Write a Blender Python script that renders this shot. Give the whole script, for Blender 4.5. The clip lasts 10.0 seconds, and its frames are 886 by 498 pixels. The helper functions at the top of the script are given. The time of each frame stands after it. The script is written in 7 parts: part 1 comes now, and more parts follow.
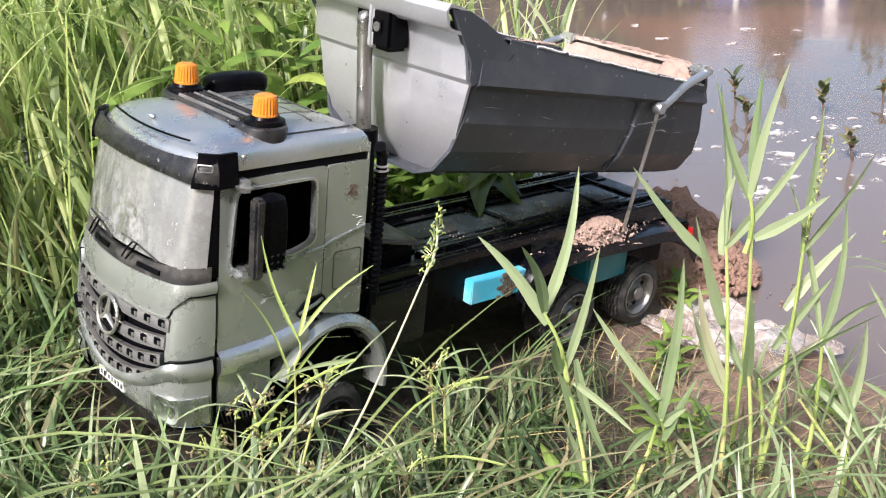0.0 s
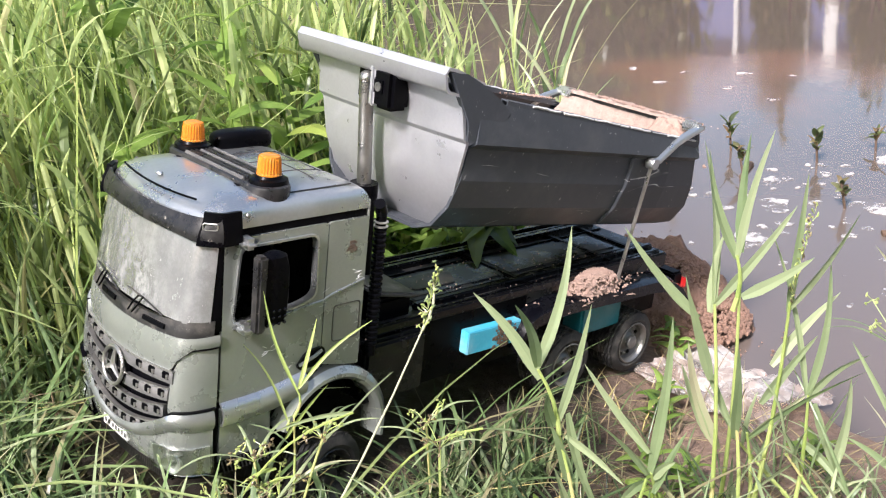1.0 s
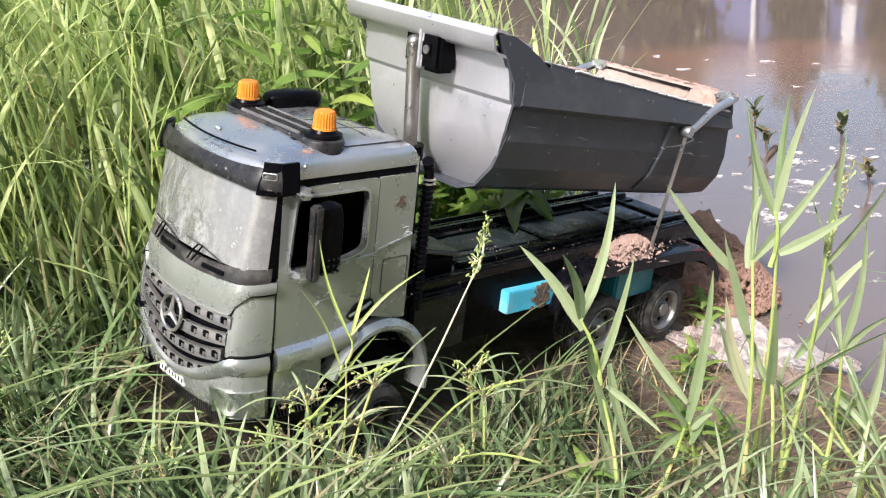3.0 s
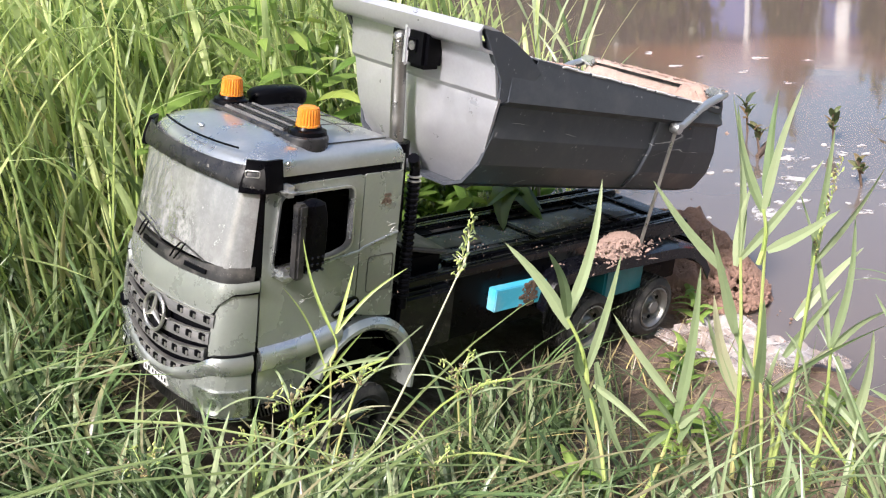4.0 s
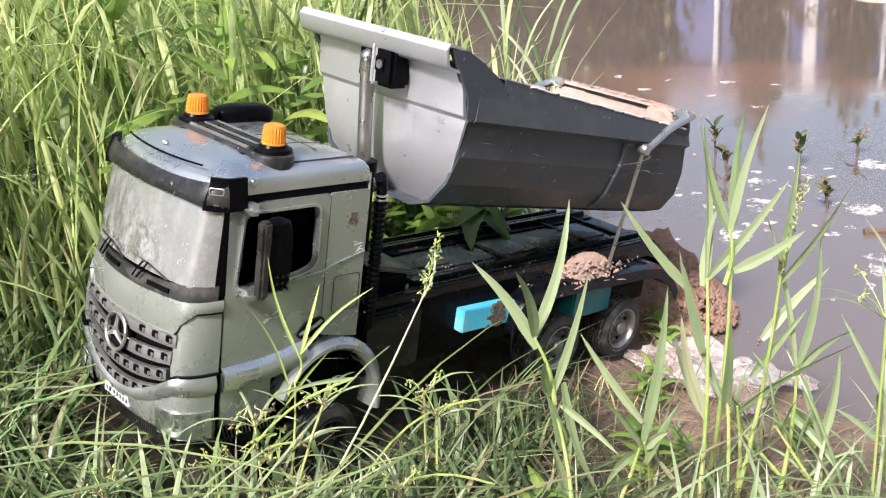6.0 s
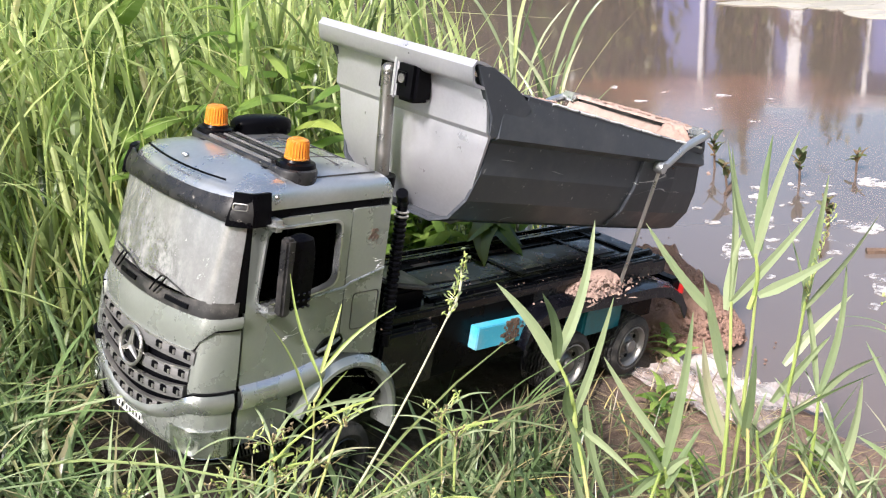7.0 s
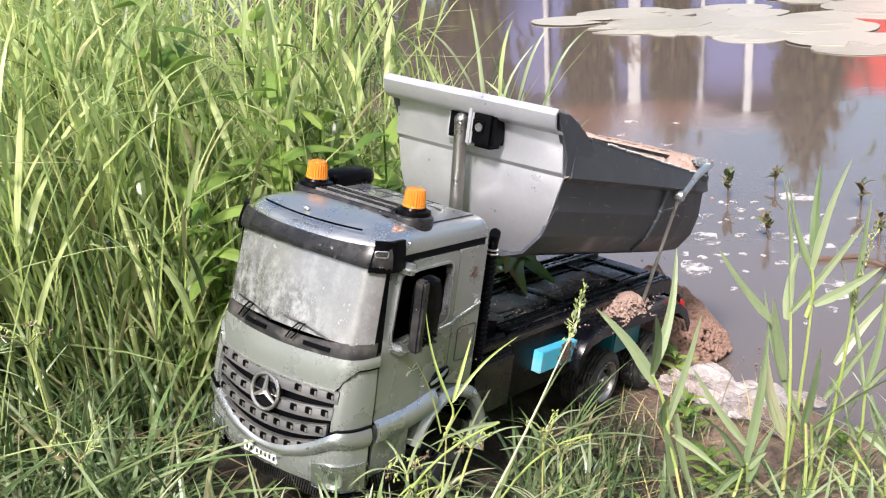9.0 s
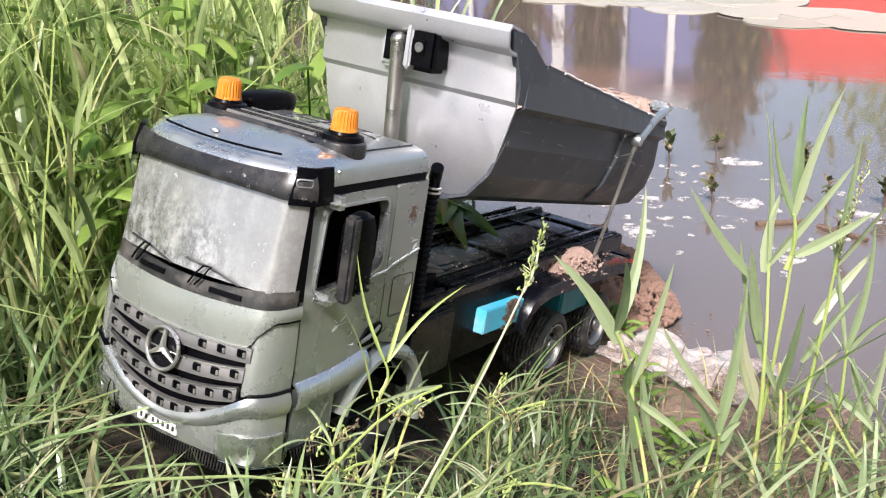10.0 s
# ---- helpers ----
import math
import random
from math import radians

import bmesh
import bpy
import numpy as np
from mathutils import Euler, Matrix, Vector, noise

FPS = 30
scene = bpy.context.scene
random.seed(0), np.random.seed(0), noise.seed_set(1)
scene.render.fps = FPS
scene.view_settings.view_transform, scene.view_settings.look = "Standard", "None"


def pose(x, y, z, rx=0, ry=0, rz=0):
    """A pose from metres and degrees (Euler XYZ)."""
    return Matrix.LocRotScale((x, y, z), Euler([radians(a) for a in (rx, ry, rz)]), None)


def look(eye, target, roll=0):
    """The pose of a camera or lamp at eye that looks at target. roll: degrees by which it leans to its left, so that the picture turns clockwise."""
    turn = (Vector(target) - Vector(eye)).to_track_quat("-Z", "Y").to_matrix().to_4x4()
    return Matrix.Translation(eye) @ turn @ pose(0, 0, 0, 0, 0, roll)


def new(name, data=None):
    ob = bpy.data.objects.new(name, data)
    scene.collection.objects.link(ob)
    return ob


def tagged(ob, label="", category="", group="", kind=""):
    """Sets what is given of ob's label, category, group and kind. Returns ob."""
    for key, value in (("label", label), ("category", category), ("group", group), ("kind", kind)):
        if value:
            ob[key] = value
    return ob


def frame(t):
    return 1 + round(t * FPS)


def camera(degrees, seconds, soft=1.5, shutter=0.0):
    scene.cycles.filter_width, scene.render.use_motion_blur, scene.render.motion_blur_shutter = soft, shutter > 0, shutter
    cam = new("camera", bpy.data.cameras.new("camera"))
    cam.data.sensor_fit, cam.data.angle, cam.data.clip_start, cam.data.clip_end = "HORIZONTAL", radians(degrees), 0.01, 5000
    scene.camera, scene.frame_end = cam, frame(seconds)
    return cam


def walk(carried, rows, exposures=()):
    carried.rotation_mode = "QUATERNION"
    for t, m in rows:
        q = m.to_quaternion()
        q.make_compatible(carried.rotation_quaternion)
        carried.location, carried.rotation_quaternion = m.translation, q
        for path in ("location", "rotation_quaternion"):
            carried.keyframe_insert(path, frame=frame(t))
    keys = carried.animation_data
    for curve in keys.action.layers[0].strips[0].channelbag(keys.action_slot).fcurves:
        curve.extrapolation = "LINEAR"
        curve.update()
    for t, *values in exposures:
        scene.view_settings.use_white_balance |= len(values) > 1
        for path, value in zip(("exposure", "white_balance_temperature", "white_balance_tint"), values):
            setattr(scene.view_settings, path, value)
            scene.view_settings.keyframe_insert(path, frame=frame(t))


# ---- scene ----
cam = camera(45.0, 10.0, soft=1.15, shutter=0.0)
PATH = [
    (0.0, pose(0.3588, 0.5893, 0.3881, 67.730, 5.103, 136.654)),
    (0.5, pose(0.3562, 0.5975, 0.4104, 68.611, 4.787, 136.776)),
    (1.0, pose(0.3651, 0.6013, 0.4095, 69.413, 4.583, 136.848)),
    (1.5, pose(0.3731, 0.6008, 0.4113, 69.661, 4.314, 136.949)),
    (2.0, pose(0.3642, 0.6017, 0.4145, 69.599, 4.186, 137.232)),
    (2.5, pose(0.3907, 0.6086, 0.4055, 69.458, 4.170, 137.536)),
    (2.7, look((0.405, 0.609, 0.397), (-0.815, -0.811, -0.306), -4.6)),
    (4.0, pose(0.3953, 0.6083, 0.3919, 69.139, 4.268, 137.412)),
    (4.5, pose(0.3955, 0.6090, 0.3944, 69.252, 4.292, 137.097)),
    (5.0, pose(0.3910, 0.6104, 0.3951, 69.436, 4.191, 136.745)),
    (5.5, pose(0.3906, 0.6086, 0.3907, 69.749, 4.008, 136.452)),
    (6.8, pose(0.3943, 0.6050, 0.3872, 70.954, 2.846, 135.337)),
    (7.0, pose(0.4007, 0.5807, 0.3953, 70.408, 2.246, 135.425)),
    (7.5, pose(0.4010, 0.5277, 0.3930, 69.577, 0.673, 134.995)),
    (8.0, pose(0.4944, 0.5141, 0.4243, 69.491, 0.268, 132.000)),
    (8.5, pose(0.5986, 0.4842, 0.4198, 70.644, 0.297, 128.661)),
    (9.0, pose(0.5496, 0.4958, 0.4274, 71.604, 3.025, 126.870)),
    (9.5, pose(0.5507, 0.4716, 0.4282, 70.087, 0.855, 125.422)),
    (10.0, pose(0.4821, 0.4323, 0.3701, 70.374, 1.021, 123.090)),
]
walk(cam, PATH, ((0.0, 1.10), (5.5, 1.11), (7.5, 1.12), (8.5, 0.94), (10.0, 1.0)))
# ---- end path

# ---- world, sun ----
SUN_FROM = Vector((0.655, 0.225, 0.72)).normalized()
sky_world = bpy.data.worlds.new("sky")
scene.world = sky_world
sky_world.use_nodes = True
wt = sky_world.node_tree
sky = wt.nodes.new("ShaderNodeTexSky")
sky.sky_type = "NISHITA"
sky.sun_disc = False
sky.sun_elevation = math.asin(SUN_FROM.z)
sky.sun_rotation = math.atan2(SUN_FROM.x, SUN_FROM.y)
sky.air_density, sky.dust_density, sky.ozone_density = 1.0, 4.0, 1.0
wt.links.new(sky.outputs[0], wt.nodes["Background"].inputs[0])
wt.nodes["Background"].inputs[1].default_value = 0.13
sun = new("sun", bpy.data.lights.new("sun", "SUN"))
sun.data.energy, sun.data.angle, sun.data.color = 4.3, radians(8), (1.0, 0.938, 0.975)
sun.matrix_world = look(SUN_FROM * 5, (0, 0, 0))

# ---- materials ----
WZ = -0.072       # level of the water


def material(name, build):
    m = bpy.data.materials.new(name)
    m.use_nodes = True
    t = m.node_tree
    b = t.nodes["Principled BSDF"]
    build(t, b)
    return m


def node(t, kind, **inputs):
    n = t.nodes.new(kind)
    for k, v in inputs.items():
        n.inputs[k.replace("_", " ")].default_value = v
    return n


def noise_tex(t, scale, detail=4.0, rough=0.6, coords="Object", stretch=(1, 1, 1)):
    c = t.nodes.new("ShaderNodeTexCoord")
    mp = t.nodes.new("ShaderNodeMapping")
    mp.inputs["Scale"].default_value = stretch
    t.links.new(c.outputs[coords], mp.inputs["Vector"])
    n = node(t, "ShaderNodeTexNoise", Scale=scale, Detail=detail, Roughness=rough)
    t.links.new(mp.outputs[0], n.inputs["Vector"])
    return n.outputs[0]


def ramp(t, fac, stops):
    r = t.nodes.new("ShaderNodeValToRGB")
    e = r.color_ramp.elements
    while len(e) < len(stops):
        e.new(0.5)
    for k, (p, c) in enumerate(stops):
        e[k].position = p
        e[k].color = (*c, 1) if len(c) == 3 else c
    t.links.new(fac, r.inputs[0])
    return r.outputs[0]


def mix(t, fac, a, b):
    m = t.nodes.new("ShaderNodeMix")
    m.data_type = "RGBA"
    for socket, v in ((m.inputs[0], fac), (m.inputs[6], a), (m.inputs[7], b)):
        if isinstance(v, bpy.types.NodeSocket):
            t.links.new(v, socket)
        else:
            socket.default_value = (*v, 1) if isinstance(v, tuple) else v
    return m.outputs[2]


def bump(t, b, height, strength=0.3, distance=0.001):
    n = node(t, "ShaderNodeBump", Strength=strength, Distance=distance)
    t.links.new(height, n.inputs["Height"])
    t.links.new(n.outputs[0], b.inputs["Normal"])


def dusty(color, rough, metal=0.0, dust=(0.42, 0.38, 0.33), amount=0.5, spots=60.0, coat=0.0, fine=400.0, specks=None, scratch=0.0, gloss=0.5):
    """A paint or plastic with patches of dry dust and small scuffs."""
    def build(t, b):
        big = noise_tex(t, spots, 6.0, 0.65)
        small = noise_tex(t, fine, 3.0, 0.7)
        mask = ramp(t, big, [(0.48, (0, 0, 0)), (0.78, (amount, amount, amount))])
        grit = amount if specks is None else specks
        speck = ramp(t, small, [(0.66, (0, 0, 0)), (0.72, (grit, grit, grit))])
        tone = mix(t, small, tuple(c * 0.88 for c in color), tuple(min(1, c * 1.1) for c in color))
        c1 = mix(t, mask, tone, dust)
        c2 = mix(t, speck, c1, dust)
        if scratch:
            hair = noise_tex(t, spots * 0.9, 1.5, 0.5, stretch=(0.35, 1, 1.3))
            line = ramp(t, hair, [(0.4955, (0, 0, 0)), (0.5, (1, 1, 1)), (0.5045, (0, 0, 0))])
            where = ramp(t, noise_tex(t, spots * 0.7, 3.0, 0.6, stretch=(0.9, 1.2, 1.6)), [(0.56, (0, 0, 0)), (0.66, (scratch,) * 3)])
            both = mix(t, line, (0.0, 0.0, 0.0), where)
            c2 = mix(t, both, c2, tuple(min(1, 0.35 + 0.6 * c) for c in dust))
        t.links.new(c2, b.inputs["Base Color"])
        b.inputs["Specular IOR Level"].default_value = gloss
        r = ramp(t, big, [(0.35, (rough,) * 3), (0.75, (min(1, rough + 0.35),) * 3)])
        t.links.new(r, b.inputs["Roughness"])
        b.inputs["Metallic"].default_value = metal
        b.inputs["Coat Weight"].default_value = coat
        bump(t, b, small, 0.08, 0.0005)
    return build


PAINT = material("grey_green_paint", dusty((0.30, 0.32, 0.295), 0.17, 0.55, amount=0.05, coat=0.9, scratch=0.25, spots=20, specks=0.04))
# silver parts, and cab paint lightened where roof and ridges reflect sky
SILVER_LIT = material("silver_and_lit_paint", dusty((0.50, 0.515, 0.515), 0.18, 0.88, amount=0.1, scratch=0.3, coat=0.5, specks=0.03, spots=30))
BLACK = material("black_plastic", dusty((0.0016, 0.0016, 0.0024), 0.2, amount=0.003, gloss=0.07))
GLOSSY = material("glossy_black_plastic", dusty((0.002, 0.0021, 0.0035), 0.1, amount=0.008, gloss=0.42, specks=0.12, fine=260, spots=60))
VISOR = material("dusty_visor_plastic", dusty((0.012, 0.012, 0.013), 0.2, amount=0.1, spots=70, specks=0.55, fine=230, gloss=0.4))
BLACKDUST = material("dusty_black_plastic", dusty((0.014, 0.014, 0.014), 0.36, amount=0.26, spots=45))
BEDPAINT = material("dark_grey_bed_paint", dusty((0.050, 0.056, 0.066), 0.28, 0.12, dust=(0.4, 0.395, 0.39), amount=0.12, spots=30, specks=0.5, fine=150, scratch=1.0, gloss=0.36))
SCRAPED = material("scraped_pale_edge", dusty((0.60, 0.60, 0.60), 0.5, amount=0.3))
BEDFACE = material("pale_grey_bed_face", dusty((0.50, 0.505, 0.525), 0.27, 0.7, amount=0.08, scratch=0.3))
STEEL = material("steel", dusty((0.45, 0.44, 0.42), 0.25, 0.9, amount=0.3))
DARKSTEEL = material("dark_steel", dusty((0.27, 0.265, 0.25), 0.24, 0.9, amount=0.2))
CHROME = material("chrome", dusty((0.85, 0.85, 0.85), 0.18, 1.0, amount=0.1))
RIM = material("dull_rim_plastic", dusty((0.16, 0.16, 0.155), 0.3, 0.75, amount=0.35, spots=120))
RUBBER = material("rubber", dusty((0.016, 0.016, 0.016), 0.5, gloss=0.4, amount=0.2, spots=80))
TEAL = material("teal_plastic", dusty((0.05, 0.36, 0.50), 0.35, amount=0.35, dust=(0.5, 0.42, 0.34), spots=50))
DARKTEAL = material("dark_teal_plastic", dusty((0.01, 0.16, 0.2), 0.4, amount=0.3, dust=(0.2, 0.14, 0.09), spots=70))
DECK = material("dusty_deck_plastic", dusty((0.006, 0.006, 0.007), 0.14, dust=(0.2, 0.19, 0.175), amount=0.42, spots=32, fine=300, specks=0.7, gloss=0.42, scratch=0.6))
HOIST = material("grey_dusty_plastic", dusty((0.07, 0.07, 0.07), 0.35, dust=(0.5, 0.48, 0.44), amount=0.6, spots=40))
WHITE = material("white_plastic", dusty((0.55, 0.55, 0.53), 0.4, amount=0.2))
MATTE = material("dull_black_plastic", dusty((0.005, 0.005, 0.006), 0.1, amount=0.01, gloss=0.12))
LAMPBOWL = material("dark_lamp_bowl", dusty((0.55, 0.57, 0.55), 0.15, 0.85, amount=0.1))
SLAT = material("grey_slat_plastic", dusty((0.15, 0.15, 0.148), 0.34, 0.4, amount=0.2))
INK = material("black_ink", dusty((0.02, 0.02, 0.02), 0.6, amount=0.1))


def _orange(t, b):
    n = noise_tex(t, 160, 4)
    t.links.new(mix(t, n, (0.66, 0.19, 0.012), (0.86, 0.36, 0.05)), b.inputs["Base Color"])
    b.inputs["Roughness"].default_value = 0.16
    b.inputs["Transmission Weight"].default_value = 0.45
    b.inputs["Subsurface Weight"].default_value = 0.25
    b.inputs["Subsurface Radius"].default_value = (0.006, 0.003, 0.001)


ORANGE = material("amber_plastic", _orange)


def _dusty_glass(t, b):
    """Windscreen with dried speckled dirt, thicker on the truck's right, and a pale layer of dust and painted sky
    reflection.
    """
    big = noise_tex(t, 15, 4, 0.55)
    mottle = noise_tex(t, 80, 9, 0.8, stretch=(1, 1, 0.75))
    fine = noise_tex(t, 420, 4, 0.8)
    c = t.nodes.new("ShaderNodeTexCoord")
    d = t.nodes.new("ShaderNodeVectorMath")
    d.operation = "DOT_PRODUCT"
    d.inputs[1].default_value = (0, -4.5, -3.0)
    t.links.new(c.outputs["Object"], d.inputs[0])
    add = t.nodes.new("ShaderNodeMath")
    add.operation = "MULTIPLY_ADD"
    add.inputs[1].default_value = 1.2
    t.links.new(big, add.inputs[0])
    t.links.new(d.outputs["Value"], add.inputs[2])
    where = ramp(t, add.outputs[0], [(-0.0, (0.22,) * 3), (0.34, (1, 1, 1))])
    # pale tone puts part of the sky's reflection into the colour
    sky_film = ramp(t, big, [(0.3, (0.35,) * 3), (0.7, (0.9,) * 3)])
    tone = mix(t, sky_film, (0.10, 0.105, 0.105), (0.36, 0.365, 0.36))
    dark = ramp(t, mottle, [(0.45, (0, 0, 0)), (0.56, (0.95,) * 3)])
    tone = mix(t, mix(t, dark, (0.0, 0.0, 0.0), where), tone, (0.06, 0.065, 0.055))
    pale = ramp(t, mottle, [(0.36, (0.75,) * 3), (0.46, (0, 0, 0))])
    tone = mix(t, mix(t, pale, (0.0, 0.0, 0.0), where), tone, (0.5, 0.5, 0.47))
    t.links.new(mix(t, ramp(t, fine, [(0.62, (0, 0, 0)), (0.7, (0.3,) * 3)]), tone, (0.5, 0.5, 0.48)), b.inputs["Base Color"])
    t.links.new(ramp(t, mottle, [(0.35, (0.06,) * 3), (0.7, (0.35,) * 3)]), b.inputs["Roughness"])
    b.inputs["IOR"].default_value = 1.6
    b.inputs["Coat Weight"].default_value = 1.0
    b.inputs["Coat Roughness"].default_value = 0.03
    b.inputs["Coat IOR"].default_value = 1.75
    b.inputs["Transmission Weight"].default_value = 0.3


GLASS = material("dusty_windscreen", _dusty_glass)


def _clear(t, b):
    b.inputs["Base Color"].default_value = (0.95, 0.97, 0.95, 1)
    b.inputs["Transmission Weight"].default_value = 1.0
    n = noise_tex(t, 200, 3)
    t.links.new(ramp(t, n, [(0.3, (0.02,) * 3), (0.8, (0.14,) * 3)]), b.inputs["Roughness"])


CLEAR = material("clear_lamp_plastic", _clear)


def earth(dark, light, wet=0.9):
    def build(t, b):
        a = noise_tex(t, 9, 6, 0.7)
        f = noise_tex(t, 160, 5, 0.75)
        c = mix(t, a, dark, light)
        t.links.new(mix(t, f, tuple(x * 0.55 for x in dark), c), b.inputs["Base Color"])
        t.links.new(ramp(t, a, [(0.35, (wet,) * 3), (0.6, (0.95,) * 3)]), b.inputs["Roughness"])
        bump(t, b, f, 0.9, 0.004)
    return build


def _bank_soil(t, b):
    """Dark litter, deepened to paint in shade between blades and under the truck; sandy wet mud towards the water's
    edge.
    """
    a = noise_tex(t, 9, 6, 0.7)
    f = noise_tex(t, 160, 5, 0.75)
    g = noise_tex(t, 38, 5, 0.7)
    # litter tone includes the shade under grass and truck
    shaded_litter = mix(t, a, (0.010, 0.008, 0.006), (0.050, 0.035, 0.024))
    sandy = mix(t, g, (0.13, 0.083, 0.058), (0.33, 0.225, 0.165))
    c = t.nodes.new("ShaderNodeTexCoord")
    d = t.nodes.new("ShaderNodeVectorMath")
    d.operation = "DOT_PRODUCT"
    d.inputs[1].default_value = (-0.75, 1.0, 0)
    t.links.new(c.outputs["Object"], d.inputs[0])
    edge = node(t, "ShaderNodeMath")
    edge.operation = "MULTIPLY_ADD"
    edge.inputs[1].default_value = 0.12
    t.links.new(a, edge.inputs[0])
    t.links.new(d.outputs["Value"], edge.inputs[2])
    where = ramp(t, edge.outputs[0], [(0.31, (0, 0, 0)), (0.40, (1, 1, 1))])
    base = mix(t, where, shaded_litter, sandy)
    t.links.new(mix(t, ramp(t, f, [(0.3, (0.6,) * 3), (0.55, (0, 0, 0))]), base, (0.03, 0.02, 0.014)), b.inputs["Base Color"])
    t.links.new(ramp(t, g, [(0.35, (0.4,) * 3), (0.6, (0.95,) * 3)]), b.inputs["Roughness"])
    bump(t, b, mix(t, 0.5, f, g), 1.0, 0.006)


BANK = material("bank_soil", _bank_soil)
MUD = material("brown_mud", earth((0.085, 0.055, 0.038), (0.26, 0.165, 0.11), 0.45))
SOIL = material("red_brown_soil", earth((0.21, 0.118, 0.084), (0.48, 0.305, 0.225)))
SAND = material("pinkish_sand", earth((0.38, 0.25, 0.195), (0.58, 0.43, 0.36)))
CRUST = material("dried_sand_crust", earth((0.33, 0.24, 0.195), (0.62, 0.50, 0.435)))


def leafy(dark, light, dry=(0.45, 0.38, 0.14), dryness=0.12, through_weight=0.45):
    """Grass and leaves: a tone of its own for each blade, and light through it."""
    def build(t, b):
        g = t.nodes.new("ShaderNodeNewGeometry")
        own = t.nodes.new("ShaderNodeObjectInfo")
        add = t.nodes.new("ShaderNodeMath")
        add.operation = "ADD"
        t.links.new(g.outputs["Random Per Island"], add.inputs[0])
        t.links.new(own.outputs["Random"], add.inputs[1])
        wrap = t.nodes.new("ShaderNodeMath")
        wrap.operation = "FRACT"
        t.links.new(add.outputs[0], wrap.inputs[0])
        rnd = wrap.outputs[0]
        n = noise_tex(t, 25, 4)
        base = mix(t, rnd, dark, light)
        base = mix(t, ramp(t, rnd, [(1 - dryness, (0, 0, 0)), (1 - dryness * 0.5, (0.8,) * 3)]), base, dry)
        base = mix(t, ramp(t, n, [(0.4, (0, 0, 0)), (0.75, (0.35,) * 3)]), base, light)
        t.links.new(base, b.inputs["Base Color"])
        b.inputs["Roughness"].default_value = 0.34
        tr = t.nodes.new("ShaderNodeBsdfTranslucent")
        t.links.new(base, tr.inputs[0])
        ms = t.nodes.new("ShaderNodeMixShader")
        ms.inputs[0].default_value = through_weight
        out = t.nodes["Material Output"]
        t.links.new(b.outputs[0], ms.inputs[1])
        t.links.new(tr.outputs[0], ms.inputs[2])
        t.links.new(ms.outputs[0], out.inputs[0])
    return build


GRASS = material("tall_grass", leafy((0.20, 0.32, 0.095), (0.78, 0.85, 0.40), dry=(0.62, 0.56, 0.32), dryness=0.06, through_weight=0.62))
# dark end lowered: shade between the blades is put into the colour
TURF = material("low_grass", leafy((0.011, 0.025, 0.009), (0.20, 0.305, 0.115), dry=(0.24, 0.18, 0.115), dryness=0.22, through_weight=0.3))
REED = material("pale_reed_grass", leafy((0.15, 0.22, 0.095), (0.40, 0.465, 0.265), dry=(0.46, 0.43, 0.28), dryness=0.1))
STEM = material("yellow_green_stem", leafy((0.26, 0.35, 0.09), (0.46, 0.53, 0.19), dry=(0.5, 0.42, 0.2), dryness=0.15, through_weight=0.25))
PALE = material("pale_dry_stalk", leafy((0.42, 0.43, 0.27), (0.55, 0.55, 0.38), dryness=0.0, through_weight=0.15))
# short grass with the shade it stands in painted into its dark tones
SHORT = material("short_shaded_grass", leafy((0.014, 0.03, 0.012), (0.195, 0.285, 0.115), dry=(0.25, 0.19, 0.12), dryness=0.22, through_weight=0.3))
# darker copy of the tall grass, its shade painted into the colour
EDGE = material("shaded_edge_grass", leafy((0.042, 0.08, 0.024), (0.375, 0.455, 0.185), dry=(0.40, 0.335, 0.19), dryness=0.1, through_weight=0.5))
STRAW = material("dry_straw", leafy((0.09, 0.066, 0.04), (0.30, 0.24, 0.145), dryness=0.3, through_weight=0.2))
LEAF = material("broad_green_leaf", leafy((0.10, 0.2, 0.04), (0.3, 0.42, 0.1), dry=(0.34, 0.4, 0.1), dryness=0.04, through_weight=0.55))
WEED = material("dull_water_weed", leafy((0.05, 0.07, 0.03), (0.16, 0.2, 0.07), dry=(0.2, 0.11, 0.07), dryness=0.5))
PADS = material("lily_pad", leafy((0.31, 0.29, 0.23), (0.43, 0.40, 0.33), dry=(0.36, 0.32, 0.22), dryness=0.1, through_weight=0.1))
DARKLEAF = material("dark_far_leaf", leafy((0.05, 0.055, 0.014), (0.15, 0.155, 0.045), dryness=0.1, through_weight=0.3))


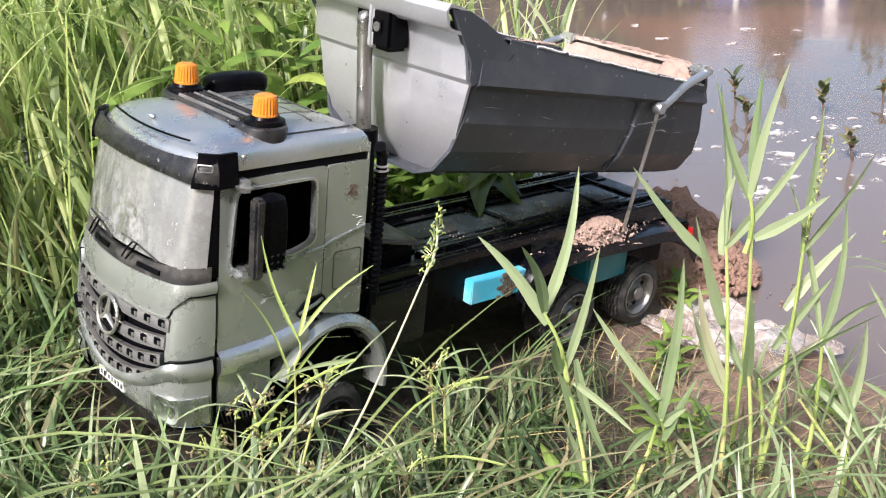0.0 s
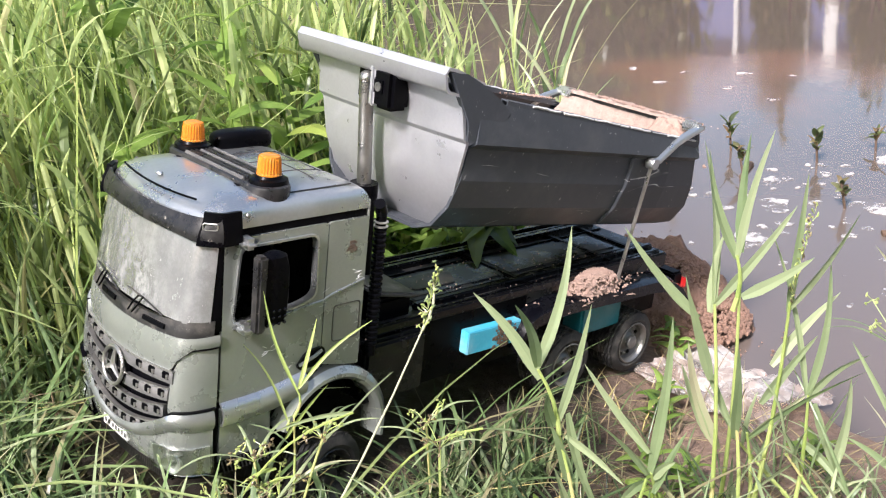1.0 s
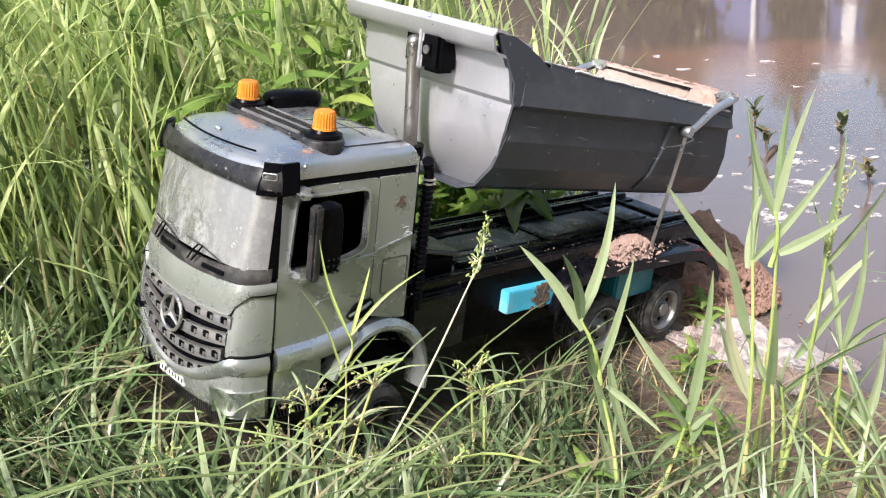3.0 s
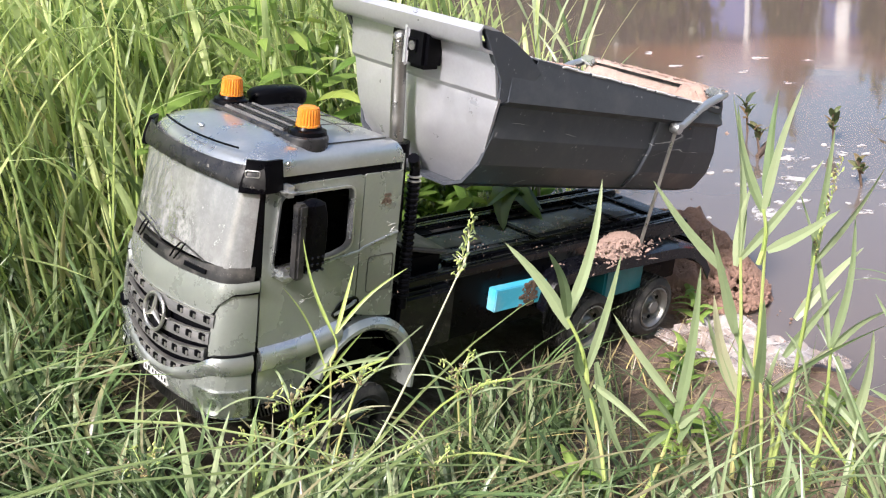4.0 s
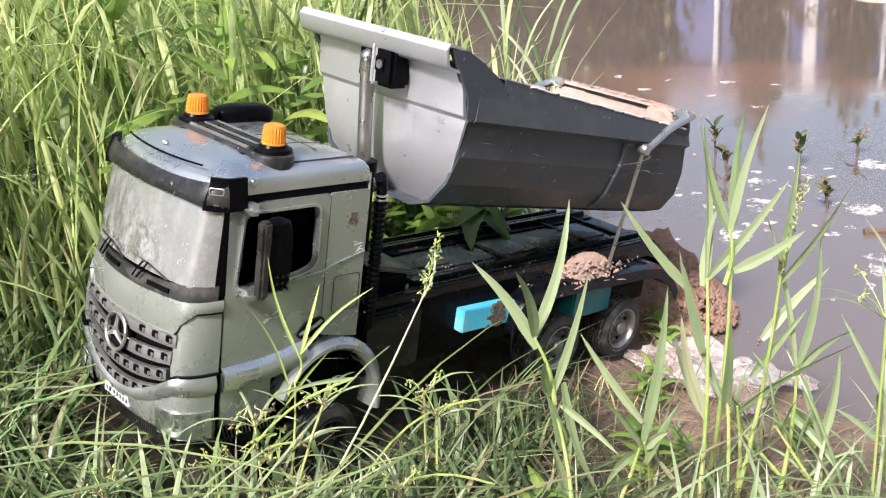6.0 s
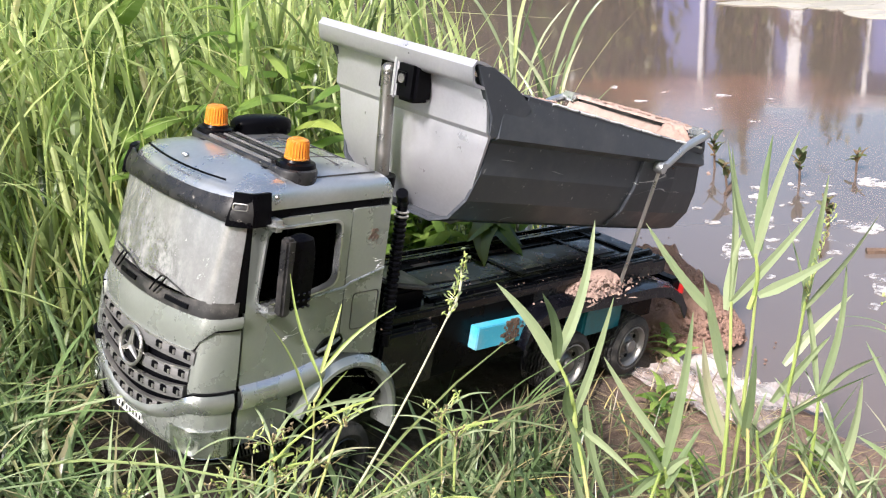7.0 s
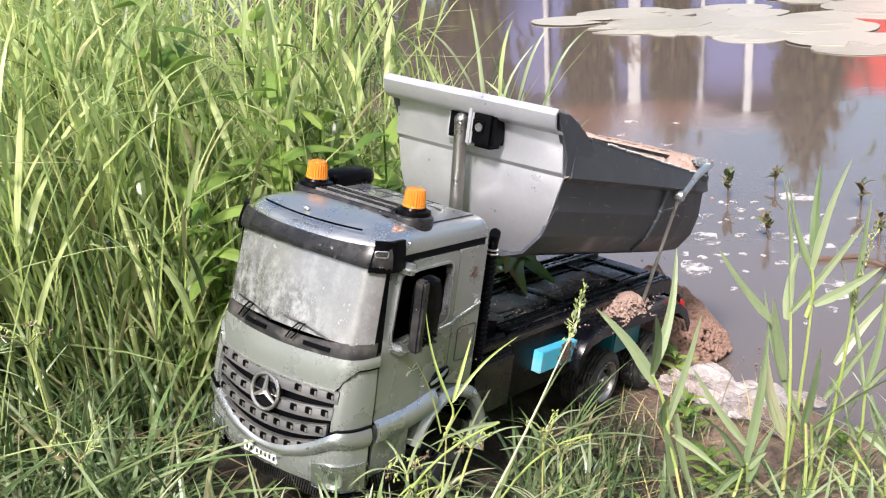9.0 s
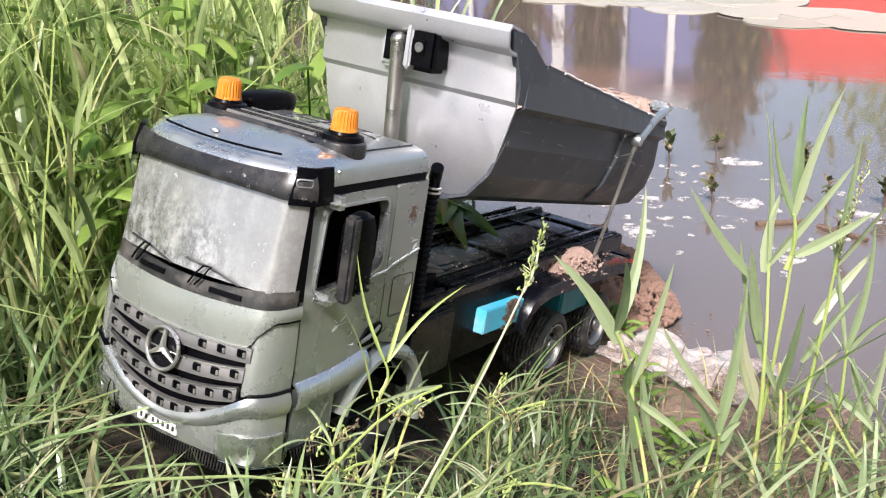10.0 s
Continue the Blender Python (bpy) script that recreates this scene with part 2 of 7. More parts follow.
def _water(t, b):
    """Muddy water: calm with windy patches, and thin brown scum drifting on it."""
    a = noise_tex(t, 3.2, 6, 0.6)
    c = t.nodes.new("ShaderNodeTexCoord")
    away = t.nodes.new("ShaderNodeVectorMath")
    away.operation = "DISTANCE"
    away.inputs[1].default_value = (-1.50, -0.60, WZ)
    t.links.new(c.outputs["Object"], away.inputs[0])
    edge = t.nodes.new("ShaderNodeMath")
    edge.operation = "MULTIPLY_ADD"
    edge.inputs[1].default_value = 0.9
    t.links.new(a, edge.inputs[0])
    t.links.new(away.outputs["Value"], edge.inputs[2])
    scum = ramp(t, edge.outputs[0], [(0.60, (0.8,) * 3), (0.78, (0, 0, 0))])
    deep = mix(t, noise_tex(t, 0.7, 3), (0.078, 0.062, 0.052), (0.150, 0.120, 0.104))
    t.links.new(mix(t, scum, deep, (0.17, 0.10, 0.075)), b.inputs["Base Color"])
    t.links.new(mix(t, scum, (0.045, 0.045, 0.045), (0.12, 0.12, 0.12)), b.inputs["Roughness"])
    b.inputs["Specular IOR Level"].default_value = 0.5
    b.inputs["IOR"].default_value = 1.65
    swell = noise_tex(t, 7, 3, 0.5)
    ripple = noise_tex(t, 26, 4, 0.6)
    windy = ramp(t, noise_tex(t, 1.1, 2, 0.5), [(0.47, (0.12,) * 3), (0.6, (1, 1, 1))])
    bump(t, b, mix(t, 0.5, swell, mix(t, windy, (0.5, 0.5, 0.5), ripple)), 0.11, 0.006)


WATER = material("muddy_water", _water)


def _bag(t, b):
    n = noise_tex(t, 22, 5, 0.6)
    crease = noise_tex(t, 48, 3, 0.6)
    print_n = noise_tex(t, 34, 2, 0.5)
    tone = ramp(t, n, [(0.34, (0.42, 0.395, 0.37)), (0.5, (0.37, 0.31, 0.275)), (0.66, (0.24, 0.17, 0.13))])
    tone = mix(t, ramp(t, print_n, [(0.6, (0, 0, 0)), (0.64, (0.65,) * 3)]), tone, (0.2, 0.2, 0.17))
    fold = ramp(t, crease, [(0.47, (0, 0, 0)), (0.5, (0.8,) * 3), (0.53, (0, 0, 0))])
    t.links.new(mix(t, fold, tone, (0.54, 0.51, 0.485)), b.inputs["Base Color"])
    t.links.new(ramp(t, n, [(0.35, (0.85,) * 3), (0.68, (0.5,) * 3)]), b.inputs["Alpha"])
    b.inputs["Roughness"].default_value = 0.22
    bump(t, b, crease, 0.8, 0.004)


BAG = material("crumpled_plastic", _bag)


def _foam(t, b):
    n = noise_tex(t, 70, 6, 0.7)
    t.links.new(mix(t, n, (0.26, 0.245, 0.235), (0.62, 0.6, 0.58)), b.inputs["Base Color"])
    t.links.new(ramp(t, noise_tex(t, 38, 5, 0.7), [(0.42, (0.0,) * 3), (0.56, (0.85,) * 3)]), b.inputs["Alpha"])
    b.inputs["Roughness"].default_value = 0.6
    bump(t, b, n, 0.5, 0.003)


FOAM = material("foam", _foam)


# ---- mesh helpers ----


def part(name, bm, mat, parent, label="", smooth=True):
    me = bpy.data.meshes.new(name)
    bmesh.ops.recalc_face_normals(bm, faces=bm.faces[:])
    bm.to_mesh(me)
    bm.free()
    me.materials.append(mat)
    if smooth:
        for p in me.polygons:
            p.use_smooth = True
        me.set_sharp_from_angle(angle=radians(35))
    ob = new(name, me)
    ob.parent = parent
    if label:
        tagged(ob, label)
    return ob


def box(bm, lo, hi, bevel=0.001, m=None):
    """A box with rounded edges, added to bm."""
    r = bmesh.ops.create_cube(bm, size=1.0)
    vs = r["verts"]
    c = [(a + b) / 2 for a, b in zip(lo, hi)]
    d = [b - a for a, b in zip(lo, hi)]
    for v in vs:
        v.co = Vector([c[i] + v.co[i] * d[i] for i in range(3)])
    if bevel:
        es = {e for v in vs for e in v.link_edges}
        r = bmesh.ops.bevel(bm, geom=list(es), offset=min(bevel, min(d) * 0.45), segments=2, affect="EDGES")
        vs = {v for f in r["faces"] for v in f.verts}
    if m:
        for v in vs:
            v.co = m @ v.co
    return bm


def pebble(bm, lo, hi, power=0.35, n=18):
    """A block with softly rounded faces and edges, added to bm."""
    r = bmesh.ops.create_uvsphere(bm, u_segments=n, v_segments=n // 2 + 3, radius=1.0)
    c = [(a + b) / 2 for a, b in zip(lo, hi)]
    h = [(b - a) / 2 for a, b in zip(lo, hi)]
    for v in r["verts"]:
        big = max(abs(k) for k in v.co)
        v.co = Vector([c[i] + h[i] * (v.co[i] * (1 - power) + v.co[i] / big * power) / (1 - power + power) for i in range(3)])
    return bm


def boxes(*specs):
    bm = bmesh.new()
    for s in specs:
        box(bm, *s)
    return bm


def tube(bm, a, b, r, n=12, r2=None):
    """A closed rod from a to b, added to bm."""
    a, b = Vector(a), Vector(b)
    q = (b - a).to_track_quat("Z", "Y").to_matrix()
    rings = []
    for p, rr in ((a, r), (b, r if r2 is None else r2)):
        rings.append([bm.verts.new(p + q @ Vector((math.cos(k * math.tau / n) * rr, math.sin(k * math.tau / n) * rr, 0))) for k in range(n)])
    for k in range(n):
        bm.faces.new((rings[0][k], rings[0][(k + 1) % n], rings[1][(k + 1) % n], rings[1][k]))
    bm.faces.new(rings[0][::-1])
    bm.faces.new(rings[1])
    return bm


def sweep(bm, pts, r, n=6):
    """One closed rod that follows a line of points."""
    pts = [Vector(p) for p in pts]
    rings = []
    for k, p in enumerate(pts):
        d = pts[min(k + 1, len(pts) - 1)] - pts[max(k - 1, 0)]
        q = d.to_track_quat("Z", "Y").to_matrix()
        rings.append([bm.verts.new(p + q @ Vector((math.cos(i * math.tau / n) * r, math.sin(i * math.tau / n) * r, 0))) for i in range(n)])
    for a, b in zip(rings, rings[1:]):
        for i in range(n):
            bm.faces.new((a[i], a[(i + 1) % n], b[(i + 1) % n], b[i]))
    bm.faces.new(rings[0][::-1])
    bm.faces.new(rings[-1])
    return bm


def lathe(bm, profile, m, n=32, cap=True):
    """Turns (radius, height) pairs round the z axis of m; closes the ends."""
    rings = []
    for r, h in profile:
        rings.append([bm.verts.new(m @ Vector((r * math.cos(k * math.tau / n), r * math.sin(k * math.tau / n), h))) for k in range(n)])
    for p, q in zip(rings, rings[1:]):
        for k in range(n):
            bm.faces.new((p[k], p[(k + 1) % n], q[(k + 1) % n], q[k]))
    if cap:
        bm.faces.new(rings[0][::-1])
    bm.faces.new(rings[-1])
    return bm


def rounded(pts, r, n=4):
    """A polygon with its corners rounded."""
    out = []
    for k, p in enumerate(pts):
        p = Vector(p)
        a, b = Vector(pts[k - 1]), Vector(pts[(k + 1) % len(pts)])
        d = min(r, (a - p).length * 0.45, (b - p).length * 0.45)
        s, e = p + (a - p).normalized() * d, p + (b - p).normalized() * d
        for i in range(n + 1):
            t = i / n
            out.append(tuple(s * (1 - t) ** 2 + p * 2 * t * (1 - t) + e * t * t))
    return out


def plate(bm, loops, y0, y1):
    """A flat plate of (x, z) outline, with holes, between two y."""
    from mathutils import geometry
    flat = [p for lp in loops for p in lp]
    tris = geometry.tessellate_polygon([[Vector((p[0], p[1], 0)) for p in lp] for lp in loops])
    va = [bm.verts.new((p[0], y0, p[1])) for p in flat]
    vb = [bm.verts.new((p[0], y1, p[1])) for p in flat]
    for a, b, c in tris:
        if len({a, b, c}) == 3:
            for vs in (va, vb):
                try:
                    bm.faces.new((vs[a], vs[b], vs[c]))
                except ValueError:
                    pass
    k = 0
    for lp in loops:
        n = len(lp)
        for i in range(n):
            j = (i + 1) % n
            bm.faces.new((va[k + i], va[k + j], vb[k + j], vb[k + i]))
        k += n
    return bm


def sheet(bm, points, thickness):
    """A grid of points (rows of equal length) given a thickness along its normal."""
    nr, nc = len(points), len(points[0])
    g = np.array([[tuple(p) for p in row] for row in points])
    du, dv = np.gradient(g, axis=0), np.gradient(g, axis=1)
    nm = np.cross(du, dv)
    nm /= np.maximum(np.linalg.norm(nm, axis=2, keepdims=True), 1e-12)
    layers = [[[bm.verts.new(p) for p in row] for row in layer] for layer in (g, g - nm * thickness)]
    for L in layers:
        for i in range(nr - 1):
            for j in range(nc - 1):
                bm.faces.new((L[i][j], L[i + 1][j], L[i + 1][j + 1], L[i][j + 1]))
    A, B = layers
    rim = [(i, 0) for i in range(nr)] + [(nr - 1, j) for j in range(1, nc)] + [(i, nc - 1) for i in range(nr - 2, -1, -1)] + [(0, j) for j in range(nc - 2, 0, -1)]
    for k, (i, j) in enumerate(rim):
        p, q = rim[(k + 1) % len(rim)]
        bm.faces.new((A[i][j], A[p][q], B[p][q], B[i][j]))
    return bm


# ---- the toy truck: x ahead, y to its left, z up from where its wheels stand ----
UP = Vector((0.15, -0.11, 1.0)).normalized()
TRUCK_POSE = UP.rotation_difference(Vector((0, 0, 1))).to_matrix().to_4x4()
truck = new("toy_dump_truck")
truck.matrix_world = TRUCK_POSE
tagged(truck, "grey-green toy dump truck with raised dark bed on the bank", "toy truck")
HW = 0.0625       # half the cab's width
DOOR_X = 0.106    # front edge of the doors
REAR_X = -0.002


def nose(z):
    return float(np.interp(z, [0.045, 0.06, 0.075, 0.098, 0.122, 0.146, 0.152, 0.206, 0.216], [0.132, 0.1365, 0.1385, 0.139, 0.1365, 0.1345, 0.133, 0.1235, 0.120]))


def skin(s, z, off=0.0):
    """A point of the cab's outer skin: s from 0 at the middle of the front to 1 at the rear of the left side (negative: right)."""
    def flat(s):
        a, f = abs(s), nose(z)
        w = float(np.interp(z, [0.2, 0.216], [HW, HW - 0.002]))
        if a <= 0.5:
            y = 0.0546 * a / 0.5
            x = f - 2.3 * y * y
        elif a <= 0.62:
            t = (a - 0.5) / 0.12
            p0, p1, p2 = Vector((f - 0.00686, 0.0546)), Vector((f - 0.0135, w)), Vector((DOOR_X, w))
            q = p0 * (1 - t) ** 2 + p1 * 2 * t * (1 - t) + p2 * t * t
            x, y = q
        else:
            t = (a - 0.62) / 0.38
            x, y = DOOR_X + (REAR_X - DOOR_X) * t, w
        return Vector((x, math.copysign(y, s)))
    p = flat(s)
    d = flat(min(1, s + 0.004)) - flat(max(-1, s - 0.004))
    n = Vector((d.y, -d.x)).normalized()
    return Vector((p.x + n.x * off, p.y + n.y * off, z))


def patch(bm, s0, s1, lo, hi, ns=24, nz=6, off=0.0, th=0.0015, bulge=0.0):
    """A piece of the cab's skin between two s and two heights, which may be functions of s."""
    rows = []
    for i in range(ns + 1):
        s = s0 + (s1 - s0) * i / ns
        a = lo(s) if callable(lo) else lo
        b = hi(s) if callable(hi) else hi
        rows.append([skin(s, a + (b - a) * j / nz, off + bulge * math.sin(math.pi * j / nz)) for j in range(nz + 1)])
    return sheet(bm, rows, th)


cab = part("cab", boxes(((-0.0035, -0.061, 0.099), (-0.002, 0.061, 0.214), 0.0003)), PAINT, truck, "grey-green truck cab, scuffed and dusty")
# roof: rings that draw in and rise
bm = bmesh.new()
outline = [skin(-1 + 2 * k / 60, 0.214) for k in range(61)]
centre = Vector((0.055, 0, 0))
rings = []
for inset, z in ((0.0, 0.2085), (0.0, 0.2135), (0.015, 0.2172), (0.05, 0.2205), (0.12, 0.2232), (0.25, 0.2252), (0.5, 0.2266), (0.85, 0.2272)):
    ring = []
    for p in outline:
        q = centre + (Vector((p.x, p.y, 0)) - centre) * (1 - inset)
        fall = 0.004 * max(0, (q.x - 0.085) / 0.03) ** 2 * min(1, inset * 8 + 0.3)
        ring.append(bm.verts.new((q.x, q.y, z - fall)))
    rings.append(ring)
for a, b in zip(rings, rings[1:]):
    for k in range(len(a)):
        j = (k + 1) % len(a)
        bm.faces.new((a[k], a[j], b[j], b[k]))
bm.faces.new(rings[-1])
# same paint as the cab, paler to paint in the sky's reflection
roof = part("roof", bm, SILVER_LIT, cab, "dusty cab roof, its paint lightened for sky reflection")


def roof_z(x, y):
    r = max(abs(x - 0.055) / (0.057 if x < 0.055 else 0.075), abs(y) / 0.0625)
    return float(np.interp(1 - r, [0.0, 0.015, 0.05, 0.12, 0.25, 0.5, 0.85], [0.2135, 0.2172, 0.2205, 0.2232, 0.2252, 0.2266, 0.2272]))


for x0, y0, x1, y1 in ((0.004, -0.0015, 0.052, -0.0015), (0.004, 0.0225, 0.052, 0.0225), (0.004, -0.0235, 0.052, -0.0235), (0.028, -0.026, 0.028, 0.040), (0.012, -0.026, 0.012, 0.026), (0.008, 0.053, 0.072, 0.053), (0.008, -0.053, 0.072, -0.053)):
    pts = [(x0 + (x1 - x0) * k / 10, y0 + (y1 - y0) * k / 10) for k in range(11)]
    bm = sweep(bmesh.new(), [(x, y, roof_z(x, y)) for x, y in pts], 0.00055, 5)
    part("roof_seam", bm, BLACKDUST, cab)
pts = [skin(-0.40 + 0.8 * k / 24, 0.2, -0.0075) for k in range(25)]
bm = sweep(bmesh.new(), [(p.x, p.y, roof_z(p.x, p.y) - 0.0012) for p in pts], 0.0007, 5)
part("front_roof_seam", bm, BLACK, cab)
def stadium(cx, half_w, half_l, n=10):
    """A long outline with round ends, along y."""
    out = []
    for side in (1, -1):
        for k in range(n + 1):
            a = math.pi * k / n if side > 0 else math.pi * (1 + k / n)
            out.append((cx + half_w * math.cos(a), side * half_l + half_w * math.sin(a)))
    return out


bm = bmesh.new()
rings = []
for grow, z in ((0.0, 0.2205), (0.0, 0.2268), (-0.0006, 0.2284), (-0.0022, 0.2291), (-0.0030, 0.2285)):
    rings.append([bm.verts.new((x, y, z)) for x, y in stadium(0.0650, 0.0140 + grow, 0.0440)])
for a, b in zip(rings, rings[1:]):
    for k in range(len(a)):
        j = (k + 1) % len(a)
        bm.faces.new((a[k], a[j], b[j], b[k]))
bm.faces.new(rings[-1])
bm.faces.new(rings[0][::-1])
roof_bar = part("roof_bar", bm, VISOR, cab, "dusty black ribbed roof bar")
for k in range(7):
    x = 0.0535 + k * 0.0034
    part("roof_rib", boxes(((x, -0.0335, 0.2280), (x + 0.0021, 0.0335, 0.2304), 0.0006)), VISOR if k % 3 else SLAT, cab)
for k in range(3):
    x = 0.0815 + k * 0.0034
    part("roof_rib", boxes(((x, -0.036, 0.2235), (x + 0.0018, 0.036, 0.2262 - 0.0004 * k), 0.0006)), BLACKDUST, cab)
bm = bmesh.new()
bmesh.ops.create_uvsphere(bm, u_segments=12, v_segments=8, radius=1.0, matrix=Matrix.Translation((0.1060, -0.012, roof_z(0.106, -0.012) - 0.0012)) @ Matrix.Diagonal((0.0022, 0.0030, 0.0014, 1)))
part("roof_knob", bm, SILVER_LIT, cab)
# black strip in place of the shadow under the bar's front edge
part("roof_vent", boxes(((0.0790, -0.036, 0.2235), (0.0812, 0.036, 0.2266), 0.0004)), BLACK, cab)
bm = bmesh.new()
bmesh.ops.create_uvsphere(bm, u_segments=20, v_segments=12, radius=1.0, matrix=Matrix.Rotation(radians(90), 4, "Y"))
for v in bm.verts:
    sq = Vector([math.copysign(abs(c) ** 0.6, c) for c in v.co])
    v.co = Vector((0.024 + 0.023 * sq.x, -0.0485 + 0.0095 * sq.y, 0.2290 + 0.0078 * sq.z))
part("air_horn", bm, BLACK, cab, "black rounded roof box")
for sy in (-1, 1):
    part("windscreen_pillar", patch(bmesh.new(), 0.582 * sy, 0.622 * sy, 0.147, 0.2115, 8, 6, 0, 0.003), BLACK, cab)
    part("roof_strip", patch(bmesh.new(), 0.64 * sy, 0.995 * sy, 0.2025, 0.2085, 10, 2, -0.0015, 0.002), BLACK, cab)
    # door with its window opening, rear quarter, sill and wheel arch
    y0, y1 = sorted((sy * HW, sy * (HW - 0.0025)))
    hole = rounded([(0.0955, 0.1985), (0.0382, 0.1985), (0.0372, 0.1560), (0.0510, 0.1515), (0.1000, 0.1490)], 0.006)
    outer = rounded([(0.1055, 0.2035), (0.1055, 0.0975), (0.072, 0.0975), (0.052, 0.0995), (0.0305, 0.106), (0.0305, 0.2035)], 0.002, 2)
    door = part("door", plate(bmesh.new(), [outer, hole], y0, y1), PAINT, cab)
    inner = rounded([(0.0943, 0.1971), (0.0395, 0.1971), (0.0385, 0.1571), (0.0516, 0.1528), (0.0985, 0.1504)], 0.0055)
    part("window_frame", plate(bmesh.new(), [hole, inner], *sorted((sy * (HW + 0.0018), sy * (HW - 0.004)))), SILVER_LIT, cab, "worn silver window surround")
    quarter = rounded([(0.0297, 0.2035), (0.0297, 0.1065), (0.012, 0.102), (-0.002, 0.0995), (-0.002, 0.2035)], 0.0015, 2)
    part("rear_side_panel", plate(bmesh.new(), [quarter], y0, y1), PAINT, cab)
    frame_out = rounded([(0.0222, 0.1462), (0.0222, 0.1202), (-0.0000, 0.1202), (-0.0000, 0.1462)], 0.003)
    frame_in = rounded([(0.0216, 0.1456), (0.0216, 0.1208), (0.0006, 0.1208), (0.0006, 0.1456)], 0.003)
    part("panel_seam", plate(bmesh.new(), [frame_out, frame_in], *sorted((sy * (HW + 0.0003), sy * (HW - 0.001)))), BLACKDUST, cab)
    bm = bmesh.new()
    for a, b in (((-0.0018, 0.1606), (0.0260, 0.1540)), ((0.0260, 0.1540), (0.0305, 0.1516)), ((0.0305, 0.1516), (0.060, 0.1487)), ((0.060, 0.1487), (0.098, 0.1462))):
        tube(bm, (a[0], sy * HW, a[1]), (b[0], sy * HW, b[1]), 0.0009, 8)
    # the crease's highlight is put into a paler paint
    part("side_crease", bm, SILVER_LIT, cab, "crease under the window with a painted highlight")
    bm = bmesh.new()
    sheet(bm, [[Vector((x, sy * (HW + d), z)) for x, z in ((0.1055, 0.0955), (0.08, 0.0955), (0.066, 0.0965))] for d, z in ((0, 0),)] * 1 + [[Vector((x, sy * (HW + 0.002), z - 0.010)) for x, z in ((0.1055, 0.0955), (0.08, 0.0955), (0.069, 0.0965))], [Vector((x, sy * (HW + 0.0005), z)) for x, z in ((0.1050, 0.058), (0.085, 0.058), (0.067, 0.058))]], sy * 0.002)
    part("sill", bm, PAINT, cab, "grey-green lower side panel")
    part("bumper_gap", boxes(((0.1052, min(sy * 0.050, sy * 0.0630), 0.056), (0.1075, max(sy * 0.050, sy * 0.0626), 0.0965), 0.0006)), BLACK, cab)
    part("step", boxes(((0.064, min(sy * 0.045, sy * 0.064), 0.050), (0.105, max(sy * 0.045, sy * 0.064), 0.0600), 0.001), ((0.066, min(sy * 0.045, sy * 0.0652), 0.0535), (0.104, max(sy * 0.045, sy * 0.0652), 0.0548), 0.0004)), BLACK, cab)
    for k in range(14):
        x = 0.066 + k * 0.0027
        bm = tube(bmesh.new(), (x, sy * 0.0652, 0.0508), (x + 0.0025, sy * 0.0650, 0.0592), 0.0006, 5)
        part("step_rib", bm, BLACKDUST, cab)
    bm = bmesh.new()
    rows = []
    for i in range(25):
        a = radians(24 + i * 164 / 24)
        c, s = math.cos(a), math.sin(a)
        rows.append([Vector((0.0185 + c * rx, sy * y, 0.047 + s * rz)) for rx, rz, y in ((0.039, 0.0455, 0.050), (0.040, 0.046, 0.0655), (0.0425, 0.0485, 0.0680), (0.0450, 0.0510, 0.0678), (0.0490, 0.0550, 0.0640), (0.0495, 0.0555, 0.056))])
    sheet(bm, rows, 0.0012)
    part("wheel_arch", bm, PAINT, cab, "worn grey-green wheel arch")
    part("arch_liner", boxes(((-0.03, min(sy * 0.028, sy * 0.031), 0.04), (0.066, max(sy * 0.028, sy * 0.031), 0.105), 0.0)), BLACK, cab)
    outline = [(0.0500, 0.1098), (0.0430, 0.1186), (0.0296, 0.1204), (0.0264, 0.1148), (0.0344, 0.1069), (0.0465, 0.1066)]
    handle = rounded(outline, 0.004)
    mid_x, mid_z = 0.0383, 0.1135
    rim_in = rounded([(mid_x + 0.93 * (x - mid_x), mid_z + 0.88 * (z - mid_z)) for x, z in outline], 0.0036)
    part("door_handle", plate(bmesh.new(), [handle], *sorted((sy * (HW + 0.0004), sy * (HW - 0.001)))), BLACK, cab, "black recess of the door handle")
    part("handle_rim", plate(bmesh.new(), [handle, rim_in], *sorted((sy * (HW + 0.0012), sy * (HW - 0.0008)))), GLOSSY, cab)
    bm = bmesh.new()
    sweep(bm, [Vector((x, sy * (HW + d), z)) for x, z, d in ((0.0475, 0.1100, 0.0006), (0.0425, 0.1122, 0.0018), (0.0360, 0.1148, 0.0020), (0.0300, 0.1168, 0.0008))], 0.0012, 8)
    part("handle_bar", bm, PAINT, cab)
    # mirror
    mirror = part("mirror", pebble(bmesh.new(), (0.0690, min(sy * 0.0675, sy * 0.0808), 0.1492), (0.0905, max(sy * 0.0675, sy * 0.0808), 0.1975), 0.55), BLACK, truck, "black wing mirror on silver arms")
    part("mirror_edge", boxes(((0.0872, min(sy * 0.0735, sy * 0.0816), 0.1485), (0.0940, max(sy * 0.0735, sy * 0.0816), 0.1970), 0.0016)), VISOR, mirror, "dull grey mirror edge")
    for i in range(3):
        for j in range(4):
            bm = bmesh.new()
            lathe(bm, [(0.0011, -0.0012), (0.0010, 0.0004), (0.0005, 0.0008)], Matrix.Translation((0.0735 + 0.0042 * j, sy * 0.0806, 0.1530 + 0.0042 * i)) @ Vector((0, sy, 0)).to_track_quat("Z", "Y").to_matrix().to_4x4(), 8)
            part("mirror_stud", bm, GLOSSY, mirror)
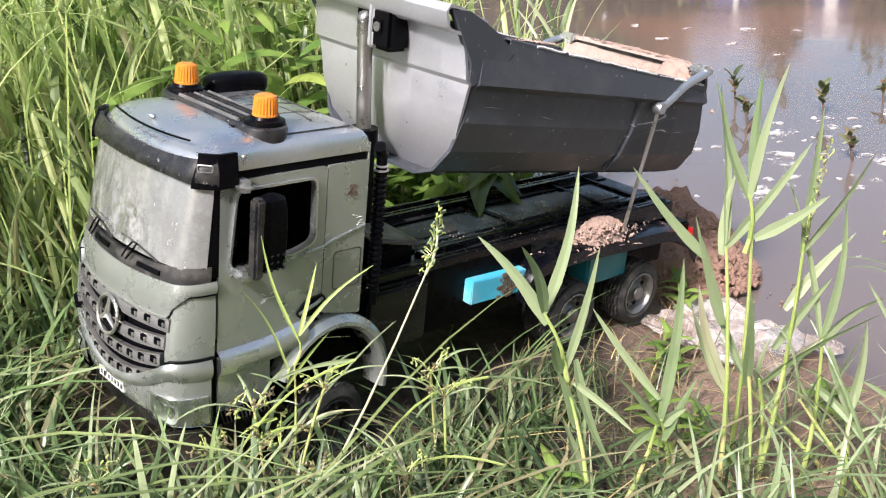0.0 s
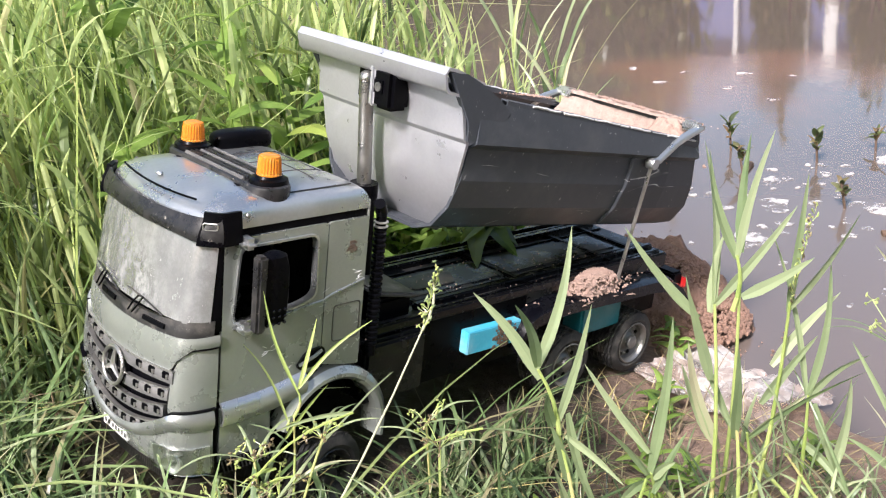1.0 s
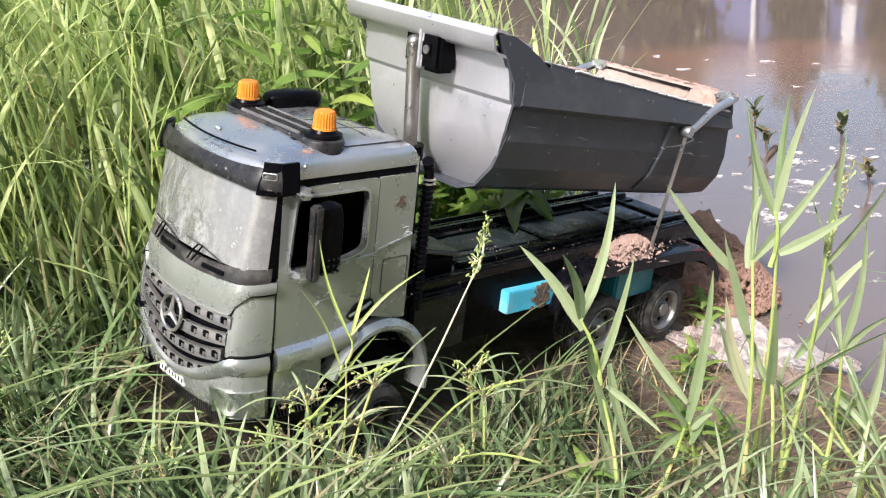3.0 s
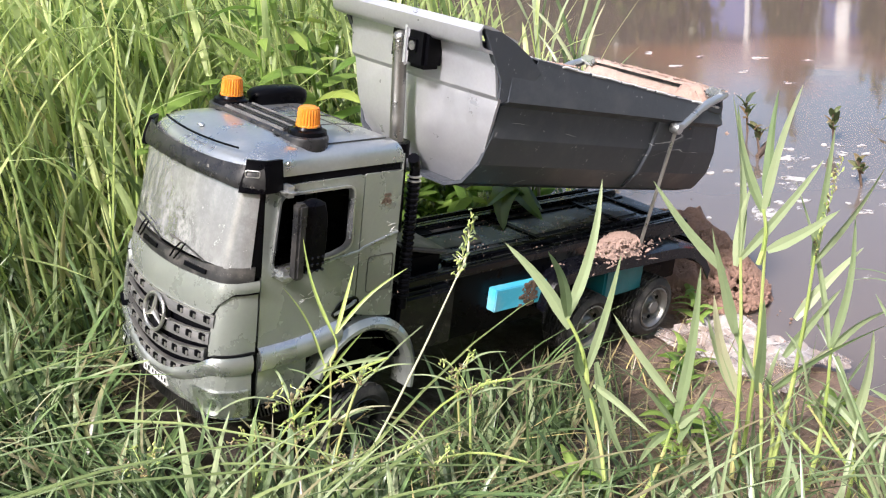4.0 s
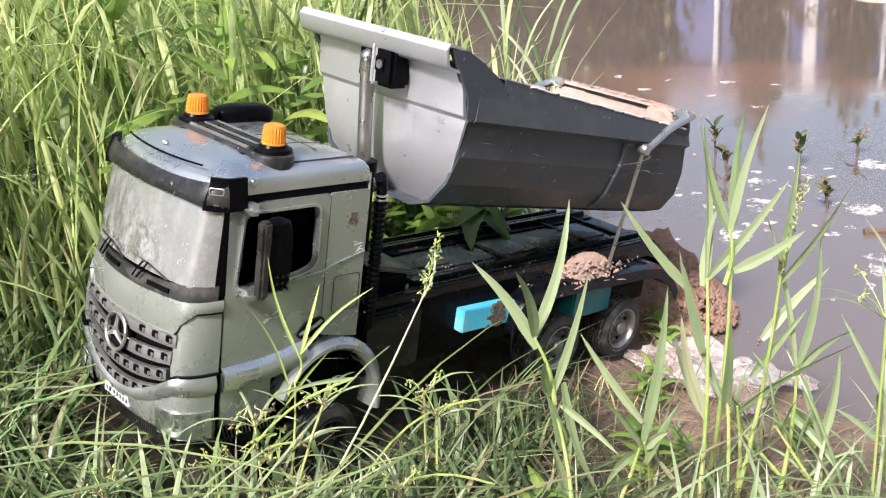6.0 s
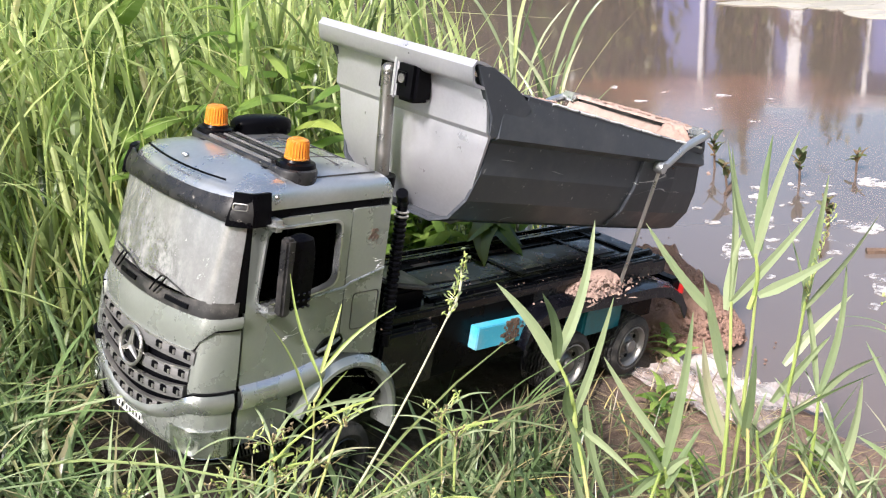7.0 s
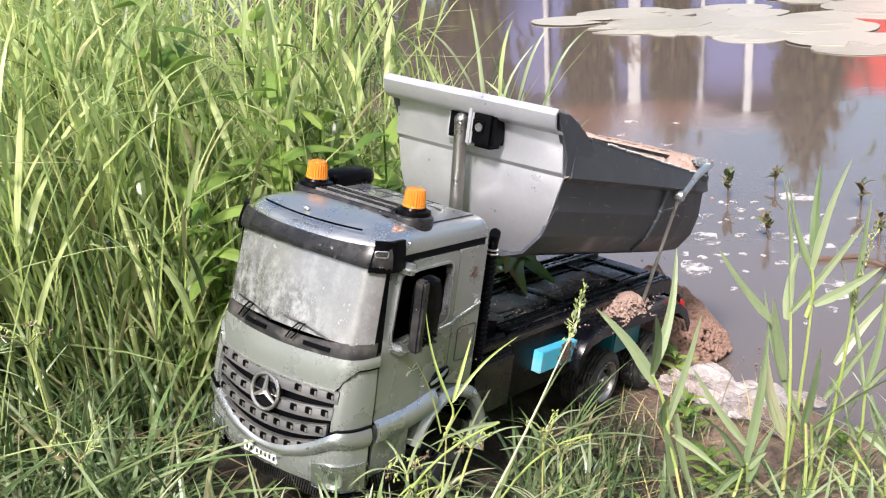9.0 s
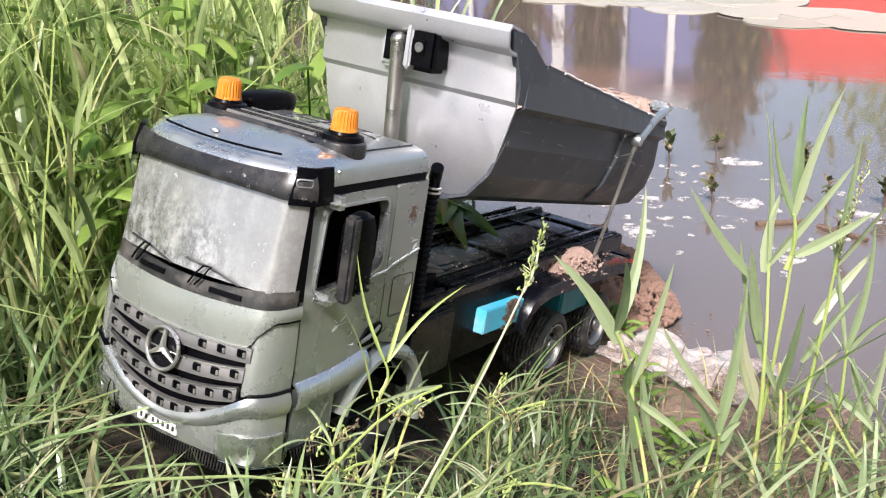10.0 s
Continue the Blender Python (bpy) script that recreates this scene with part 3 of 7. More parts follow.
    for lo, hi in ((0.1985, 0.2055), (0.1450, 0.1515)):
        part("mirror_arm", boxes(((0.0880, min(sy * 0.060, sy * 0.074), lo), (0.0985, max(sy * 0.060, sy * 0.074), hi), 0.0032)), SILVER_LIT, mirror, "silver mirror arm")
    rows = []
    for x, top in ((0.1054, 0.0985), (0.098, 0.0985), (0.088, 0.0986), (0.078, 0.0990), (0.068, 0.1000), (0.058, 0.1018), (0.050, 0.1035), (0.043, 0.1050)):
        rows.append([Vector((x, sy * (HW + d), top - h)) for d, h in ((0.0002, 0.0), (0.0016, 0.0008), (0.0034, 0.0030), (0.0045, 0.0058), (0.0046, 0.0085), (0.0036, 0.0122), (0.0010, 0.0134))])
    # paler than the door: sky highlight painted along the flare
    part("sill_rail", sheet(bmesh.new(), rows, 0.0015 * sy), SILVER_LIT, cab, "rounded sill band under the door with a painted highlight")
smear = random.Random(5)
bm = bmesh.new()
for k in range(26):
    x, z = 0.0101 + smear.gauss(0, 0.0020), 0.1841 + smear.gauss(0, 0.0016)
    r = smear.uniform(0.0004, 0.0013)
    box(bm, (x - r * 1.3, HW - 0.0004, z - r), (x + r * 1.3, HW + smear.uniform(0.0001, 0.0003), z + r), 0.0002)
part("mud_smear", bm, MUD, cab, "small smear of dried brown mud")
for x0, z0, n in ((0.0020, 0.1640, 9), (0.0300, 0.1530, 5), (0.0700, 0.1300, 6), (0.0560, 0.1150, 5)):
    for k in range(n):
        a = smear.uniform(-0.6, 0.6)
        x, z, r = x0 + smear.gauss(0, 0.0035), z0 + smear.gauss(0, 0.0030), smear.uniform(0.0008, 0.0030)
        part("scuff", sweep(bmesh.new(), [Vector((x + r * f * math.cos(a), HW + 0.00005, z + r * f * math.sin(a))) for f in (-1, 0, 1)], 0.00016, 4), SCRAPED, cab)
part("cab_floor", boxes(((-0.002, -0.060, 0.098), (0.125, 0.060, 0.101), 0.0003)), BLACK, cab)
part("dashboard", boxes(((0.100, -0.054, 0.135), (0.127, 0.054, 0.150), 0.004)), BLACK, cab)
for y in (-0.03, 0.03):
    part("seat", boxes(((0.025, y - 0.018, 0.101), (0.065, y + 0.018, 0.135), 0.004), ((0.018, y - 0.018, 0.13), (0.032, y + 0.018, 0.188), 0.004)), BLACK, cab)
bm = bmesh.new()
for k in range(24):
    a, b = k * math.tau / 24, (k + 1) * math.tau / 24
    tube(bm, (0.086 - 0.4 * 0.016 * math.sin(a), 0.03 + 0.016 * math.cos(a), 0.152 + 0.016 * math.sin(a)), (0.086 - 0.4 * 0.016 * math.sin(b), 0.03 + 0.016 * math.cos(b), 0.152 + 0.016 * math.sin(b)), 0.0015, 6)
part("steering_wheel", bm, BLACK, cab)

# front: windscreen, cowl, hood, corner panels, grille, bumper
part("windscreen", patch(bmesh.new(), -0.585, 0.585, 0.1535, 0.2075, 40, 10, 0.0006, 0.0012), GLASS, cab, "dusty windscreen reflecting the sky")
part("cowl", patch(bmesh.new(), -0.60, 0.60, lambda s: 0.1425 + 0.0 * s, lambda s: 0.1545 - 0.004 * (1 - min(1, abs(s) / 0.5) ** 2), 30, 4, 0.0008, 0.003), BLACKDUST, cab, "dusty black cowl under the windscreen")
part("hood", patch(bmesh.new(), -0.615, 0.615, lambda s: 0.1225 - 0.001 * (1 - min(1, abs(s) / 0.5) ** 2) + 0.0155 * min(1, max(0, (abs(s) - 0.47) / 0.07)) ** 0.7, lambda s: 0.1455 - 0.003 * (1 - min(1, abs(s) / 0.6) ** 2), 36, 6, 0.0014, 0.003, 0.0008), PAINT, cab, "pale grey-green front panel")
for sy in (-1, 1):
    part("corner_panel", patch(bmesh.new(), sy * 0.462, sy * 0.615, 0.0955, lambda s: 0.1222 + 0.0152 * min(1, max(0, (abs(s) - 0.47) / 0.07)) ** 0.7, 12, 6, 0.0002, 0.003, 0.0006), PAINT, cab)
for sy in (-1, 1):
    part("front_seam", patch(bmesh.new(), sy * 0.464, sy * 0.614, lambda s: 0.1219 + 0.0152 * min(1, max(0, (abs(s) - 0.47) / 0.07)) ** 0.7, lambda s: 0.1224 + 0.0152 * min(1, max(0, (abs(s) - 0.47) / 0.07)) ** 0.7, 14, 2, 0.0017, 0.002), BLACK, cab)
    part("front_seam", patch(bmesh.new(), sy * 0.440, sy * 0.612, lambda s: 0.0736 + 0.0235 * min(1, abs(s) / 0.5) ** 1.8, lambda s: 0.0743 + 0.0235 * min(1, abs(s) / 0.5) ** 1.8, 14, 2, 0.0024, 0.003), BLACK, cab)
grille = part("grille", patch(bmesh.new(), -0.47, 0.47, lambda s: 0.073 + 0.016 * min(1, abs(s) / 0.47) ** 2, 0.1225, 30, 4, -0.002, 0.002), BLACK, truck, "black radiator grille with grey slats")
for r in range(4):
    def mid(s, r=r):
        bend = (0.002, 0.0055, 0.009, 0.0125)[r]
        return (0.1172, 0.1065, 0.0962, 0.0862)[r] - bend * (1 - (s / 0.5) ** 2) + 0.002
    half = (0.485, 0.465, 0.445, 0.42)[r]
    part("grille_slat", patch(bmesh.new(), -half, half, lambda s: mid(s) - 0.0043, lambda s: mid(s) + 0.0042, 30, 4, 0.0014, 0.003, 0.0008), SLAT, grille, "dull grey grille slat")
    part("slat_lip", patch(bmesh.new(), -half, half, lambda s: mid(s) + 0.0036, lambda s: mid(s) + 0.0044, 30, 2, 0.0026, 0.003), STEEL, grille, "bright slat edge")
    n = 9
    for k in range(n):
        s = -half * 0.9 + 2 * half * 0.9 * k / (n - 1)
        if r < 3 and abs(s) < 0.11 and r < 2:
            continue
        p = skin(s, mid(s) + 0.0006, 0.0014)
        q = skin(s + 0.01, mid(s) + 0.0006, 0.0014)
        d = (q - p).normalized()
        m = Matrix.Translation(p) @ Matrix((Vector((d.y, -d.x, 0)), d, Vector((0, 0, 1)))).transposed().to_4x4()
        bm = bmesh.new()
        box(bm, (-0.002, -0.0025, -0.0021), (0.0017, 0.0025, 0.0021), 0.0004, m)
        part("grille_hole", bm, BLACK, grille)
        bm = bmesh.new()
        box(bm, (-0.001, 0.0012, -0.0016), (0.0022, 0.0026, 0.0014), 0.0003, m)
        part("grille_stud", bm, STEEL, grille)
# round badge: a ring with three spokes
bm = bmesh.new()
BC, BR = Vector((0.1425, 0.0, 0.1085)), 0.0118
tilt = Matrix.Rotation(radians(-8), 3, "Y")
ringpts = [BC + tilt @ Vector((0, BR * math.cos(k * math.tau / 28), BR * math.sin(k * math.tau / 28))) for k in range(28)]
for k in range(28):
    tube(bm, ringpts[k], ringpts[(k + 1) % 28], 0.0012, 8)
for k in range(3):
    a = radians(90 + 120 * k)
    tube(bm, BC, BC + tilt @ Vector((0, BR * math.cos(a), BR * math.sin(a))), 0.0022, 6, 0.0007)
part("badge", bm, STEEL, grille, "round chrome badge")
bm = bmesh.new()
lathe(bm, [(0.0118, -0.005), (0.0118, -0.0026), (0.002, -0.0024)], Matrix.Translation(BC) @ (tilt.to_4x4()) @ Matrix.Rotation(radians(90), 4, "Y"), 28)
part("badge_disc", bm, MATTE, grille)


def lip(s):
    return 0.0725 + 0.0235 * min(1, abs(s) / 0.5) ** 1.8


bumper = part("bumper", patch(bmesh.new(), -0.606, 0.606, lambda s: 0.0555 + 0.002 * abs(s), lambda s: lip(s) + 0.0005, 40, 6, 0.0016, 0.004, 0.0008), PAINT, truck, "silver front bumper, scuffed and dusty")
# highlight on the bumper's upper ridge, given as paler paint
part("bumper_rail", patch(bmesh.new(), -0.606, 0.606, lambda s: lip(s) - 0.0115 * min(1, 0.42 + abs(s)), lambda s: lip(s) + 0.0008, 48, 6, 0.0030, 0.004, 0.0018), SILVER_LIT, bumper)
part("number_plate", boxes(((0.1372, -0.0185, 0.0590), (0.1395, 0.0125, 0.0665), 0.0006)), WHITE, bumper, "small white number plate")
for k in range(7):
    y = -0.0158 + k * 0.0039 + (0.0015 if k > 1 else 0)
    part("plate_bar", boxes(((0.1385, y, 0.0611), (0.1397, y + 0.0021, 0.0644), 0.0002)), INK, bumper)
part("lower_grid", patch(bmesh.new(), -0.42, 0.42, 0.044, 0.0555, 24, 3, -0.001, 0.004), BLACK, bumper)
for k in range(46):
    s = -0.40 + 0.8 * k / 45
    bm = bmesh.new()
    tube(bm, skin(s, 0.0445, 0.001), skin(s + 0.03, 0.055, 0.001), 0.0005, 5)
    part("grid_bar", bm, BLACKDUST, bumper)
for sy in (-1, 1):
    part("headlight_bowl", patch(bmesh.new(), sy * 0.372, sy * 0.598, lambda s: 0.0556 + 0.006 * max(0, 0.45 - abs(s)), lambda s: 0.0735 - 0.002 * max(0, 0.45 - abs(s)) / 0.08, 14, 5, 0.0034, 0.001), LAMPBOWL, bumper, "dark chrome lamp bowl")
    part("headlight", patch(bmesh.new(), sy * 0.370, sy * 0.600, lambda s: 0.0550, lambda s: 0.0740, 14, 6, 0.0046, 0.0008, 0.0026), CLEAR, bumper, "clear plastic headlight")
    bm = bmesh.new()
    c = skin(sy * 0.5, 0.0635, 0.003)
    lathe(bm, [(0.0005, -0.0010), (0.0036, -0.0002), (0.0062, 0.0010), (0.0064, -0.002)], Matrix.Translation(c) @ Vector((1, sy * 0.6, 0)).to_track_quat("Z", "Y").to_matrix().to_4x4(), 16)
    part("lamp_reflector", bm, CHROME, bumper)
    part("chin", patch(bmesh.new(), sy * 0.36, sy * 0.605, 0.0505, 0.0562, 10, 2, 0.0006, 0.004), BLACK, bumper)

# sun visor
visor = part("sun_visor", patch(bmesh.new(), -0.60, 0.60, lambda s: 0.2048 - 0.0030 * (abs(s) / 0.6) ** 3, lambda s: 0.2155 + 0.0040 * min(1, abs(s) / 0.6) ** 4, 40, 6, 0.0040, 0.002, 0.0012), VISOR, truck, "dusty black sun visor over the windscreen")
for sy in (-1, 1):
    part("visor_end", patch(bmesh.new(), sy * 0.50, 0.655 if sy > 0 else -0.605, lambda s: 0.2012, lambda s: 0.2208 if sy > 0 else 0.2185, 12, 6, 0.0040 if sy > 0 else 0.0022, 0.003, 0.0008), BLACK, visor)
    p = skin(sy * 0.53, 0.2130, 0.0048)
    q = skin(sy * 0.545, 0.2130, 0.0048)
    d = (q - p).normalized()
    m = Matrix.Translation(p) @ Matrix((Vector((d.y, -d.x, 0)), d, Vector((0, 0, 1)))).transposed().to_4x4()
    bm = bmesh.new()
    out = [m @ Vector((0.0006, y, z)) for y, z in rounded([(-0.0042, -0.0019), (0.0042, -0.0019), (0.0042, 0.0019), (-0.0042, 0.0019)], 0.0012, 3)]
    for k in range(len(out)):
        tube(bm, out[k], out[(k + 1) % len(out)], 0.00045, 5)
    part("visor_slot", bm, STEEL, visor)
    bm = bmesh.new()
    lathe(bm, [(0.0001, 0.0012), (0.0012, 0.0008), (0.0016, 0.0)], Matrix.Translation((0.0925, sy * 0.0655, 0.2180)) @ Vector((0, sy, 0)).to_track_quat("Z", "Y").to_matrix().to_4x4(), 10)
    part("visor_bolt", bm, STEEL, visor)
for s0 in (-0.34, 0.08):
    bm = bmesh.new()
    arm = [(s0, 0.1480), (s0 + 0.030, 0.1540), (s0 + 0.070, 0.1590), (s0 + 0.115, 0.1600), (s0 + 0.075, 0.1530), (s0 + 0.04, 0.1480)]
    sweep(bm, [skin(p, z, 0.0036) for p, z in arm], 0.0006)
    wiper = part("wiper", bm, BLACK, cab)
    blade = [(s0 - 0.05 + 0.33 * k / 8, 0.1600 - 0.006 * k / 8 + 0.0014 * math.sin(math.pi * k / 8)) for k in range(9)]
    part("wiper_blade", sweep(bmesh.new(), [skin(p, z, 0.0026) for p, z in blade], 0.0006), BLACKDUST, cab)
for s0 in (-0.28, 0.20):
    part("wiper_vent", patch(bmesh.new(), s0, s0 + 0.18, 0.1465, 0.1492, 6, 2, 0.0022, 0.003), BLACK, cab)

# beacons
for sy in (-1, 1):
    m = Matrix.Translation((0.0640, sy * 0.0435, 0.0))
    bm = bmesh.new()
    lathe(bm, [(0.0116, 0.2225), (0.0118, 0.2290), (0.0112, 0.2314), (0.0088, 0.2322), (0.0080, 0.2338)], m @ Matrix.Diagonal((1.06, 1, 1, 1)), 28)
    beacon = part("beacon", bm, BLACK, truck, "amber beacon lamp on a black base")
    bm = bmesh.new()
    n = 48
    prof = [(0.0078, 0.2322), (0.0078, 0.2344), (0.0075, 0.2352), (0.0069, 0.2436), (0.0062, 0.2454), (0.0040, 0.2463), (0.0005, 0.2465)]
    rings = []
    for i, (r, h) in enumerate(prof):
        rings.append([bm.verts.new(m @ Vector(((r - (0.0005 if k % 2 and 1 < i < 4 else 0)) * math.cos(k * math.tau / n), (r - (0.0005 if k % 2 and 1 < i < 4 else 0)) * math.sin(k * math.tau / n), h))) for k in range(n)])
    for p, q in zip(rings, rings[1:]):
        for k in range(n):
            bm.faces.new((p[k], p[(k + 1) % n], q[(k + 1) % n], q[k]))
    bm.faces.new(rings[-1])
    bm.faces.new(rings[0][::-1])
    part("lens", bm, ORANGE, beacon, "ribbed amber lens", smooth=False)

# chassis, deck, boxes
chassis = part("chassis", boxes(((-0.395, -0.030, 0.045), (0.10, -0.018, 0.098), 0.001), ((-0.395, 0.018, 0.045), (0.10, 0.030, 0.098), 0.001), ((-0.39, -0.03, 0.06), (0.05, 0.03, 0.08), 0.001)), BLACK, truck, "black truck chassis")
deck = part("deck", boxes(((-0.372, -0.050, 0.098), (-0.006, 0.050, 0.1125), 0.0015)), DECK, truck, "dusty black deck with long ridges")
part("deck_panel", boxes(((-0.335, -0.0150, 0.1110), (-0.195, 0.0190, 0.1140), 0.0015), ((-0.190, -0.0150, 0.1110), (-0.086, 0.0190, 0.1136), 0.0015)), DECK, deck, "flat dusty deck panel")
recess = rounded([(-0.150, -0.006), (-0.132, -0.012), (-0.100, -0.012), (-0.092, -0.004), (-0.100, 0.010), (-0.140, 0.012)], 0.003)
bm = plate(bmesh.new(), [recess], 0.1132, 0.1146)
for v in bm.verts:
    v.co = Vector((v.co.x, v.co.z, v.co.y))
part("deck_plate", bm, BLACKDUST, deck)
for y, w, top in ((-0.0440, 0.0022, 0.1150), (-0.0345, 0.0030, 0.1172), (-0.0230, 0.0016, 0.1140), (0.0255, 0.0016, 0.1140), (0.0345, 0.0030, 0.1172), (0.0440, 0.0022, 0.1150)):
    part("deck_ridge", boxes(((-0.366, y - w, 0.1105), (-0.076, y + w, top), 0.0012)), GLOSSY if w > 0.002 else BLACK, deck)
for x in (-0.345, -0.300, -0.192, -0.084):
    part("deck_cross_bar", boxes(((x - 0.003, -0.046, 0.1112), (x + 0.003, 0.046, 0.1146), 0.001)), BLACK, deck)
for k in range(7):
    part("deck_rib", boxes(((-0.320 + 0.018 * k, -0.0445, 0.1112), (-0.314 + 0.018 * k, -0.0365, 0.1156), 0.001)), GLOSSY, deck)
for sy in (-1, 1):
    part("deck_edge", boxes(((-0.345, min(sy * 0.0485, sy * 0.0530), 0.110), (-0.008, max(sy * 0.0485, sy * 0.0530), 0.1165), 0.0012)), GLOSSY, deck, "glossy black deck edge")
    part("side_skirt", boxes(((-0.185, min(sy * 0.044, sy * 0.0505), 0.058), (-0.066, max(sy * 0.044, sy * 0.0505), 0.110), 0.002)), BLACK, chassis)
    part("side_box", boxes(((-0.068, min(sy * 0.032, sy * 0.0595), 0.062), (-0.013, max(sy * 0.032, sy * 0.0595), 0.1065), 0.002), ((-0.064, min(sy * 0.036, sy * 0.056), 0.106), (-0.020, max(sy * 0.036, sy * 0.056), 0.1085), 0.001)), GLOSSY, chassis)
    bm = bmesh.new()
    rows = []
    prof = [(-0.163, 0.070), (-0.166, 0.083), (-0.172, 0.0925), (-0.183, 0.0985), (-0.202, 0.1012), (-0.235, 0.1010), (-0.29, 0.0985), (-0.335, 0.0970), (-0.362, 0.0930), (-0.382, 0.0820), (-0.396, 0.0660)]
    for x, z in prof:
        rows.append([Vector((x, sy * 0.030, z)), Vector((x, sy * 0.062, z)), Vector((x, sy * 0.0665, z - 0.002)), Vector((x + 0.001, sy * 0.0668, z - 0.011))])
    sheet(bm, rows, 0.0014 * sy)
    part("rear_wheel_cover", bm, GLOSSY, chassis, "black rear wheel cover with spilled sand")
bm = bmesh.new()
for x, top, low in ((-0.1125, 0.0945, 0.0760), (-0.1780, 0.0925, 0.0745)):
    for y in (0.046, 0.0590):
        for z in (low, top):
            bm.verts.new((x, y, z))
bmesh.ops.convex_hull(bm, input=bm.verts[:])
bmesh.ops.bevel(bm, geom=bm.edges[:], offset=0.0007, segments=2, affect="EDGES")
battery_box = part("battery_box", bm, TEAL, chassis, "long bright teal box with worn edges and a muddy end")
cake = random.Random(31)
bm = bmesh.new()
for k in range(70):
    x, z = -0.150 + cake.gauss(0, 0.0055), 0.0842 + cake.uniform(-0.0088, 0.0094)
    r = cake.uniform(0.0007, 0.0022)
    box(bm, (x - r, 0.0570, z - r), (x + r, 0.0593 + cake.uniform(0, 0.0004), z + r), 0.0004)
part("mud_cake", bm, MUD, battery_box, "dried brown mud caked on the box")
part("teal_block", boxes(((-0.312, 0.030, 0.055), (-0.258, 0.0520, 0.0890), 0.002)), DARKTEAL, chassis, "teal plastic axle block")
bm = bmesh.new()
for x, y, z in ((-0.072, 0.002, 0.1305), (-0.030, 0.002, 0.1400), (-0.030, 0.043, 0.1385), (-0.072, 0.043, 0.1290)):
    bm.verts.new((x, y, z))
    bm.verts.new((x, y, z - 0.004))
bmesh.ops.convex_hull(bm, input=bm.verts[:])
bmesh.ops.bevel(bm, geom=bm.edges[:], offset=0.0014, segments=2, affect="EDGES")
hoist_box = part("hoist_box", boxes(((-0.068, 0.005, 0.111), (-0.033, 0.0400, 0.1285), 0.002)), BLACK, deck, "black hoist box")
part("hoist_lid", bm, HOIST, deck, "dusty grey sloping lid")
part("tow_bar", boxes(((-0.405, -0.035, 0.070), (-0.390, 0.050, 0.088), 0.002)), BLACK, chassis)
part("tail_lamp", boxes(((-0.4075, 0.034, 0.0725), (-0.4045, 0.054, 0.0820), 0.001)), material("red_plastic", dusty((0.5, 0.02, 0.02), 0.3, amount=0.3)), chassis, "red tail lamp")
bm = bmesh.new()
tube(bm, (-0.0165, 0.0575, 0.100), (-0.0165, 0.0575, 0.193), 0.0036, 14)
for k in range(22):
    z = 0.108 + k * 0.0039
    lathe(bm, [(0.0036, z), (0.0045, z + 0.0008), (0.0045, z + 0.0022), (0.0036, z + 0.003)], Matrix.Translation((-0.0165, 0.0575, 0)), 14)
exhaust = part("exhaust_pipe", bm, BLACK, truck, "black ribbed exhaust pipe")
for z in (0.1925, 0.1955):
    bm = bmesh.new()
    lathe(bm, [(0.0044, z), (0.0050, z + 0.0003), (0.0050, z + 0.0010), (0.0044, z + 0.0013)], Matrix.Translation((-0.0165, 0.0575, 0)), 16)
    part("clamp_ring", bm, STEEL, exhaust, "thin steel clamp ring")
bm = bmesh.new()
tube(bm, (-0.0165, 0.0575, 0.191), (-0.0165, 0.0575, 0.2035), 0.0036, 12)
tube(bm, (-0.0165, 0.0575, 0.2020), (-0.0100, 0.0620, 0.2105), 0.0040, 12)
part("exhaust_tip", bm, BLACK, exhaust)


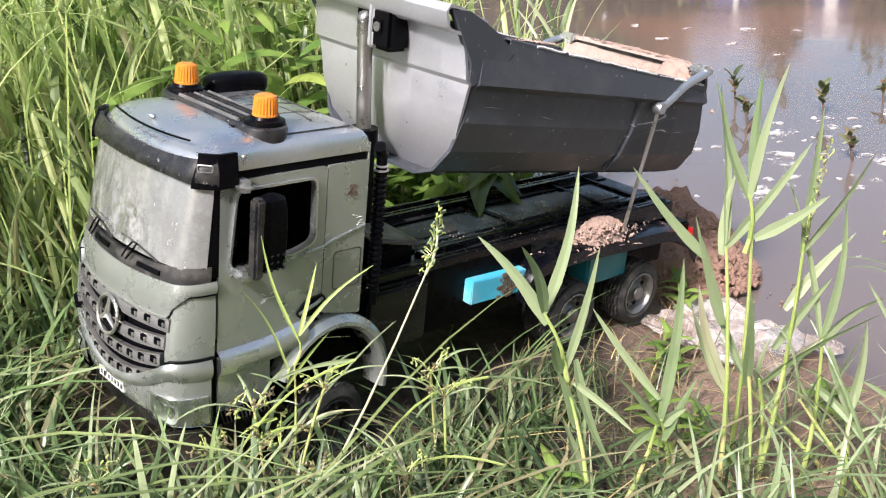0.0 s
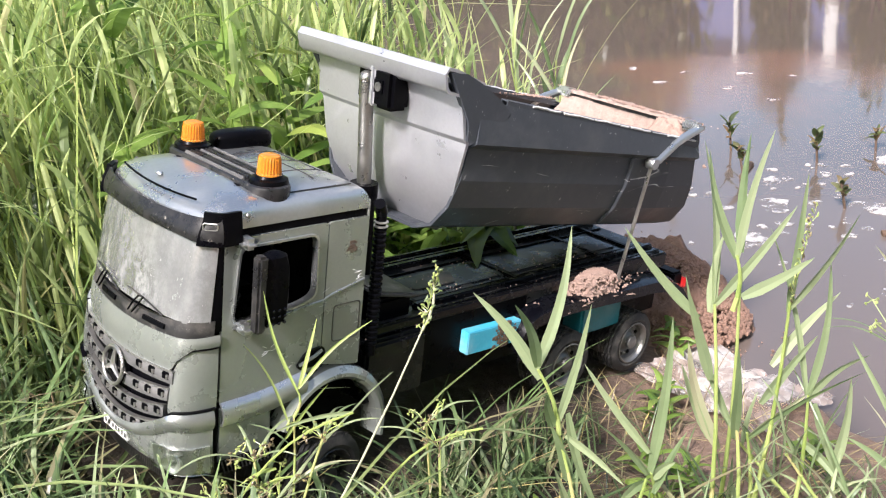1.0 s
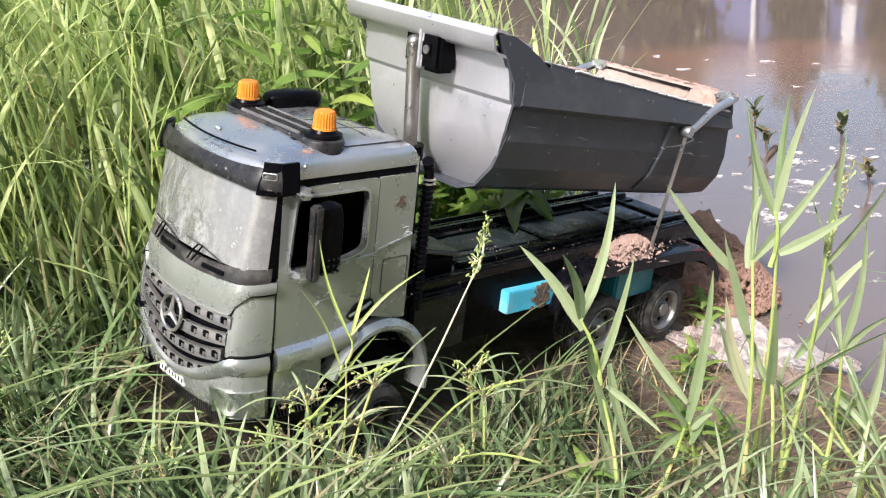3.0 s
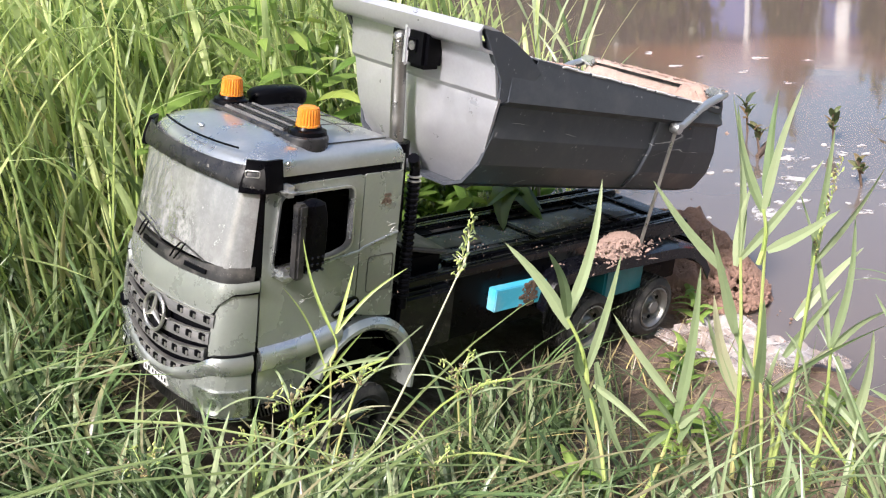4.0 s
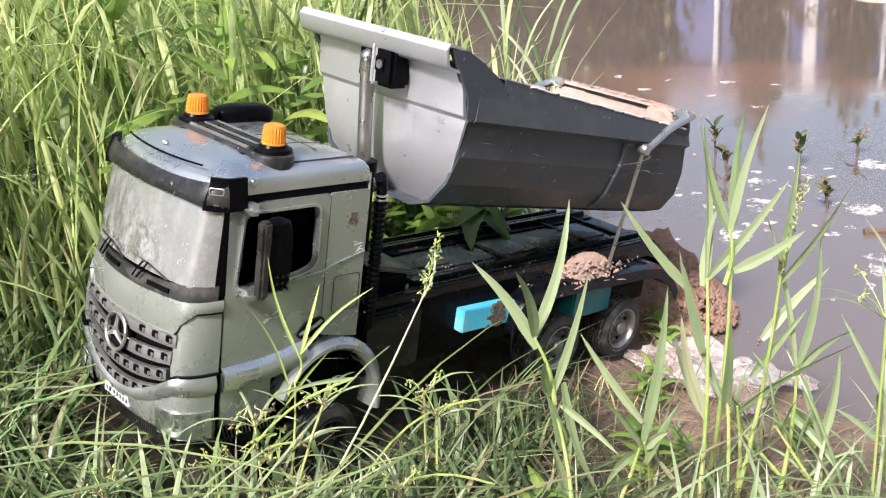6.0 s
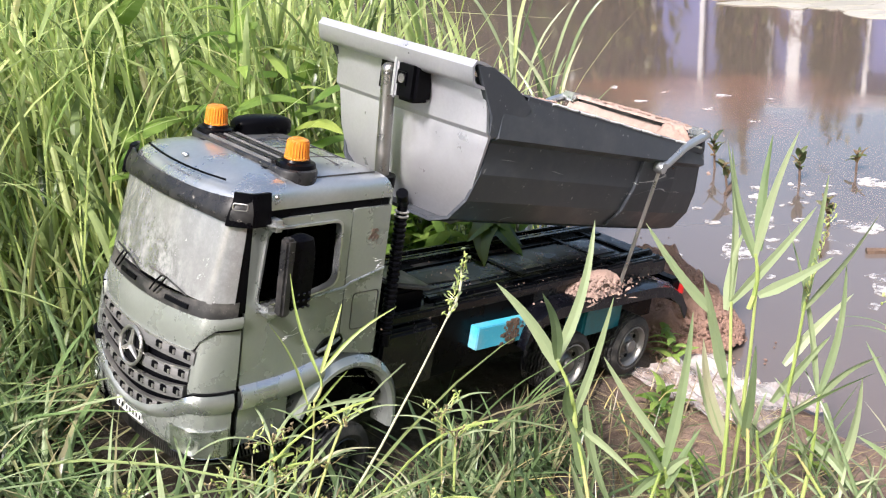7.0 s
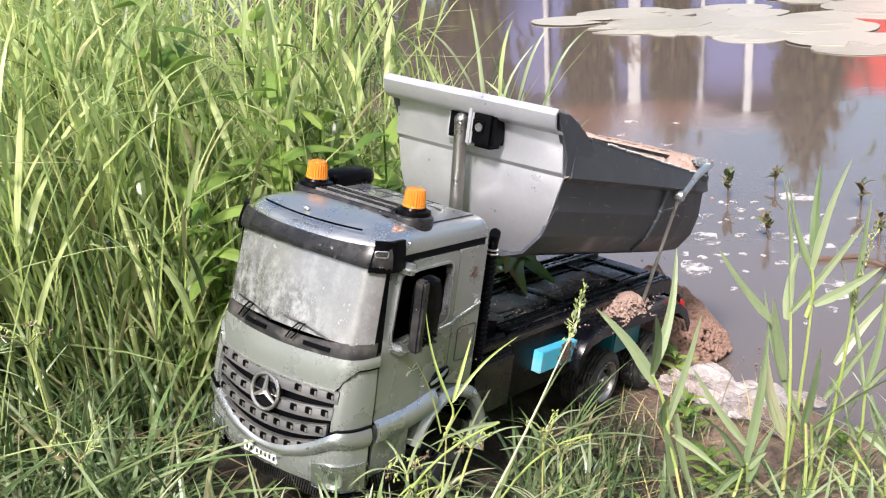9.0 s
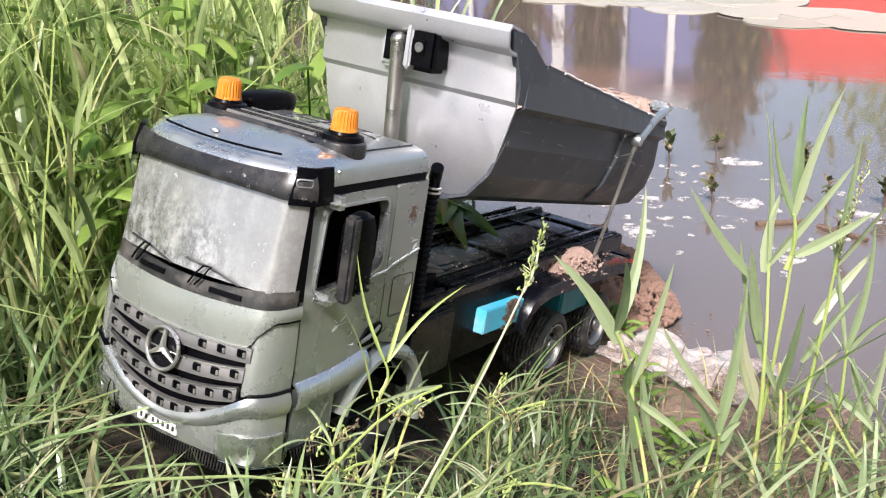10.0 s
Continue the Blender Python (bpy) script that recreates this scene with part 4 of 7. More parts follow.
# wheels
def wheel(x, y, z, size, steer=0.0, width=0.018, rim_mat=None, label="black ribbed truck wheel, muddy"):
    sy = 1 if y > 0 else -1
    m = Matrix.Translation((x, y, z)) @ Matrix.Rotation(radians(steer), 4, "Z") @ Matrix.Rotation(radians(-90 * sy), 4, "X") @ Matrix.Diagonal((size, size, 1, 1))
    w = width / 2
    bm = bmesh.new()
    prof = [(0.0185, -w)]
    prof += [(0.024, -w), (0.0272, -w + 0.0015)]
    ribs = max(3, int(width / 0.004))
    for k in range(ribs):
        h = -w + 0.002 + (width - 0.004) * k / ribs
        step = (width - 0.004) / ribs
        prof += [(0.0283, h), (0.0283, h + step * 0.58), (0.0256, h + step * 0.66), (0.0256, h + step * 0.94)]
    prof += [(0.0272, w - 0.0015), (0.0245, w), (0.0215, w + 0.0006), (0.0185, w - 0.001)]
    n = 64
    rings = []
    for rad, h in prof:
        cut = 0.0018 if rad > 0.0275 else 0.0
        shift = 1 if h > 0 else 0
        rings.append([bm.verts.new(m @ Vector(((rad - cut * ((k + shift) % 4 == 0)) * math.cos(k * math.tau / n), (rad - cut * ((k + shift) % 4 == 0)) * math.sin(k * math.tau / n), h))) for k in range(n)])
    for p, q in zip(rings, rings[1:]):
        for k in range(n):
            bm.faces.new((p[k], p[(k + 1) % n], q[(k + 1) % n], q[k]))
    bm.faces.new(rings[0][::-1])
    ob = part("wheel", bm, RUBBER, truck, label)
    bm = bmesh.new()
    lathe(bm, [(0.0187, w - 0.0008), (0.0182, w - 0.0002), (0.0172, w - 0.0015), (0.0150, w - 0.0075), (0.0100, w - 0.0085), (0.0078, w - 0.0045), (0.0062, w - 0.0035), (0.0058, w - 0.0002), (0.0030, w + 0.0006), (0.0004, w + 0.0008)], m, 28, False)
    part("rim", bm, rim_mat or RIM, ob, "dull muddy rim")
    bm = bmesh.new()
    lathe(bm, [(0.0189, w - 0.0012), (0.0188, w + 0.0003), (0.0180, w + 0.0006), (0.0170, w - 0.0006), (0.0160, w - 0.0040)], m, 32, False)
    bm.faces.ensure_lookup_table()
    bmesh.ops.delete(bm, geom=[bm.faces[-1]], context="FACES")
    if not rim_mat:
        part("rim_lip", bm, DARKSTEEL, ob, "bright worn rim lip")
    else:
        bm.free()
    for k in range(8):
        a = (k + 0.5) * math.tau / 8
        bm = bmesh.new()
        lathe(bm, [(0.0019, 0.0), (0.0019, 0.0006), (0.0004, 0.0007)], m @ Matrix.Translation((0.0134 * math.cos(a), 0.0134 * math.sin(a), w - 0.0078)), 10)
        part("rim_hole", bm, BLACK, ob)
    for k in range(8):
        a = k * math.tau / 8
        bm = bmesh.new()
        lathe(bm, [(0.0009, 0.0), (0.0009, 0.0016), (0.0002, 0.0018)], m @ Matrix.Translation((0.0122 * math.cos(a), 0.0122 * math.sin(a), w - 0.0082)), 6)
        part("wheel_nut", bm, STEEL, ob)
    return ob


for sy in (-1, 1):
    wheel(0.0175, sy * 0.0550, 0.0190, 1.1, 8.0, 0.022, BLACKDUST)
    wheel(-0.237, sy * 0.0440, 0.0370, 1.04, 0, 0.032)
    wheel(-0.327, sy * 0.0440, 0.0365, 1.02, 0, 0.032)
for x, z in ((-0.327, 0.0365), (-0.237, 0.037), (0.0175, 0.019)):
    bm = bmesh.new()
    tube(bm, (x, -0.045, z), (x, 0.045, z), 0.005, 10)
    part("axle", bm, BLACK, chassis)

# dump bed, in its own tilted frame: u ahead along its floor, w up
BED = Matrix.Translation((-0.30, 0, 0.140)) @ Matrix.Rotation(radians(-7.8), 4, "Y")
# half sections of the bed: (y, w) from the middle of the floor to the rim
SECTION = [(0.0, 0.008), (0.036, 0.008), (0.052, 0.014), (0.0640, 0.030), (0.0700, 0.050), (0.0716, 0.0728), (0.0780, 0.0768), (0.0754, 0.1000)]


def bed_rows(us, grow=0.0):
    rows = []
    for u in us:
        lift = -0.013 + 0.017 * (u + 0.034) / 0.25
        pull = 1 - 0.05 * max(0, (0.0 - u) / 0.04)
        half = [(y * pull + grow * (y > 0.05), w + (lift if w > 0.09 else 0)) for y, w in SECTION]
        line = [(-y, w) for y, w in half[:0:-1]] + half
        tail = max(0, (0.03 - u) / 0.064)
        rows.append([BED @ Vector((u - 0.034 * tail * (1 - w / 0.1), y, w)) for y, w in line])
    return rows


bed = part("dump_bed", sheet(bmesh.new(), bed_rows([-0.034, -0.02, 0.0, 0.03, 0.07, 0.11, 0.15, 0.19, 0.22, 0.238]), 0.0025), BEDPAINT, truck, "dark grey tipping bed with a pale front, raised a little", smooth=False)
# front wall: a pale plate folded at the crease, with a canopy lip
bm = bmesh.new()
rows = []
for w, u, hw in ((0.006, 0.216, 0.036), (0.014, 0.2240, 0.0525), (0.030, 0.2360, 0.0648), (0.050, 0.2420, 0.0712), (0.0765, 0.2460, 0.0772), (0.0800, 0.2500, 0.0778), (0.0950, 0.2540, 0.0765), (0.1090, 0.2600, 0.0760), (0.1130, 0.2610, 0.0760)):
    rows.append([BED @ Vector((u - 0.0035 * (abs(t) ** 4), hw * t, w)) for t in np.linspace(-1, 1, 17)])
sheet(bm, rows, 0.003)
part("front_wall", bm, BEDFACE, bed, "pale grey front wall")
bm = bmesh.new()
rows = []
for u, w in ((0.2560, 0.1075), (0.2705, 0.1092), (0.2728, 0.1108), (0.2762, 0.1195), (0.2748, 0.1220), (0.2680, 0.1216), (0.2400, 0.1150)):
    rows.append([BED @ Vector((u, 0.0785 * t, w)) for t in np.linspace(-1, 1, 13)])
sheet(bm, rows, 0.002)
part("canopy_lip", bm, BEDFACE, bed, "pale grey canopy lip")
for sy in (-1, 1):
    bm = bmesh.new()
    cheek = [(0.2730, 0.1210), (0.2480, 0.0900), (0.2460, 0.0775), (0.2250, 0.0780), (0.2100, 0.0990), (0.2240, 0.1080), (0.2420, 0.1160), (0.2580, 0.1215)]
    plate(bm, [cheek], *sorted((sy * 0.0790, sy * 0.0745)))
    bmesh.ops.transform(bm, matrix=BED, verts=bm.verts[:])
    part("side_cheek", bm, BEDPAINT, bed)
    bm = bmesh.new()
    rows = [[BED @ Vector((u, sy * y, w - 0.013 + 0.017 * (u + 0.034) / 0.25)) for y, w in ((0.0738, 0.0985), (0.0770, 0.0990), (0.0772, 0.1025), (0.0720, 0.1030), (0.0715, 0.0990))] for u in np.linspace(-0.034, 0.214, 12)]
    sheet(bm, rows, 0.001)
    part("rim_rail", bm, BEDPAINT, bed)
    for u in (0.048,):
        bm = bmesh.new()
        rows = [[BED @ Vector((u + d, sy * (y + 0.0022), w)) for y, w in SECTION[2:6]] for d in (0, 0.003)]
        sheet(bm, rows, 0.003 * sy)
        part("bed_rib", bm, BEDPAINT, bed)
# tailgate, its arms and struts
bm = bmesh.new()
rows = []
for (y, w) in SECTION[:6] + [(0.0750, 0.090), (0.0735, 0.1035)]:
    rows.append((y, w))
tg = [(-y, w) for y, w in rows[:0:-1]] + rows
bmv = [bm.verts.new(BED @ Vector((-0.0335 - 0.034 * (1 - w / 0.1), y * 0.985, w))) for y, w in tg]
bmw = [bm.verts.new(BED @ Vector((-0.0375 - 0.034 * (1 - w / 0.1), y * 0.985, w))) for y, w in tg]
bm.faces.new(bmv)
bm.faces.new(bmw[::-1])
for k in range(len(tg)):
    j = (k + 1) % len(tg)
    bm.faces.new((bmv[k], bmv[j], bmw[j], bmw[k]))
part("tailgate", bm, BEDPAINT, bed, "dark grey tailgate")
bm = bmesh.new()
box(bm, (-0.0410, -0.0725, 0.0985), (-0.0310, 0.0725, 0.1035), 0.0015, BED)
part("tailgate_ledge", bm, BLACKDUST, bed)
for sy in (-1, 1):
    bm = bmesh.new()
    way = [BED @ Vector((u, sy * y, w)) for u, y, w in ((0.0304, 0.0800, 0.0700), (0.0235, 0.0800, 0.0728), (0.0161, 0.0795, 0.0776), (0.0009, 0.0785, 0.0880), (-0.0120, 0.0780, 0.0940), (-0.0250, 0.0770, 0.0985), (-0.0330, 0.0755, 0.1015))]
    a = way[0]
    sweep(bm, way, 0.0036, 10)
    lathe(bm, [(0.0001, -0.0042), (0.0044, -0.004), (0.0048, -0.003), (0.0048, 0.003), (0.0044, 0.004), (0.0001, 0.0042)], Matrix.Translation(a) @ Matrix.Rotation(radians(90), 4, "X"), 14)
    box(bm, (-0.0385, min(sy * 0.0620, sy * 0.0785), 0.0975), (-0.0240, max(sy * 0.0620, sy * 0.0785), 0.1058), 0.0022, BED)
    part("tailgate_arm", bm, SILVER_LIT, bed, "bent silver tailgate arm with a corner bracket")
    bm = bmesh.new()
    tube(bm, (-0.2885, sy * 0.0580, 0.0960), a, 0.0016, 8)
    part("strut", bm, STEEL, truck, "thin steel strut")
# paint scraped off along the rim
wear = random.Random(17)
for sy in (-1, 1):
    bm = bmesh.new()
    u = -0.028
    while u < 0.19:
        long = wear.uniform(0.006, 0.028)
        pts = [BED @ Vector((u + long * k / 3, sy * 0.0776, 0.1030 - 0.013 + 0.017 * (u + long * k / 3 + 0.034) / 0.25 + wear.uniform(-0.0004, 0.0004))) for k in range(4)]
        sweep(bm, pts, wear.uniform(0.0004, 0.0010), 5)
        u += long * wear.uniform(0.9, 1.3)
    part("scraped_edge", bm, SCRAPED, bed, "pale scraped edge of the rim")
# bracket and lift cylinder
bm = bmesh.new()
CT = Vector((-0.0470, -0.0045, 0.2765))
box(bm, (-0.0560, -0.0205, 0.2605), (-0.0522, -0.0005, 0.2890), 0.004)
box(bm, (-0.060, 0.0085, 0.2600), (-0.0412, 0.0285, 0.2885), 0.003)
box(bm, (-0.060, 0.0085, 0.2680), (-0.0400, 0.0230, 0.2830), 0.003)
part("hoist_bracket", bm, BLACK, bed, "black hoist bracket")
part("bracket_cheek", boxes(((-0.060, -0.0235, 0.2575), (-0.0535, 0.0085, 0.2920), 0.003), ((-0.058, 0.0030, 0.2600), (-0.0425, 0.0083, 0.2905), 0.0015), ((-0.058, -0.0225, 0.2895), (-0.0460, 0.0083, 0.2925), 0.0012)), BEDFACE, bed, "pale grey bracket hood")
bm = bmesh.new()
lathe(bm, [(0.0032, 0.0), (0.0032, 0.0008), (0.0018, 0.0009), (0.0016, 0.0004)], Matrix.Translation((-0.0398, 0.0165, 0.2755)) @ Matrix.Rotation(radians(90), 4, "Y"), 14)
part("bracket_bolt", bm, RIM, bed)
part("crease_groove", sheet(bmesh.new(), [[BED @ Vector((u - 0.0035 * (abs(t) ** 4), 0.0772 * t, w)) for t in np.linspace(-1, 1, 17)] for w, u in ((0.0772, 0.2472), (0.0795, 0.2500), (0.0802, 0.2506))], 0.001), BEDPAINT, bed)
bm = bmesh.new()
tube(bm, (-0.0510, 0, 0.115), (-0.0485, 0, 0.198), 0.0085, 18)
tube(bm, (-0.0486, 0, 0.192), (-0.0484, 0, 0.203), 0.0102, 18)
cyl = part("lift_cylinder", bm, BLACK, truck, "black hoist cylinder with a steel rod")
bm = bmesh.new()
tube(bm, (-0.0486, 0, 0.196), CT, 0.0052, 16)
bmesh.ops.create_uvsphere(bm, u_segments=14, v_segments=8, radius=0.0058, matrix=Matrix.Translation(CT))
part("rod", bm, DARKSTEEL, cyl, "bright steel rod")

# ---- ground, water, plants ----
rng = np.random.default_rng(7)


def bank(x, y):
    """Height of the bank: it falls towards the water behind the truck, and flattens beside it."""
    x, y = np.asarray(x, float), np.asarray(y, float)
    side = np.where(y > 0.1, -0.011 - 0.02 * (y - 0.1), -0.11 * y)
    side = np.minimum(side, 0.11 * 0.9 + 0.03 * np.maximum(-y - 0.9, 0))
    fall = 0.149 * np.minimum(x, 0.4) + 0.04 * np.maximum(x - 0.4, 0) - 0.22 * np.maximum(-x - 0.43, 0)
    h = fall + side
    bumps = 0.006 * np.sin(13 * x + 3 * np.sin(9 * y)) * np.sin(11 * y + 1.7) + 0.003 * np.sin(41 * x + 17 * y) * np.sin(37 * y - 9 * x)
    under = np.abs(x + 0.1) / 0.35
    h = h + bumps * np.clip(under + np.abs(y) / 0.12 - 0.9, 0.1, 1) - 0.003
    # ruts: the rear wheels stand on a hump, the front ones have sunk in
    h = h + 0.0075 * np.exp(-(((x + 0.285) / 0.09) ** 2 + (y / 0.085) ** 2) ** 2) - 0.011 * np.exp(-(((x - 0.02) / 0.05) ** 2 + (y / 0.09) ** 2) ** 2)
    far = np.hypot(x, y)
    return np.maximum(h, -0.35 - 0.0 * far)


def height_sheet(name, xs, ys, h, mat, label, category):
    X, Y = np.meshgrid(xs, ys, indexing="ij")
    Z = h(X, Y)
    nx, ny = X.shape
    v = np.stack([X, Y, Z], -1).reshape(-1, 3)
    i = np.arange(nx * ny).reshape(nx, ny)
    f = np.stack([i[:-1, :-1], i[1:, :-1], i[1:, 1:], i[:-1, 1:]], -1).reshape(-1, 4)
    me = bpy.data.meshes.new(name)
    me.from_pydata(v.tolist(), [], f.tolist())
    me.polygons.foreach_set("use_smooth", [True] * len(me.polygons))
    me.materials.append(mat)
    return tagged(new(name, me), label, category, kind="structure")


def spread(lo, hi, fine_lo, fine_hi, fine, coarse):
    a = np.linspace(lo, fine_lo, coarse, endpoint=False)
    b = np.linspace(fine_lo, fine_hi, fine, endpoint=False)
    return np.concatenate([a, b, np.linspace(fine_hi, hi, coarse)])


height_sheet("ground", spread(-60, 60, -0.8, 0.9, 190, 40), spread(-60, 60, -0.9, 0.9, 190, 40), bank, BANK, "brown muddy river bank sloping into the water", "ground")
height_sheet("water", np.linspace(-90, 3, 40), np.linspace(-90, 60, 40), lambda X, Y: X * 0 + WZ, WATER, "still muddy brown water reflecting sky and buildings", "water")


def mesh_thing(name, verts, faces, mat, label, category, kind="", group="", parent=None, smooth=False):
    me = bpy.data.meshes.new(name)
    me.from_pydata(verts, [], faces)
    if smooth:
        me.polygons.foreach_set("use_smooth", [True] * len(me.polygons))
    me.materials.append(mat)
    ob = new(name, me)
    if parent:
        ob.parent = parent
        return tagged(ob, label)
    return tagged(ob, label, category, group, kind)


def blades(base, height, width, lean_dir, lean, droop, segs=5, fold=0.25):
    """Arrays of grass blades: tapered strips that lean and droop, with a fold along the middle."""
    n = len(base)
    t = np.linspace(0, 1, segs + 1)
    d = np.stack([np.cos(lean_dir), np.sin(lean_dir)], 1)
    side = np.stack([-d[:, 1], d[:, 0]], 1)
    verts, faces = [], []
    V = np.zeros((n, segs + 1, 3, 3))
    for k, tt in enumerate(t):
        out = height * (lean * tt + droop * tt ** 2.2)
        up = height * (tt - 0.45 * droop * tt ** 2.4 - 0.25 * lean * tt ** 2)
        w = width * (np.sin(math.pi * min(1, 0.18 + 0.82 * tt)) ** 0.6 if tt < 1 else 0.02) * (1 - 0.35 * tt)
        c = np.stack([base[:, 0] + d[:, 0] * out, base[:, 1] + d[:, 1] * out, base[:, 2] + up], 1)
        off = np.stack([side[:, 0] * w * 0.5, side[:, 1] * w * 0.5, np.zeros(n)], 1)
        V[:, k, 0] = c - off
        V[:, k, 1] = c + np.stack([-d[:, 0] * w * fold, -d[:, 1] * w * fold, -w * fold * 0.6], 1)
        V[:, k, 2] = c + off
    idx = np.arange(n * (segs + 1) * 3).reshape(n, segs + 1, 3)
    q1 = np.stack([idx[:, :-1, 0], idx[:, :-1, 1], idx[:, 1:, 1], idx[:, 1:, 0]], -1).reshape(-1, 4)
    q2 = np.stack([idx[:, :-1, 1], idx[:, :-1, 2], idx[:, 1:, 2], idx[:, 1:, 1]], -1).reshape(-1, 4)
    return V.reshape(-1, 3), np.concatenate([q1, q2])


def grass_field(name, pts, hmin, hmax, wmin, wmax, mat, label, lean=0.25, droop=0.5, segs=5):
    n = len(pts)
    z = bank(pts[:, 0], pts[:, 1]) - 0.003
    base = np.column_stack([pts, z])
    h = rng.uniform(hmin, hmax, n) * rng.uniform(0.75, 1.1, n)
    w = rng.uniform(wmin, wmax, n)
    a = rng.uniform(0, math.tau, n)
    # blades beside the truck bend away from it
    ty, tx = pts[:, 1], pts[:, 0]
    near = (tx > -0.6) & (tx < 0.40) & (np.abs(ty) < 0.16 + 1.2 * h) & (h > 0.10)
    away = np.where(ty < 0, -math.pi / 2, math.pi / 2)
    a = np.where(near, rng.normal(away, 0.75, n), a)
    front = (tx >= 0.15) & (tx < 0.32) & (np.abs(ty) < 0.14) & (h > 0.08)
    a = np.where(front, rng.normal(0, 1.0, n), a)
    v, f = blades(base, h, w, a, np.abs(rng.normal(0, lean, n)), np.abs(rng.normal(0, droop, n)).clip(0, 1.1), segs)
    return mesh_thing(name, v.tolist(), f.tolist(), mat, label, "grass", kind="stuff")


def scatter(n, x0, x1, y0, y1, keep):
    out = np.zeros((0, 2))
    while len(out) < n:
        p = np.column_stack([rng.uniform(x0, x1, n), rng.uniform(y0, y1, n)])
        out = np.concatenate([out, p[keep(p[:, 0], p[:, 1])]])
    return out[:n]


def dry(x, y):
    return bank(x, y) > WZ + 0.008


def off_truck(x, y, g=0.0):
    return ~((x > -0.41 - g) & (x < 0.16 + g) & (np.abs(y) < 0.075 + g))


def clump(x, y, s=9.0):
    return 0.5 + 0.5 * np.sin(s * x + 2.1 * np.sin(s * 0.7 * y)) * np.sin(s * 0.9 * y + 1.3 * np.sin(s * 0.6 * x + 1))


# tall grass on the bank behind the truck: jointed stems, each with leaves that rise from it in turn


def prisms(foot, top, bend, r0, r1, segs=4):
    """Arrays of thin three-sided stems from foot to top, bent sideways."""
    n = len(foot)
    V = np.zeros((n, segs + 1, 3, 3))
    for k in range(segs + 1):
        t = k / segs
        c = foot + (top - foot) * t + bend * math.sin(math.pi * t / 2) * t
        rad = (r0 + (r1 - r0) * t)[:, None]
        for i in range(3):
            a = i * math.tau / 3
            V[:, k, i] = c + rad * np.array([math.cos(a), math.sin(a), 0.0])
    idx = np.arange(n * (segs + 1) * 3).reshape(n, segs + 1, 3)
    faces = [np.stack([idx[:, :-1, i], idx[:, :-1, (i + 1) % 3], idx[:, 1:, (i + 1) % 3], idx[:, 1:, i]], -1).reshape(-1, 4) for i in range(3)]
    return V.reshape(-1, 3), np.concatenate(faces)


def stem_grass(stem_name, leaf_name, pts, hmin, hmax, each, stem_label, leaf_label, lean=0.13, leaf_l=(0.06, 0.15), leaf_w=(0.0035, 0.0085), leaf_mat=GRASS, low=0.34):
    n = len(pts)
    h = rng.uniform(hmin, hmax, n) * np.clip(0.55 + 1.6 * (-pts[:, 1] - 0.12), 0.55, 1.0)
    foot = np.column_stack([pts, bank(pts[:, 0], pts[:, 1]) - 0.004])
    a = rng.uniform(0, math.tau, n)
    near = (pts[:, 1] > -0.12 - 0.5 * h)
    a = np.where(near, rng.normal(-math.pi / 2, 0.8, n), a)
    out = np.abs(rng.normal(0, lean, n)) * h
    top = foot + np.column_stack([np.cos(a) * out, np.sin(a) * out, h])
    bend = np.column_stack([np.cos(a), np.sin(a), np.zeros(n)]) * (rng.uniform(0, 0.12, n) * h)[:, None]
    v, f = prisms(foot, top, bend, rng.uniform(0.0009, 0.0015, n), rng.uniform(0.0005, 0.0008, n))
    mesh_thing(stem_name, v.tolist(), f.tolist(), STEM, stem_label, "grass", kind="stuff")
    t = np.tile(np.linspace(low, 1.0, each), n) + rng.uniform(-0.06, 0.0, n * each)
    rep = np.repeat(np.arange(n), each)
    base = foot[rep] + (top - foot)[rep] * t[:, None] + bend[rep] * (np.sin(math.pi * t / 2) * t)[:, None]
    turn = a[rep] + np.tile(np.arange(each) % 2, n) * math.pi + rng.normal(0, 0.7, n * each)
    size = rng.uniform(*leaf_l, n * each) * np.clip(h[rep] / 0.3, 0.6, 1.1)
    v, f = blades(base, size, rng.uniform(*leaf_w, n * each), turn, rng.uniform(0.15, 0.75, n * each), np.abs(rng.normal(0, 0.4, n * each)).clip(0, 1.0), 5)
    mesh_thing(leaf_name, v.tolist(), f.tolist(), leaf_mat, leaf_label, "grass", kind="stuff")


stem_grass("grass_stems", "stem_leaves", scatter(560, -0.5, 0.30, -0.95, -0.17, lambda x, y: dry(x, y) & off_truck(x, y, 0.05) & (rng.random(len(x)) < 0.2 + clump(x, y))), 0.24, 0.48, 5, "tall yellow-green grass stems growing on the bank", "bright green leaves rising from the grass stems")
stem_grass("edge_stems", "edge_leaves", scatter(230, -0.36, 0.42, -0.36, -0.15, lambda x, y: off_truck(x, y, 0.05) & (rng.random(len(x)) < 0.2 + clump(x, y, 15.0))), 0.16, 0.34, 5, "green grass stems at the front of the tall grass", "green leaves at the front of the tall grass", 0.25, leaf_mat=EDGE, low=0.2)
grass_field("tall_grass", scatter(800, -0.45, 0.32, -0.9, -0.14, lambda x, y: dry(x, y) & off_truck(x, y, 0.04) & (rng.random(len(x)) < 0.25 + clump(x, y))), 0.14, 0.40, 0.0022, 0.0066, GRASS, "tall bright green grass growing on the bank", 0.22, 0.35, 7)
grass_field("shore_grass", scatter(160, -1.0, -0.40, -0.9, -0.20, lambda x, y: dry(x, y) & (rng.random(len(x)) < 0.1 + clump(x, y, 14.0))), 0.14, 0.36, 0.003, 0.008, GRASS, "sparse green grass standing along the shore", 0.15, 0.2, 7)
